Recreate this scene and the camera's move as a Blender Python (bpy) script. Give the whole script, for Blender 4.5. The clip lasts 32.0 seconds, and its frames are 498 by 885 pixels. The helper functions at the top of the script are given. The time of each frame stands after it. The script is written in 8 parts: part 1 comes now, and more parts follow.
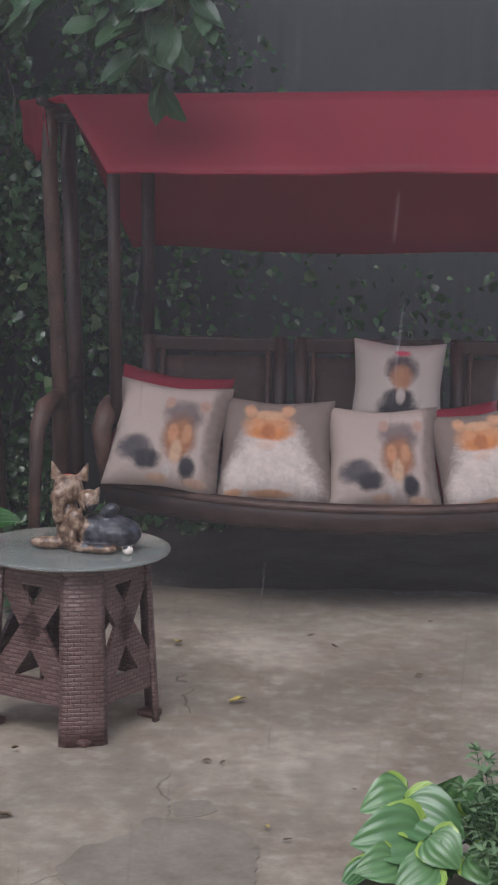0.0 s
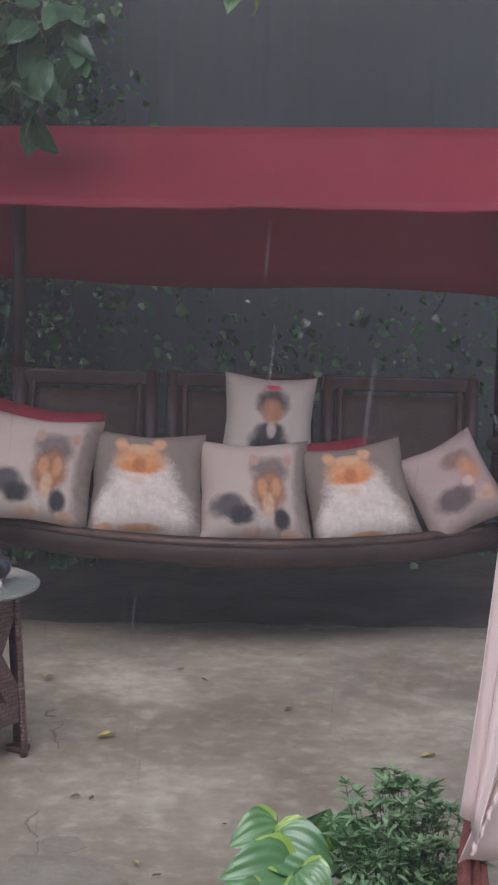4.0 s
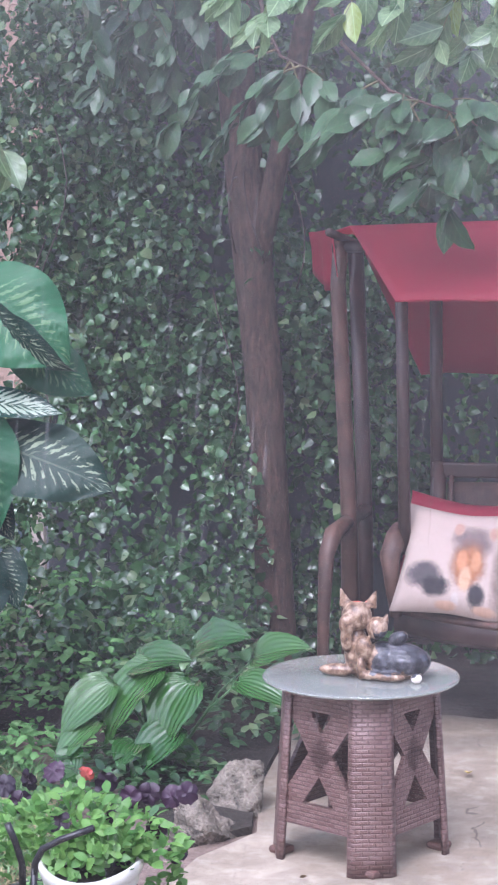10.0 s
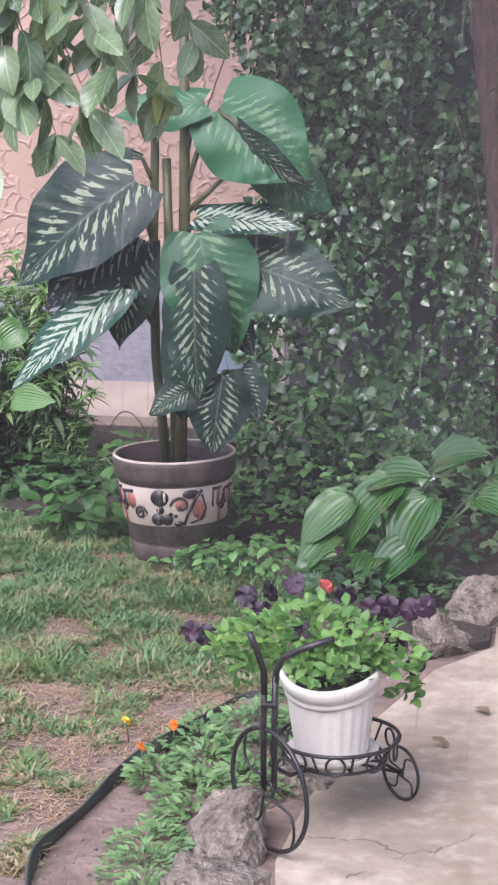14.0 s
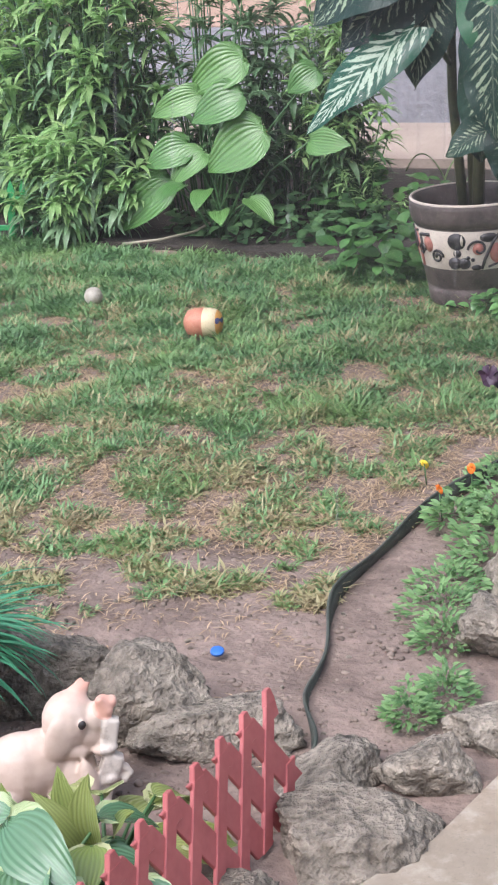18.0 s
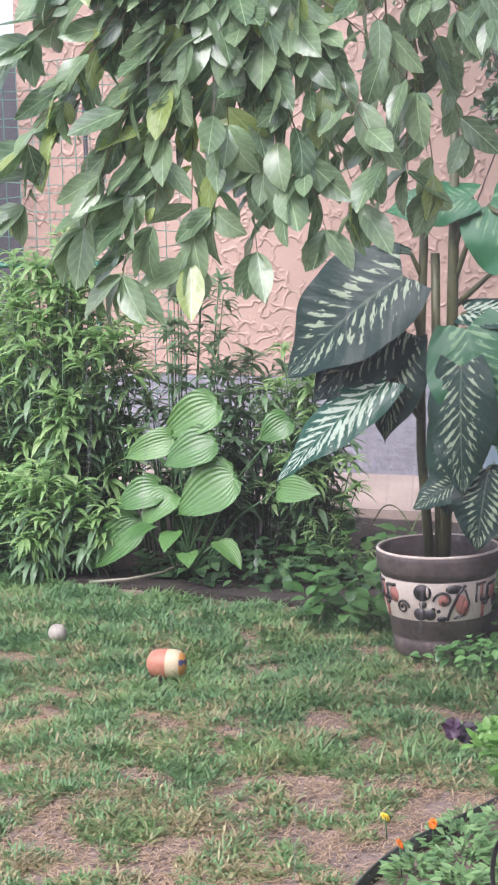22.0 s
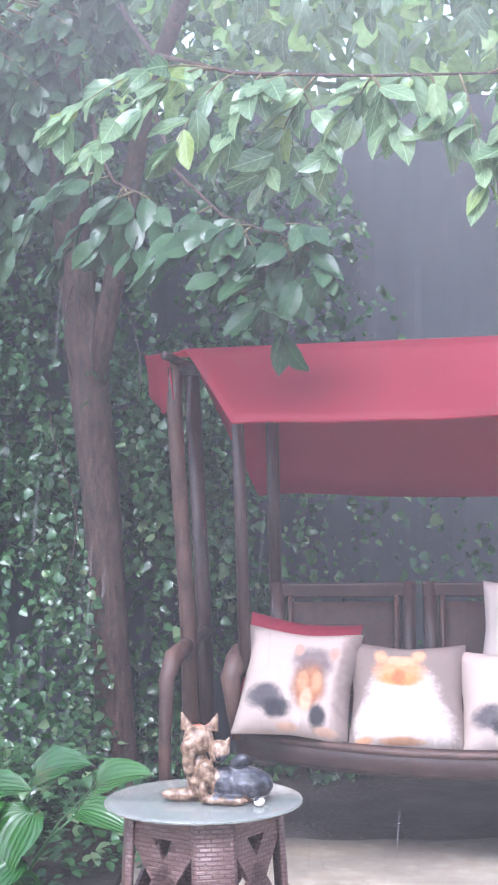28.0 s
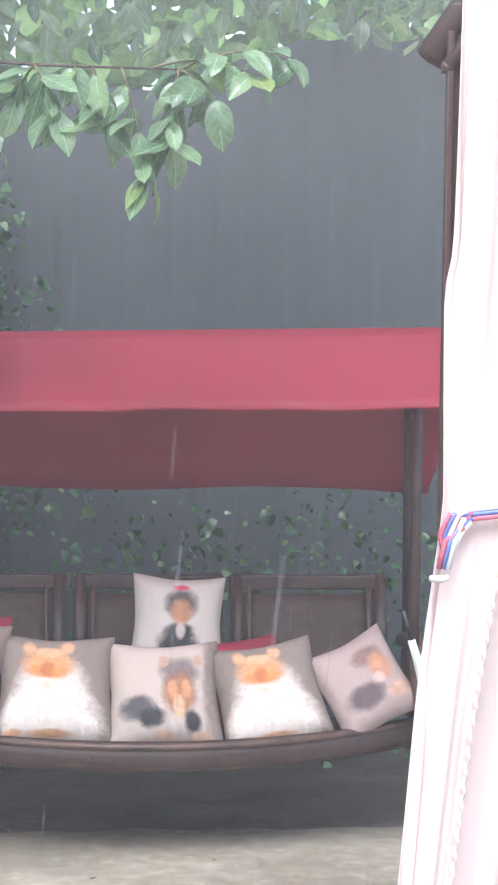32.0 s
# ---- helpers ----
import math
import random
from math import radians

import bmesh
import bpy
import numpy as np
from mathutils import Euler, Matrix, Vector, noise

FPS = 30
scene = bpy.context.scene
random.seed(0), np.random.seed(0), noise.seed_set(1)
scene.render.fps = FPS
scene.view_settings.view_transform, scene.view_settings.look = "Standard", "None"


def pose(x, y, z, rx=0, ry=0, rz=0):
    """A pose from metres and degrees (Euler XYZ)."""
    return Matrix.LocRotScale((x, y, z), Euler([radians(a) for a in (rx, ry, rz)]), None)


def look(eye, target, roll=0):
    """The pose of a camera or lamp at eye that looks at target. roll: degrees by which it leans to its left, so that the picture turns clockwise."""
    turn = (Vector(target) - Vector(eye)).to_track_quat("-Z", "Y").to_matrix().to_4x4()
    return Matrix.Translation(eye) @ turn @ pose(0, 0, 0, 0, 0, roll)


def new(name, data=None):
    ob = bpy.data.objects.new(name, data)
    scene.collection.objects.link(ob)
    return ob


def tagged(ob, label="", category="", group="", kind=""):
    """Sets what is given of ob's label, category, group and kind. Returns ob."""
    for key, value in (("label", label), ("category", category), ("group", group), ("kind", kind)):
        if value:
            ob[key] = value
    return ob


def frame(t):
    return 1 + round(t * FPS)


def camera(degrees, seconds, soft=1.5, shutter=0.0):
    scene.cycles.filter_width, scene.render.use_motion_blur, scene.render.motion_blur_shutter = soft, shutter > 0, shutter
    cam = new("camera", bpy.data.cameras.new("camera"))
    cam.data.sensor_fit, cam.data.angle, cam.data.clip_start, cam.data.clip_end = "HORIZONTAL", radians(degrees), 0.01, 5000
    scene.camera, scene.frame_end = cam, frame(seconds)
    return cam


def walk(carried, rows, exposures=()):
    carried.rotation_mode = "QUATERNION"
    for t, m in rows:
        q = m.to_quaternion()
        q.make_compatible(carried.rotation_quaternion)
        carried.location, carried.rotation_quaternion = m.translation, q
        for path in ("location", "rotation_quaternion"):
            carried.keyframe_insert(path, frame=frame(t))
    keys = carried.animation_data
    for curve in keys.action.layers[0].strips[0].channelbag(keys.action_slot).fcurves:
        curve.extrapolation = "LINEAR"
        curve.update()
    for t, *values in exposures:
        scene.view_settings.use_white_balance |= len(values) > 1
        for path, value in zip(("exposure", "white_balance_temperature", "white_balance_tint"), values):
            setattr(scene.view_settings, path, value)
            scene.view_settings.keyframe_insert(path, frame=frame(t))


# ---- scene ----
# ---- camera ----
cam = camera(15.35, 32.0, soft=2.2)
EYE = (0.0, 0.0, 1.65)
# seconds and the camera's turn in degrees
ROWS = [
    (0.0, 80.499, -0.986, 0.165),
    (0.5, 80.479, -0.972, -0.688),
    (1.0, 80.773, -1.097, -1.798),
    (1.5, 81.147, -1.297, -3.433),
    (2.0, 81.429, -1.323, -4.776),
    (2.5, 81.735, -1.648, -5.360),
    (4.5, 81.603, -1.834, -2.591),
    (5.0, 82.309, -1.752, -1.303),
    (5.5, 82.646, -1.650, -0.269),
    (6.0, 82.836, -1.601, 0.709),
    (6.5, 82.921, -1.428, 1.460),
    (7.0, 83.616, -1.061, 2.747),
    (7.5, 83.496, -0.848, 4.183),
    (8.0, 83.459, -0.865, 5.293),
    (8.5, 83.841, -0.557, 6.294),
    (9.0, 84.280, -0.264, 7.187),
    (9.5, 84.310, 0.069, 8.029),
    (10.0, 84.382, 0.250, 8.999),
    (10.5, 83.634, 0.271, 10.179),
    (11.0, 82.974, 0.335, 11.360),
    (11.5, 82.496, 0.378, 11.991),
    (12.0, 81.476, 0.375, 12.923),
    (12.5, 81.006, 0.417, 13.778),
    (13.0, 80.597, 0.635, 14.650),
    (13.5, 80.072, 0.775, 15.365),
    (14.0, 78.781, 1.242, 16.340),
    (14.5, 77.359, 1.855, 18.394),
    (16.5, 74.711, 3.132, 22.351),
    (17.0, 73.197, 3.327, 23.153),
    (17.5, 71.852, 3.718, 23.968),
    (18.0, 71.278, 4.013, 25.098),
    (18.5, 70.389, 4.778, 26.469),
    (19.0, 71.984, 4.924, 28.679),
    (19.5, 73.488, 4.369, 28.637),
    (20.0, 76.214, 3.531, 27.789),
    (20.5, 77.773, 3.414, 27.169),
    (21.0, 79.339, 2.776, 26.755),
    (21.5, 80.497, 2.259, 25.788),
    (22.0, 81.874, 1.599, 24.585),
    (22.5, 83.296, 1.108, 23.227),
    (23.0, 84.548, 0.694, 21.854),
    (23.5, 85.611, 0.730, 20.276),
    (24.0, 86.734, 0.994, 17.726),
    (24.5, 87.054, 1.023, 16.239),
    (25.0, 87.192, 1.095, 14.573),
    (25.5, 87.067, 1.160, 13.002),
    (26.0, 87.393, 1.397, 11.359),
    (26.5, 88.130, 1.330, 9.177),
    (28.5, 88.092, 0.551, 2.498),
    (29.0, 88.087, 0.377, 1.085),
    (29.5, 88.106, 0.178, -0.259),
    (30.0, 88.547, -0.071, -1.821),
    (30.5, 88.622, -0.223, -3.429),
    (31.0, 88.436, -0.308, -4.449),
    (31.5, 87.933, -0.685, -5.721),
    (32.0, 87.891, -0.895, -6.715),
]
EXPOSURES = [(0.0, 0.05, 6000, 14), (2.5, 0.0, 5850, 11), (4.5, 0.12, 5900, 14), (6.4, 0.5, 5900, 18), (7.0, 0.9, 5700, 19), (8.0, 1.05, 5650, 21), (9.5, 1.58, 5500, 22), (10.5, 1.3, 5700, 25), (12.0, 0.82, 6000, 26), (13.0, 1.2, 5950, 27), (14.0, 1.3, 6050, 26), (17.0, 1.35, 6150, 18), (18.0, 1.3, 6100, 15), (19.0, 0.8, 6050, 13), (20.0, 1.05, 6050, 14), (21.0, 1.25, 6100, 17), (22.0, 1.35, 6100, 22), (23.0, 1.4, 6050, 23), (24.0, 1.6, 5900, 25), (25.0, 1.87, 5820, 31), (26.5, 2.05, 5600, 26), (29.0, 1.65, 5450, 12), (32.0, 1.45, 5750, 6)]
walk(cam, [(t, pose(*EYE, rx, ry, rz)) for t, rx, ry, rz in ROWS], EXPOSURES)

# ---- light: an overcast, rainy sky ----
world = bpy.data.worlds.new("overcast_sky")
scene.world = world
world.use_nodes = True
wn = world.node_tree
sky = wn.nodes.new("ShaderNodeTexSky")
sky.sky_type = "NISHITA"
sky.sun_disc = False
sky.sun_elevation = radians(52)
sky.sun_rotation = radians(200)
sky.dust_density = 3.0
sky.air_density = 1.0
sky.ozone_density = 1.5
grey = wn.nodes.new("ShaderNodeHueSaturation")
grey.inputs["Saturation"].default_value = 0.55
wn.links.new(sky.outputs["Color"], grey.inputs["Color"])
back = wn.nodes["Background"]
back.inputs["Strength"].default_value = 0.15
wn.links.new(grey.outputs["Color"], back.inputs["Color"])
sun_data = bpy.data.lights.new("sun", "SUN")
sun_data.energy = 1.2
sun_data.angle = radians(40)
sun_data.color = (1.0, 0.98, 0.96)
sun = new("sun", sun_data)
sun.matrix_world = look((-2, -4.6, 11), (-1, 4, 0))

# ---- materials ----
def mat(name, build):
    m = bpy.data.materials.new(name)
    m.use_nodes = True
    nt = m.node_tree
    build(nt, nt.nodes["Principled BSDF"])
    return m

def node(nt, kind, **values):
    n = nt.nodes.new(kind)
    for k, v in values.items():
        n.inputs[k.replace("_", " ")].default_value = v
    return n

def ramp(nt, fac, stops):
    n = nt.nodes.new("ShaderNodeValToRGB")
    e = n.color_ramp.elements
    while len(e) < len(stops):
        e.new(0.5)
    for el, (at, col) in zip(e, stops):
        el.position = at
        el.color = (*col, 1)
    nt.links.new(fac, n.inputs["Fac"])
    return n.outputs["Color"]

def coords(nt, kind="Object"):
    return nt.nodes.new("ShaderNodeTexCoord").outputs[kind]

def noise_of(nt, vec, scale, detail=4.0, rough=0.55):
    n = node(nt, "ShaderNodeTexNoise", Scale=scale, Detail=detail, Roughness=rough)
    nt.links.new(vec, n.inputs["Vector"])
    return n.outputs["Fac"]

def mix(nt, fac, a, b, how="MIX"):
    n = nt.nodes.new("ShaderNodeMix")
    n.data_type = "RGBA"
    n.blend_type = how
    for sock, val in ((n.inputs["Factor"], fac), (n.inputs["A"], a), (n.inputs["B"], b)):
        if isinstance(val, tuple):
            sock.default_value = (*val, 1)
        elif isinstance(val, (int, float)):
            sock.default_value = val
        else:
            nt.links.new(val, sock)
    return n.outputs["Result"]

def math_of(nt, how, a, b=0.0, clamp=False):
    n = nt.nodes.new("ShaderNodeMath")
    n.operation = how
    n.use_clamp = clamp
    for sock, val in zip(n.inputs, (a, b)):
        if isinstance(val, (int, float)):
            sock.default_value = val
        else:
            nt.links.new(val, sock)
    return n.outputs[0]

def bump(nt, bsdf, height, strength=0.3, distance=0.01):
    n = node(nt, "ShaderNodeBump", Strength=strength, Distance=distance)
    nt.links.new(height, n.inputs["Height"])
    nt.links.new(n.outputs["Normal"], bsdf.inputs["Normal"])

def bark(name, dark, light):
    """Rough bark: fissures drawn out along the stem, with pale flecks on the plates."""
    def build(nt, b):
        m = node(nt, "ShaderNodeMapping", Scale=(1.0, 1.0, 0.22))
        nt.links.new(coords(nt), m.inputs["Vector"])
        v = m.outputs["Vector"]
        plates, fine = noise_of(nt, v, 42.0, 5.0, 0.7), noise_of(nt, coords(nt), 90.0, 4.0, 0.7)
        f = math_of(nt, "ADD", math_of(nt, "MULTIPLY", plates, 0.7), math_of(nt, "MULTIPLY", fine, 0.3))
        col = ramp(nt, f, [(0.36, dark), (0.56, light), (0.68, tuple(c * 1.7 for c in light))])
        moss = math_of(nt, "MULTIPLY", math_of(nt, "SUBTRACT", noise_of(nt, coords(nt), 5.0), 0.52), 3.0, True)
        col = mix(nt, math_of(nt, "MULTIPLY", moss, 0.35), col, (0.06, 0.07, 0.045))
        nt.links.new(col, b.inputs["Base Color"])
        b.inputs["Roughness"].default_value = 0.8
        b.inputs["Coat Weight"].default_value = 0.15
        b.inputs["Coat Roughness"].default_value = 0.35
        bump(nt, b, f, 0.9, 0.02)
    return mat(name, build)

def surface(name, dark, light, scale=6.0, fine=60.0, rough=0.6, relief=0.2, depth=0.005, metal=0.0, spec=0.5, vary=0.0, wet=0.0):
    """A two-scale surface: blotches and grain between two colours, with relief."""
    def build(nt, b):
        v = coords(nt)
        big, small = noise_of(nt, v, scale), noise_of(nt, v, fine)
        f = math_of(nt, "ADD", math_of(nt, "MULTIPLY", big, 0.65), math_of(nt, "MULTIPLY", small, 0.35))
        col = ramp(nt, f, [(0.32, dark), (0.68, light)])
        if vary:
            r = nt.nodes.new("ShaderNodeObjectInfo").outputs["Random"]
            k = math_of(nt, "ADD", math_of(nt, "MULTIPLY", r, vary), 1 - vary / 2)
            hs = nt.nodes.new("ShaderNodeHueSaturation")
            nt.links.new(k, hs.inputs["Value"])
            nt.links.new(col, hs.inputs["Color"])
            col = hs.outputs["Color"]
        nt.links.new(col, b.inputs["Base Color"])
        b.inputs["Roughness"].default_value = rough
        b.inputs["Metallic"].default_value = metal
        b.inputs["Coat Weight"].default_value = wet
        b.inputs["Coat Roughness"].default_value = 0.35
        b.inputs["Specular IOR Level"].default_value = spec
        bump(nt, b, small, relief, depth)
    return mat(name, build)

def foliage(name, dark, light, rough=0.4, vein=0.0, through_light=0.25, per="island", straw=None, young=None, coat=0.0):
    """Leaf: colour varies from leaf to leaf; veins run along the leaf's own length."""
    def build(nt, b):
        r = nt.nodes.new("ShaderNodeNewGeometry").outputs["Random Per Island"] if per == "island" else nt.nodes.new("ShaderNodeObjectInfo").outputs["Random"]
        stops = [(0.0, dark), (0.85, light)]
        if straw:
            stops = [(0.0, dark), (0.6, light), (0.78, light), (0.8, straw)]
        if young:
            stops = [(0.0, dark), (0.82, light), (0.89, light), (0.92, young)]
        if straw:
            # green and dry patches across the lawn
            patch = noise_of(nt, coords(nt), 4.2, 4.0, 0.65)
            r = math_of(nt, "ADD", math_of(nt, "MULTIPLY", r, 0.6), math_of(nt, "MULTIPLY", math_of(nt, "SUBTRACT", patch, 0.31), 2.1), True)
        if straw:
            at = nt.nodes.new("ShaderNodeSeparateXYZ")
            nt.links.new(coords(nt), at.inputs[0])
            r = math_of(nt, "SUBTRACT", r, math_of(nt, "MULTIPLY", math_of(nt, "SUBTRACT", at.outputs["Y"], 4.4), 0.11), True)
        col = ramp(nt, r, stops)
        if straw:
            lime = math_of(nt, "MULTIPLY", math_of(nt, "SUBTRACT", noise_of(nt, coords(nt), 3.1, 2.0), 0.45), 3.0, True)
            col = mix(nt, math_of(nt, "MULTIPLY", lime, 0.5), col, (0.26, 0.36, 0.08))
        uv = coords(nt, "UV")
        sep = nt.nodes.new("ShaderNodeSeparateXYZ")
        nt.links.new(uv, sep.inputs[0])
        u, v = sep.outputs["X"], sep.outputs["Y"]
        au = math_of(nt, "ABSOLUTE", math_of(nt, "MULTIPLY", math_of(nt, "SUBTRACT", u, 0.5), 2.0))
        grain = noise_of(nt, coords(nt), 25.0)
        col = mix(nt, 0.35, col, ramp(nt, grain, [(0.3, tuple(c * 0.45 for c in dark)), (0.7, light)]))
        if vein:
            # side veins sweep forward from the midrib
            s = math_of(nt, "SINE", math_of(nt, "MULTIPLY", math_of(nt, "SUBTRACT", v, math_of(nt, "MULTIPLY", au, 0.35)), vein))
            lines = math_of(nt, "MULTIPLY", math_of(nt, "ADD", s, 1.0), 0.5)
            mid = math_of(nt, "LESS_THAN", au, 0.035)
            col = mix(nt, math_of(nt, "MULTIPLY", math_of(nt, "POWER", lines, 6.0), 0.12), col, tuple(min(1, c * 1.9) for c in light))
            col = mix(nt, math_of(nt, "MULTIPLY", mid, 0.4), col, tuple(min(1, c * 2.0) for c in light))
            bump(nt, b, lines, 0.12, 0.002)
        nt.links.new(col, b.inputs["Base Color"])
        b.inputs["Roughness"].default_value = rough
        b.inputs["Coat Weight"].default_value = coat
        b.inputs["Coat Roughness"].default_value = 0.18
        tr = nt.nodes.new("ShaderNodeBsdfTranslucent")
        nt.links.new(col, tr.inputs["Color"])
        ms = nt.nodes.new("ShaderNodeMixShader")
        ms.inputs[0].default_value = through_light
        nt.links.new(b.outputs[0], ms.inputs[1])
        nt.links.new(tr.outputs[0], ms.inputs[2])
        nt.links.new(ms.outputs[0], nt.nodes["Material Output"].inputs["Surface"])
    return mat(name, build)

# ---- helpers for meshes ----
def part(name, data, material, parent=None, label=""):
    """Links a bmesh or a mesh as one object, under a thing or a part."""
    if isinstance(data, bmesh.types.BMesh):
        me = bpy.data.meshes.new(name)
        data.to_mesh(me)
        data.free()
    else:
        me = data
    if material is not None and not me.materials:
        me.materials.append(material)
    ob = new(name, me)
    if parent is not None:
        ob.parent = parent
    if label:
        tagged(ob, label)
    return ob

def thing(name, label, category, at=(0, 0, 0), turn=0.0, group="", kind=""):
    ob = new(name)
    ob.empty_display_size = 0.05
    ob.matrix_basis = pose(*at, 0, 0, turn)
    return tagged(ob, label, category, group, kind)

def smooth(me, on=True):
    me.polygons.foreach_set("use_smooth", [on] * len(me.polygons))
    return me

def from_arrays(name, verts, faces, uvs=None, shade=True):
    me = bpy.data.meshes.new(name)
    me.from_pydata([tuple(v) for v in verts], [], faces)
    if uvs is not None:
        layer = me.uv_layers.new(name="UVMap")
        loops = np.empty(len(me.loops), dtype=np.int32)
        me.loops.foreach_get("vertex_index", loops)
        layer.data.foreach_set("uv", np.asarray(uvs, dtype=np.float32)[loops].ravel())
    return smooth(me, shade)

def box(bm, c, s, m=None, bev=0.0):
    """A bevelled box in bm: centre, full sizes."""
    r = bmesh.ops.create_cube(bm, size=1.0)
    vs = r["verts"]
    bmesh.ops.scale(bm, vec=s, verts=vs)
    if bev:
        es = list({e for v in vs for e in v.link_edges})
        got = bmesh.ops.bevel(bm, geom=es, offset=bev, segments=2, affect="EDGES", profile=0.5)
        vs = list({v for f in got["faces"] for v in f.verts} | {v for v in vs if v.is_valid})
    bmesh.ops.translate(bm, vec=c, verts=vs)
    if m is not None:
        bmesh.ops.transform(bm, matrix=m, verts=vs)
    return vs

def bevel_box(c, s, bev=0.004):
    bm = bmesh.new()
    box(bm, c, s, None, bev)
    return bm

def tube(points, radius, sides=8, name="tube", cap=True, squash=1.0):
    """A tapered tube along points; radius is a number or one for each point."""
    pts = [Vector(p) for p in points]
    rad = radius if isinstance(radius, (list, tuple)) else [radius] * len(pts)
    verts, faces = [], []
    up = None
    for i, p in enumerate(pts):
        d = (pts[min(i + 1, len(pts) - 1)] - pts[max(i - 1, 0)]).normalized()
        if up is None:
            up = d.orthogonal().normalized()
        up = (up - d * up.dot(d))
        up = up.normalized() if up.length > 1e-6 else d.orthogonal().normalized()
        side = d.cross(up)
        for k in range(sides):
            a = 2 * math.pi * k / sides
            verts.append(p + (up * math.cos(a) * squash + side * math.sin(a)) * rad[i])
    n = len(pts)
    for i in range(n - 1):
        for k in range(sides):
            k2 = (k + 1) % sides
            faces.append((i * sides + k, i * sides + k2, (i + 1) * sides + k2, (i + 1) * sides + k))
    if cap:
        faces.append(tuple(reversed(range(sides))))
        faces.append(tuple(range((n - 1) * sides, n * sides)))
    return from_arrays(name, verts, faces)

def ring(center, radius, wire, axis="z", n=40, sides=6, name="ring", stretch=(1, 1), turn=0.0):
    """A closed ring of wire."""
    verts, faces = [], []
    rot = Matrix.Rotation(turn, 3, "Z")
    for i in range(n):
        a = 2 * math.pi * i / n
        c, s = math.cos(a) * stretch[0], math.sin(a) * stretch[1]
        for k in range(sides):
            b = 2 * math.pi * k / sides
            r = radius + wire * math.cos(b)
            w = wire * math.sin(b)
            p = {"z": (c * r, s * r, w), "x": (w, c * r, s * r), "y": (c * r, w, s * r)}[axis]
            verts.append(rot @ Vector(p) + Vector(center))
    for i in range(n):
        for k in range(sides):
            j, k2 = (i + 1) % n, (k + 1) % sides
            faces.append((i * sides + k, j * sides + k, j * sides + k2, i * sides + k2))
    return from_arrays(name, verts, faces)

def lathe(profile, n=40, name="lathe", flutes=0, depth=0.0, scale_y=1.0, close=True):
    """Turns (radius, height) pairs round z."""
    verts, faces = [], []
    m = len(profile)
    for i in range(n):
        a = 2 * math.pi * i / n
        for r, z in profile:
            rr = r * (1 + (depth * math.cos(flutes * a) if flutes else 0))
            verts.append((rr * math.cos(a), rr * math.sin(a) * scale_y, z))
    for i in range(n):
        j = (i + 1) % n
        for k in range(m - 1):
            faces.append((i * m + k, j * m + k, j * m + k + 1, i * m + k + 1))
    return from_arrays(name, verts, faces)

def sweep_panel(rows, thick=0.006, name="panel"):
    """A thin solid sheet through a grid of points (list of rows)."""
    R, Cn = len(rows), len(rows[0])
    P = np.array([[tuple(p) for p in r] for r in rows], dtype=float)
    du = np.gradient(P, axis=1)
    dv = np.gradient(P, axis=0)
    nrm = np.cross(du, dv)
    nrm /= np.maximum(np.linalg.norm(nrm, axis=2, keepdims=True), 1e-9)
    verts = np.concatenate([(P + nrm * thick / 2).reshape(-1, 3), (P - nrm * thick / 2).reshape(-1, 3)])
    o = R * Cn
    faces = []
    for i in range(R - 1):
        for j in range(Cn - 1):
            a, b, c, d = i * Cn + j, i * Cn + j + 1, (i + 1) * Cn + j + 1, (i + 1) * Cn + j
            faces += [(a, b, c, d), (o + d, o + c, o + b, o + a)]
    for i in range(R - 1):
        a, b = i * Cn, (i + 1) * Cn
        faces.append((a, b, o + b, o + a))
        a, b = i * Cn + Cn - 1, (i + 1) * Cn + Cn - 1
        faces.append((b, a, o + a, o + b))
    for j in range(Cn - 1):
        a, b = j, j + 1
        faces.append((b, a, o + a, o + b))
        a, b = (R - 1) * Cn + j, (R - 1) * Cn + j + 1
        faces.append((a, b, o + b, o + a))
    uv = np.array([[j / (Cn - 1), i / (R - 1)] for i in range(R) for j in range(Cn)])
    return from_arrays(name, verts, faces, np.concatenate([uv, uv]))

OVAL = ((0.08, 0.42), (0.3, 0.92), (0.55, 1.0), (0.8, 0.55))
HEART = ((-0.06, 0.45), (0.02, 0.8), (0.15, 1.0), (0.35, 0.98), (0.55, 0.82), (0.75, 0.52), (0.9, 0.22))
LANCE = ((0.15, 0.7), (0.4, 1.0), (0.75, 0.5))
SIMPLE = ((0.45, 1.0),)
POINTED = ((0.05, 0.28), (0.18, 0.7), (0.38, 0.98), (0.58, 0.98), (0.78, 0.68), (0.92, 0.28))

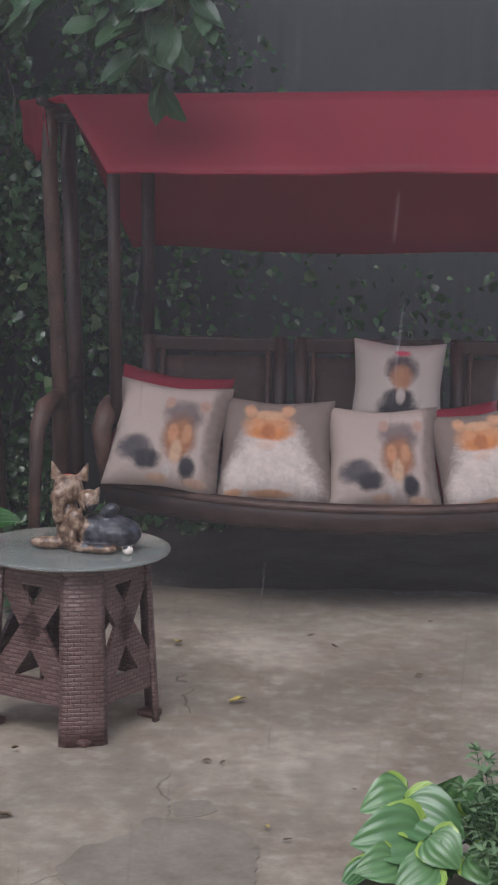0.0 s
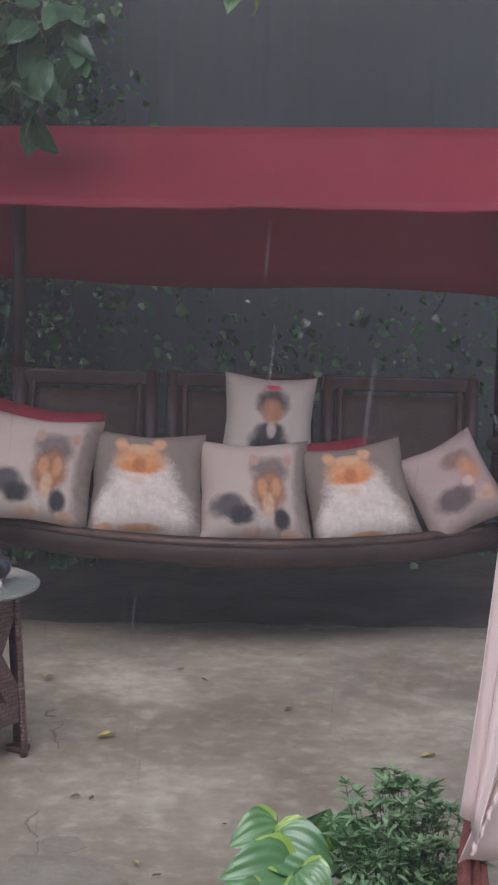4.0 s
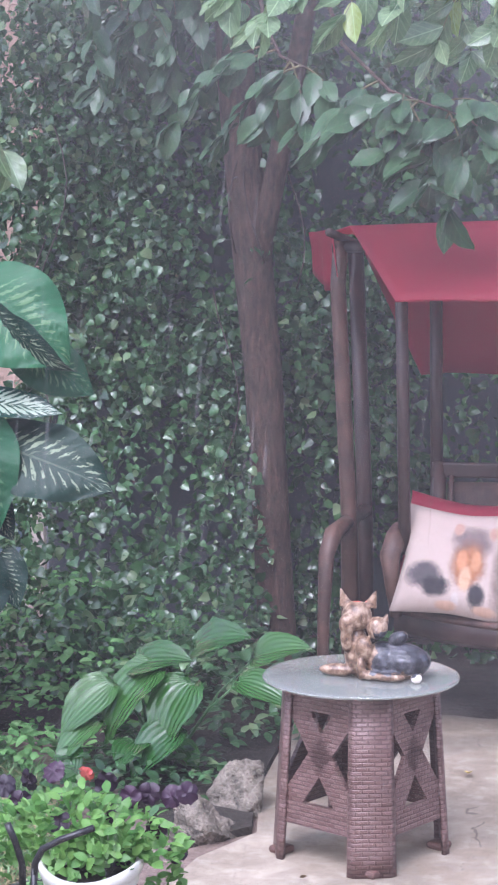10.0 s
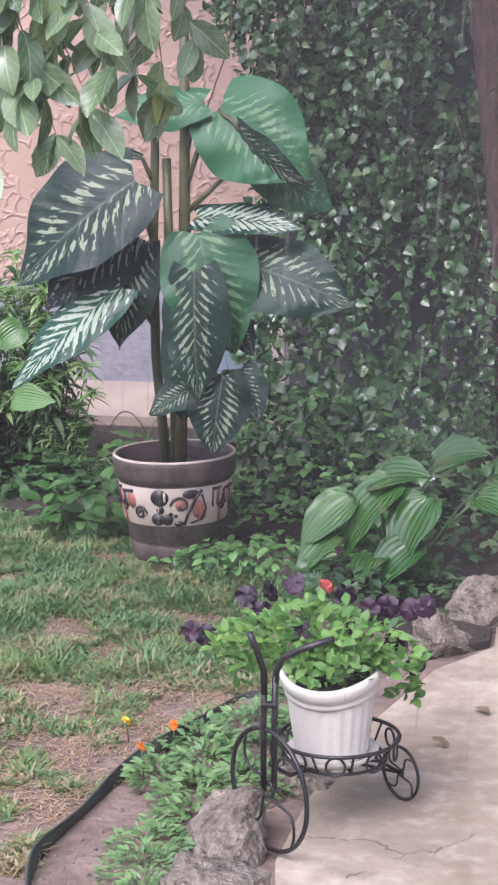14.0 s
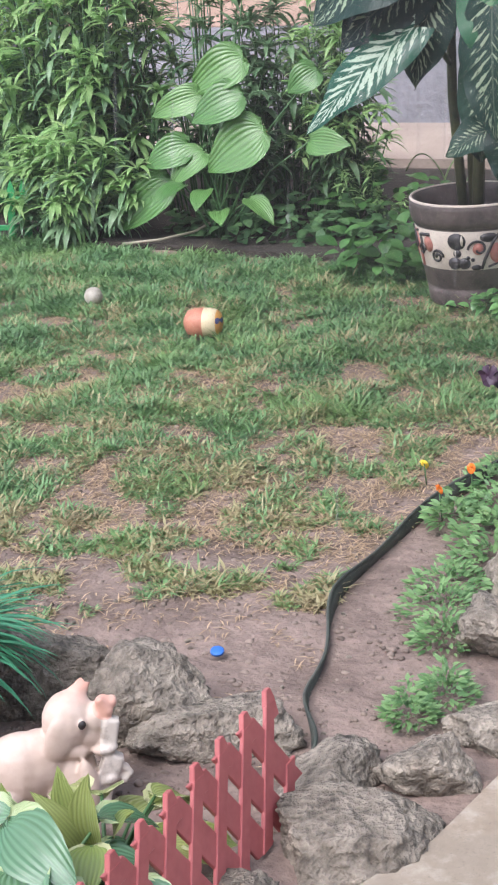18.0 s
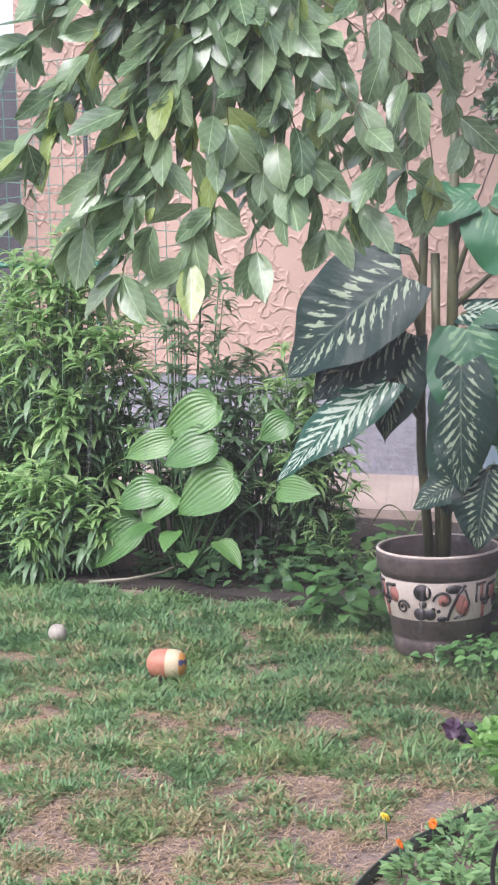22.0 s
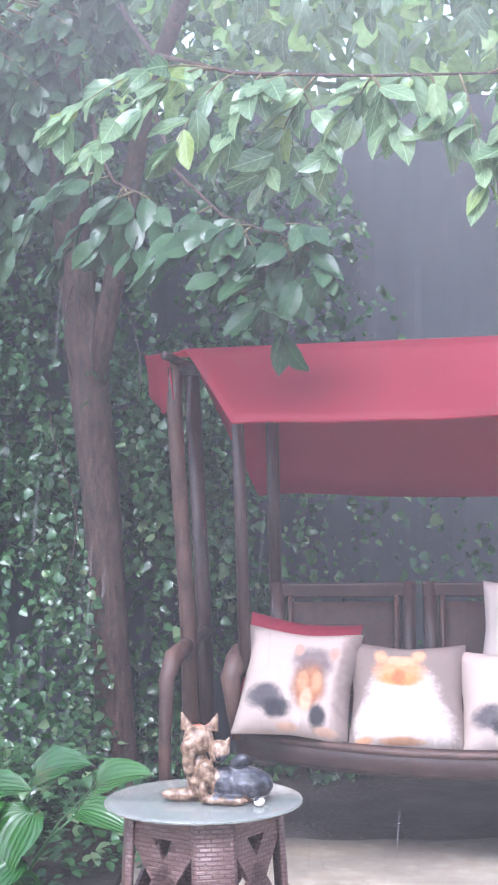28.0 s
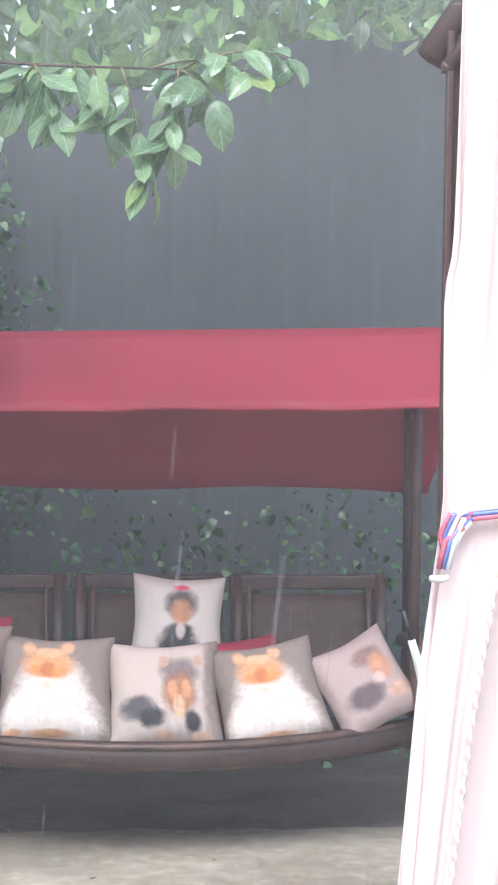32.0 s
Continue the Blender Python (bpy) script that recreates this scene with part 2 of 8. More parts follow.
def leaves(name, base, axis, normal, length, width, bend=0.5, fold=0.15, shape=OVAL, cols=3, wave=0.0, seed=0):
    """One mesh of many leaves. base, axis, normal: N x 3; length and width: N."""
    rng = np.random.default_rng(seed)
    base, axis, normal = (np.asarray(a, float).reshape(-1, 3) for a in (base, axis, normal))
    n = len(base)
    axis = axis / np.linalg.norm(axis, axis=1, keepdims=True)
    normal = normal - axis * (normal * axis).sum(1, keepdims=True)
    normal /= np.maximum(np.linalg.norm(normal, axis=1, keepdims=True), 1e-9)
    side = np.cross(axis, normal)
    L, W = np.broadcast_to(length, n).astype(float), np.broadcast_to(width, n).astype(float) / 2
    B = np.broadcast_to(bend, n).astype(float)
    us = np.linspace(-1, 1, cols)
    K = len(shape)
    verts = np.zeros((n, K * cols + 2, 3))
    uv = np.zeros((n, K * cols + 2, 2))
    def along(v):
        ang = B * v
        safe = np.where(np.abs(B) < 1e-4, 1e-4, B)
        x = np.where(np.abs(B) < 1e-4, v, np.sin(ang) / safe)
        y = np.where(np.abs(B) < 1e-4, 0, (1 - np.cos(ang)) / safe)
        nn = normal * np.cos(ang)[:, None] + axis * np.sin(ang)[:, None]
        return base + axis * (x * L)[:, None] - normal * (y * L)[:, None], nn
    verts[:, 0], _ = along(0.0)
    uv[:, 0] = (0.5, 0)
    for k, (v, w) in enumerate(shape):
        p, nn = along(v)
        for c, u in enumerate(us):
            lift = fold * abs(u) * w + wave * rng.standard_normal(n) * abs(u)
            verts[:, 1 + k * cols + c] = p + side * (u * w * W)[:, None] + nn * (lift * W)[:, None]
            uv[:, 1 + k * cols + c] = (0.5 + 0.5 * u * w, max(v, 0))
    verts[:, -1], _ = along(1.0)
    uv[:, -1] = (0.5, 1)
    m = K * cols + 2
    cell = []
    for c in range(cols - 1):
        cell.append((0, 1 + c + 1, 1 + c))
        for k in range(K - 1):
            a = 1 + k * cols + c
            cell.append((a, a + 1, a + cols + 1, a + cols))
        a = 1 + (K - 1) * cols + c
        cell.append((a, a + 1, m - 1))
    faces = [tuple(i * m + q for q in f) for i in range(n) for f in cell]
    return from_arrays(name, verts.reshape(-1, 3), faces, uv.reshape(-1, 2))

def unit(v):
    v = np.asarray(v, float)
    return v / np.linalg.norm(v, axis=-1, keepdims=True)

# ---- the materials in use ----
SOIL = surface("soil", (0.1, 0.07, 0.056), (0.27, 0.2, 0.165), 5, 34, 0.85, 0.7, 0.02)
DARK_SOIL = surface("bed_soil", (0.02, 0.016, 0.012), (0.05, 0.04, 0.03), 3, 40, 0.9, 0.8, 0.02)
ROCK = surface("rock", (0.055, 0.045, 0.034), (0.4, 0.345, 0.275), 20, 70, 0.9, 1.0, 0.03, vary=0.4)
WOOD = surface("dark_wood", (0.02, 0.01, 0.008), (0.055, 0.026, 0.02), 9, 80, 0.55, 0.25, 0.003, wet=0.15)
WORN_WOOD = surface("worn_wood", (0.03, 0.014, 0.011), (0.11, 0.055, 0.038), 12, 70, 0.6, 0.4, 0.004, wet=0.15)
WICKER = surface("wicker", (0.022, 0.011, 0.008), (0.07, 0.036, 0.024), 30, 160, 0.6, 0.8, 0.004)
RED_CLOTH = surface("red_cloth", (0.26, 0.019, 0.042), (0.39, 0.035, 0.07), 2.2, 240, 0.75, 0.15, 0.002, wet=0.25)
def let_through(m, colour, share):
    """Thin cloth: some of the light comes through."""
    nt = m.node_tree
    tr = nt.nodes.new("ShaderNodeBsdfTranslucent")
    tr.inputs["Color"].default_value = (*colour, 1)
    ms = nt.nodes.new("ShaderNodeMixShader")
    ms.inputs[0].default_value = share
    nt.links.new(nt.nodes["Principled BSDF"].outputs[0], ms.inputs[1])
    nt.links.new(tr.outputs[0], ms.inputs[2])
    nt.links.new(ms.outputs[0], nt.nodes["Material Output"].inputs["Surface"])
let_through(RED_CLOTH, (0.82, 0.11, 0.2), 0.5)
BARK = bark("bark", (0.024, 0.014, 0.011), (0.095, 0.054, 0.04))
BROWN_PLASTIC = surface("brown_plastic", (0.085, 0.042, 0.033), (0.13, 0.066, 0.052), 5, 150, 0.42, 0.15, 0.002)
SHEET = surface("fence_sheet", (0.042, 0.049, 0.055), (0.066, 0.075, 0.083), 1.2, 30, 0.6, 0.2, 0.004, wet=0.5)
PINK_WALL = None

def pink(nt, b):
    v = coords(nt)
    big = noise_of(nt, v, 0.9)
    # trowelled swirls of relief plaster
    n1 = noise_of(nt, v, 5.5, 2.0)
    n2 = noise_of(nt, v, 22.0, 3.0)
    rid = math_of(nt, "ABSOLUTE", math_of(nt, "SUBTRACT", noise_of(nt, v, 12.0, 1.5), 0.5))
    rid = math_of(nt, "SUBTRACT", 1.0, math_of(nt, "MULTIPLY", rid, 14.0), True)
    gate = math_of(nt, "MULTIPLY", math_of(nt, "SUBTRACT", noise_of(nt, v, 9.0, 1.0), 0.38), 9.0, True)
    rid = math_of(nt, "MULTIPLY", rid, gate)
    col = ramp(nt, big, [(0.3, (0.38, 0.265, 0.205)), (0.7, (0.45, 0.325, 0.255))])
    col = mix(nt, math_of(nt, "MULTIPLY", n2, 0.3), col, (0.36, 0.22, 0.18))
    nt.links.new(col, b.inputs["Base Color"])
    b.inputs["Roughness"].default_value = 0.85
    bump(nt, b, math_of(nt, "ADD", rid, math_of(nt, "MULTIPLY", n1, 0.5)), 0.55, 0.018)
PINK_WALL = mat("pink_plaster", pink)
PLINTH = surface("grey_plinth", (0.17, 0.17, 0.19), (0.3, 0.3, 0.33), 3, 25, 0.85, 0.8, 0.02)

def concrete(nt, b):
    v = coords(nt)
    n0, n1, n2, n3 = noise_of(nt, v, 0.8, 6), noise_of(nt, v, 3.0, 8, 0.7), noise_of(nt, v, 14, 6, 0.65), noise_of(nt, v, 130, 3)
    f = math_of(nt, "ADD", math_of(nt, "MULTIPLY", n0, 0.4), math_of(nt, "MULTIPLY", n1, 0.6))
    col = ramp(nt, f, [(0.41, (0.24, 0.19, 0.14)), (0.5, (0.35, 0.292, 0.225)), (0.59, (0.49, 0.42, 0.335))])
    # soft damp patches, scuffs and speckle
    damp = ramp(nt, noise_of(nt, v, 1.5, 9, 0.7), [(0.505, (0, 0, 0)), (0.56, (1, 1, 1))])
    col = mix(nt, math_of(nt, "MULTIPLY", damp, 0.55), col, (0.19, 0.155, 0.12))
    col = mix(nt, math_of(nt, "MULTIPLY", ramp(nt, n2, [(0.38, (1, 1, 1)), (0.5, (0, 0, 0))]), 0.3), col, (0.2, 0.165, 0.13))
    col = mix(nt, math_of(nt, "MULTIPLY", ramp(nt, n2, [(0.52, (0, 0, 0)), (0.66, (1, 1, 1))]), 0.35), col, (0.55, 0.5, 0.43))
    col = mix(nt, math_of(nt, "MULTIPLY", ramp(nt, n3, [(0.28, (1, 1, 1)), (0.4, (0, 0, 0))]), 0.4), col, (0.12, 0.1, 0.08))
    # hairline cracks
    vo = nt.nodes.new("ShaderNodeTexVoronoi")
    vo.feature = "DISTANCE_TO_EDGE"
    vo.inputs["Scale"].default_value = 0.42
    warp = nt.nodes.new("ShaderNodeVectorMath")
    warp.operation = "ADD"
    nt.links.new(v, warp.inputs[0])
    nse = node(nt, "ShaderNodeTexNoise", Scale=5.0, Detail=5.0)
    nt.links.new(v, nse.inputs["Vector"])
    sc = nt.nodes.new("ShaderNodeVectorMath")
    sc.operation = "SCALE"
    sc.inputs["Scale"].default_value = 0.22
    nt.links.new(nse.outputs["Color"], sc.inputs[0])
    nt.links.new(sc.outputs[0], warp.inputs[1])
    nt.links.new(warp.outputs[0], vo.inputs["Vector"])
    crack = math_of(nt, "MULTIPLY", math_of(nt, "LESS_THAN", vo.outputs["Distance"], 0.0014), math_of(nt, "GREATER_THAN", n1, 0.53))
    col = mix(nt, math_of(nt, "MULTIPLY", crack, 0.6), col, (0.07, 0.055, 0.045))
    # shade under the swing, put into the slab's colour towards its rear edge
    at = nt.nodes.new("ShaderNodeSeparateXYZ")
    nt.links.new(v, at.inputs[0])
    swing_shade = math_of(nt, "ADD", math_of(nt, "MULTIPLY", math_of(nt, "SUBTRACT", at.outputs["Y"], 6.25), 2.8), math_of(nt, "MULTIPLY", math_of(nt, "SUBTRACT", n1, 0.5), 2.2), True)
    col = mix(nt, math_of(nt, "MULTIPLY", swing_shade, 0.85), col, (0.085, 0.07, 0.056))
    nt.links.new(col, b.inputs["Base Color"])
    nt.links.new(mix(nt, damp, ramp(nt, f, [(0.38, (0.45, 0.45, 0.45)), (0.6, (0.75, 0.75, 0.75))]), (0.36, 0.36, 0.36)), b.inputs["Roughness"])
    bump(nt, b, math_of(nt, "ADD", n2, math_of(nt, "MULTIPLY", n3, 0.4)), 0.3, 0.006)
CONCRETE = mat("wet_concrete", concrete)

IVY_LEAF = foliage("ivy_leaf", (0.014, 0.045, 0.018), (0.085, 0.19, 0.07), 0.28, through_light=0.14, coat=0.45, young=(0.26, 0.36, 0.17))
TREE_LEAF = foliage("tree_leaf", (0.105, 0.195, 0.1), (0.34, 0.47, 0.26), 0.22, vein=34, through_light=0.48, young=(0.4, 0.5, 0.12), coat=0.6)
GRASS_BLADE = foliage("grass_blade", (0.045, 0.125, 0.055), (0.18, 0.33, 0.13), 0.45, through_light=0.3, straw=(0.5, 0.37, 0.22))
# ---- ground, paving, walls ----
def polygon_slab(name, pts, z0, z1, material):
    bm = bmesh.new()
    f = bm.faces.new([bm.verts.new((x, y, z1)) for x, y in pts])
    if f.normal.z < 0:
        f.normal_flip()
    got = bmesh.ops.extrude_face_region(bm, geom=[f])
    bmesh.ops.translate(bm, vec=(0, 0, z0 - z1), verts=[v for v in got["geom"] if isinstance(v, bmesh.types.BMVert)])
    bmesh.ops.recalc_face_normals(bm, faces=bm.faces)
    return part(name, bm, material)

def ground_z(x, y):
    """Height of the uneven soil."""
    if -8 < x < -1.2 and 1 < y < 8:
        return 0.03 * (noise.noise((x * 1.4, y * 1.4, 0)) + 0.5 * noise.noise((x * 5, y * 5, 3))) - 0.012
    return -0.012

def ground_sheet():
    """One uneven sheet of soil, flat far away."""
    xs = np.concatenate([[-400, -60, -20], np.linspace(-9, 4, 120), [20, 60, 400]])
    ys = np.concatenate([[-400, -60, -10], np.linspace(0.5, 10, 100), [20, 60, 400]])
    verts, faces = [], []
    for y in ys:
        for x in xs:
            verts.append((x, y, ground_z(x, y)))
    n = len(xs)
    for j in range(len(ys) - 1):
        for i in range(n - 1):
            faces.append((j * n + i, j * n + i + 1, (j + 1) * n + i + 1, (j + 1) * n + i))
    return part("ground", from_arrays("ground", verts, faces), SOIL)

tagged(ground_sheet(), "bare brown garden soil with thin worn patches", "soil", kind="structure")
PATCH_LARGE = [(-0.27, 4.17), (-0.22, 4.28), (-0.12, 4.28), (-0.01, 4.23), (0.03, 4.17), (0.04, 4.01), (0.02, 3.79), (-0.21, 3.72), (-0.34, 3.77), (-0.42, 3.95), (-0.37, 4.09)]
PATCH_SMALL = [(-0.18, 4.37), (-0.14, 4.4), (-0.08, 4.39), (-0.06, 4.33), (-0.11, 4.29), (-0.17, 4.3)]
PATIO = [(-1.12, -3), (-1.12, 2.2), (-0.98, 2.55), (-0.92, 2.95), (-0.95, 3.3), (-1.02, 3.55), (-1.04, 3.9), (-1.02, 4.2), (-1.0, 4.5),
         (-0.93, 4.9), (-0.8, 5.15), (-0.86, 5.6), (-0.86, 6.62)] + [(-0.8 + 0.1 * k, 6.6 + 0.018 * math.sin(k * 1.7) + 0.012 * math.sin(k * 0.6)) for k in range(36)] + [(5, 6.6), (5, -3)]
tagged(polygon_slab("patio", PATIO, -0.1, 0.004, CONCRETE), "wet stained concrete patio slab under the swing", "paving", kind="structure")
tagged(polygon_slab("pavement", [(-9, 8.35), (-2.2, 8.35), (-2.2, 9.36), (-9, 9.36)], -0.1, 0.03, surface("path_concrete", (0.3, 0.24, 0.2), (0.45, 0.37, 0.31), 2, 60, 0.8, 0.3)),
       "pinkish concrete strip along the house wall", "pavement", kind="structure")
tagged(polygon_slab("bed", [(-4.6, 6.6), (-3.6, 6.55), (-2.75, 6.45), (-2.3, 6.4), (-1.8, 6.2), (-1.4, 5.8), (-1.15, 5.3), (-0.98, 5.02), (-0.82, 5.18), (-0.87, 5.6), (-0.87, 7.8), (-2.3, 7.8), (-2.3, 8.2), (-4.6, 8.2)], -0.05, 0.012, DARK_SOIL),
       "dark damp soil of the planting bed", "soil", kind="structure")

# dark ground added behind the slab; its colour stands in for shade under the swing
tagged(polygon_slab("bed", [(-0.865, 6.5), (5, 6.5), (5, 8.0), (-0.865, 8.0)], -0.05, -0.003, surface("shade_dark_ground", (0.045, 0.037, 0.031), (0.12, 0.1, 0.085), 3, 40, 0.8, 0.7, 0.02)),
       "dark ground between the patio and the fence, standing in for shade", "soil", kind="structure")

PATCH = surface("patch_mortar", (0.19, 0.16, 0.125), (0.33, 0.285, 0.23), 9, 70, 0.5, 0.4, 0.004)
def ragged(outline, amount=0.02):
    """The outline with a worn, uneven edge."""
    pts = []
    for (x0, y0), (x1, y1) in zip(outline, outline[1:] + outline[:1]):
        for k in range(8):
            x, y = x0 + (x1 - x0) * k / 8, y0 + (y1 - y0) * k / 8
            pts.append((x + amount * noise.noise((x * 14, y * 14, 2)) + 0.4 * amount * noise.noise((x * 45, y * 45, 4)), y + amount * noise.noise((x * 14, y * 14, 8)) + 0.4 * amount * noise.noise((x * 45, y * 45, 6))))
    return pts
for outline in (ragged(PATCH_LARGE), ragged(PATCH_SMALL)):
    tagged(polygon_slab("concrete_patch", outline, -0.02, 0.0065, PATCH), "darker mortar patch on the worn patio slab", "paving", kind="structure")

def house():
    wall = part("wall_house", bevel_box((-3.99, 9.55, 2.45), (3.58, 0.3, 3.8), 0.01), PINK_WALL)
    tagged(wall, "pink relief-plastered house wall above a grey plinth", "wall", kind="structure")
    part("plinth", bevel_box((-3.99, 9.53, 0.27), (3.58, 0.34, 0.56), 0.01), PLINTH, wall, "rough grey stone-textured plinth")
    far = part("wall_house", bevel_box((-8.75, 9.55, 2.45), (4.0, 0.3, 3.8), 0.01), PINK_WALL)
    tagged(far, "pink relief-plastered house wall beside the dark doorway", "wall", kind="structure")
    part("plinth", bevel_box((-8.75, 9.53, 0.27), (4.0, 0.34, 0.56), 0.01), PLINTH, far, "rough grey stone-textured plinth")
house()
# unseen wall, added behind the camera to block low light from the sky
tagged(part("wall_rear", bevel_box((0.0, -3.2, 1.7), (14.0, 0.3, 3.4), 0.01), PINK_WALL), "unseen plain wall added behind the camera to cut low skylight", "wall", kind="structure")

def sheet_fence():
    """Tall corrugated sheet at the back of the plot."""
    verts, faces = [], []
    xs, depth = [], []
    x = -2.2
    while x < 6:
        for dx, d in ((0, 0), (0.09, 0), (0.12, 0.004), (0.17, 0.004)):
            xs.append(x + dx)
            depth.append(d)
        x += 0.2
    for xx, d in zip(xs, depth):
        top = float(np.interp(xx, (-2.2, 0.58, 0.75, 1.0, 1.07, 1.37, 1.6, 6), (2.7, 2.89, 2.98, 3.03, 3.09, 3.14, 3.13, 3.13))) + 0.012 * math.sin(xx * 23)
        for y0 in (0, 0.02):
            verts += [(xx, 8.05 - d + y0, -0.05), (xx, 8.05 - d + y0, top)]
    for i in range(len(xs) - 1):
        a, b = i * 4, (i + 1) * 4
        faces += [(a, b, b + 1, a + 1), (a + 2, a + 3, b + 3, b + 2), (a + 1, b + 1, b + 3, a + 3), (a, a + 2, b + 2, b)]
    tagged(part("wall_back", from_arrays("wall_back", verts, faces, shade=False), SHEET), "dark corrugated sheet fence behind the swing", "fence", kind="structure")
sheet_fence()

# ---- ivy on the fence ----
def ivy():
    rng = np.random.default_rng(5)
    n = 95000
    x = rng.uniform(-2.42, 2.4, n)
    z = rng.uniform(0.0, 3.2, n)
    clump = np.array([noise.noise((a * 1.9, b * 1.9, 1.0)) + 0.6 * noise.noise((a * 5, b * 5, 7)) for a, b in zip(x, z)])
    lush = np.clip((0.15 - x) / 1.0, 0.0, 1.0)
    clump = clump + 0.45 * np.exp(-((x + 2.1) / 0.35) ** 2)
    keep = (rng.uniform(0, 1, n) < 0.42 + 1.2 * clump) & (x > -2.24 + 0.12 * np.sin(z * 5) - 0.1 * (z > 1.8) + 0.1 * rng.normal(0, 1, n)) & (z < 2.0 + 1.4 * lush + 0.3 * clump)
    keep &= (rng.uniform(0, 1, n) < 0.13 + 0.87 * lush) & ((x < 0.3) | (z < 1.2))
    x, z, clump = x[keep], z[keep], clump[keep]
    n = len(x)
    y = 7.74 - 0.42 * np.clip(clump, -0.5, 1) + rng.uniform(-0.12, 0.12, n)
    size = 0.022 + 0.042 * rng.uniform(0, 1, n) ** 1.6
    # strands that hang out in front, with larger leaves
    for k in range(210):
        m = int(rng.integers(14, 46))
        x0, z0 = -2.25 + 1.75 * rng.uniform(0, 1) ** 1.3, rng.uniform(0.9, 3.1)
        fall = np.linspace(0, 1, m) * m * 0.014
        sx = x0 + 0.07 * np.sin(fall * rng.uniform(3, 6) + k) + rng.normal(0, 0.022, m)
        sz = z0 - fall
        sy = 7.5 - rng.uniform(0, 0.2) - 0.05 * np.sin(fall * 4 + k) + rng.normal(0, 0.02, m)
        ok = sz > 0.1
        x, z, y = np.concatenate([x, sx[ok]]), np.concatenate([z, sz[ok]]), np.concatenate([y, sy[ok]])
        size = np.concatenate([size, rng.uniform(0.026, 0.056, int(ok.sum()))])
    n = len(x)
    # low growth swells forward over the bed, and rounds the corner towards the house
    low = np.clip(1.05 - z, 0, 1) * np.clip((-0.95 - x) / 0.4, 0, 1)
    y = y - 1.1 * low + 0.35 * np.clip(-1.6 - x, 0, None)
    axis = np.stack([rng.normal(0, 0.9, n), -0.4 + rng.normal(0, 0.5, n), -0.6 + rng.normal(0, 0.6, n)], 1)
    nrm = np.stack([rng.normal(0, 0.9, n), -0.7 + rng.normal(0, 0.6, n), 0.6 + rng.normal(0, 0.8, n)], 1)
    me = leaves("ivy", np.stack([x, y, z], 1), axis, nrm, size, size * rng.uniform(0.6, 1.0, n), rng.uniform(0.1, 1.1, n), 0.3, ((0.1, 0.85), (0.38, 1.0), (0.72, 0.5)), 3, 0.18, 3)
    tagged(part("ivy", me, IVY_LEAF), "dense glossy dark-green ivy climbing the fence", "ivy", kind="stuff")
    for k in range(7):
        x0 = rng.uniform(-2.5, -0.9)
        z0 = rng.uniform(1.4, 2.9)
        pts = [(x0 + 0.06 * math.sin(i * 0.7 + k), 7.3 - 0.02 * i, z0 - 0.11 * i) for i in range(8)]
        tagged(part("vine", tube(pts, 0.003, 5, "vine"), WOOD), "thin bare vine hanging down the ivy", "vine", group="hanging vines")
ivy()

# ---- the tree by the swing ----
def tree():
    top = thing("tree", "tall tree with rough reddish-brown trunk and drooping leafy boughs", "tree", (-1.05, 7.3, 0))
    pts = [(0.015, 0, -0.05), (0.005, 0, 0.1), (-0.02, 0, 0.6), (-0.05, 0, 1.2), (-0.095, 0, 1.7), (-0.15, 0.0, 2.3), (-0.2, 0.02, 3.2), (-0.2, 0.05, 4.2)]
    part("trunk", tube(pts, [0.09, 0.078, 0.074, 0.076, 0.079, 0.075, 0.07, 0.05], 18, "trunk"), BARK, top)
    part("limb", tube([(-0.085, 0, 1.55), (-0.02, -0.05, 1.85), (0.06, -0.1, 2.2), (0.2, -0.4, 2.7), (0.5, -1.0, 3.2)], [0.05, 0.045, 0.042, 0.036, 0.025], 10, "limb"), BARK, top)
    part("limb", tube([(-0.19, 0, 3.1), (-0.5, -0.4, 3.4), (-1.1, -1.4, 3.6), (-1.5, -2.4, 3.4)], [0.05, 0.045, 0.03, 0.02], 10, "limb"), BARK, top)
    part("limb", tube([(-0.19, 0, 3.2), (0.0, -0.9, 3.5), (0.2, -2.2, 3.5), (0.3, -3.2, 3.2)], [0.05, 0.04, 0.03, 0.015], 10, "limb"), BARK, top)
    rng = np.random.default_rng(11)
    n = 9000
    p = np.stack([rng.uniform(-2.6, 4.2, n), rng.uniform(-2.2, 1.6, n), rng.uniform(0, 1, n)], 1)
    dens = np.array([noise.noise((a * 1.3, b * 1.3, c * 2)) for a, b, c in p])
    p[:, 2] = 3.2 + p[:, 2] * 1.5 + 0.25 * dens - 0.06 * (p[:, 1] + 0.5)
    p = p[(dens > -0.25)]
    n = len(p)
    ax = np.stack([rng.normal(0, 0.6, n), rng.normal(-0.1, 0.6, n), -0.7 + rng.normal(0, 0.3, n)], 1)
    nr = np.stack([rng.normal(0, 0.5, n), rng.normal(-0.4, 0.5, n), 0.7 + rng.normal(0, 0.3, n)], 1)
    L = rng.uniform(0.1, 0.16, n)
    part("crown", leaves("crown", p, ax, nr, L, L * 0.5, 0.6, 0.15, OVAL, 3, 0.05, 12), TREE_LEAF, top)
    return top
TREE = tree()

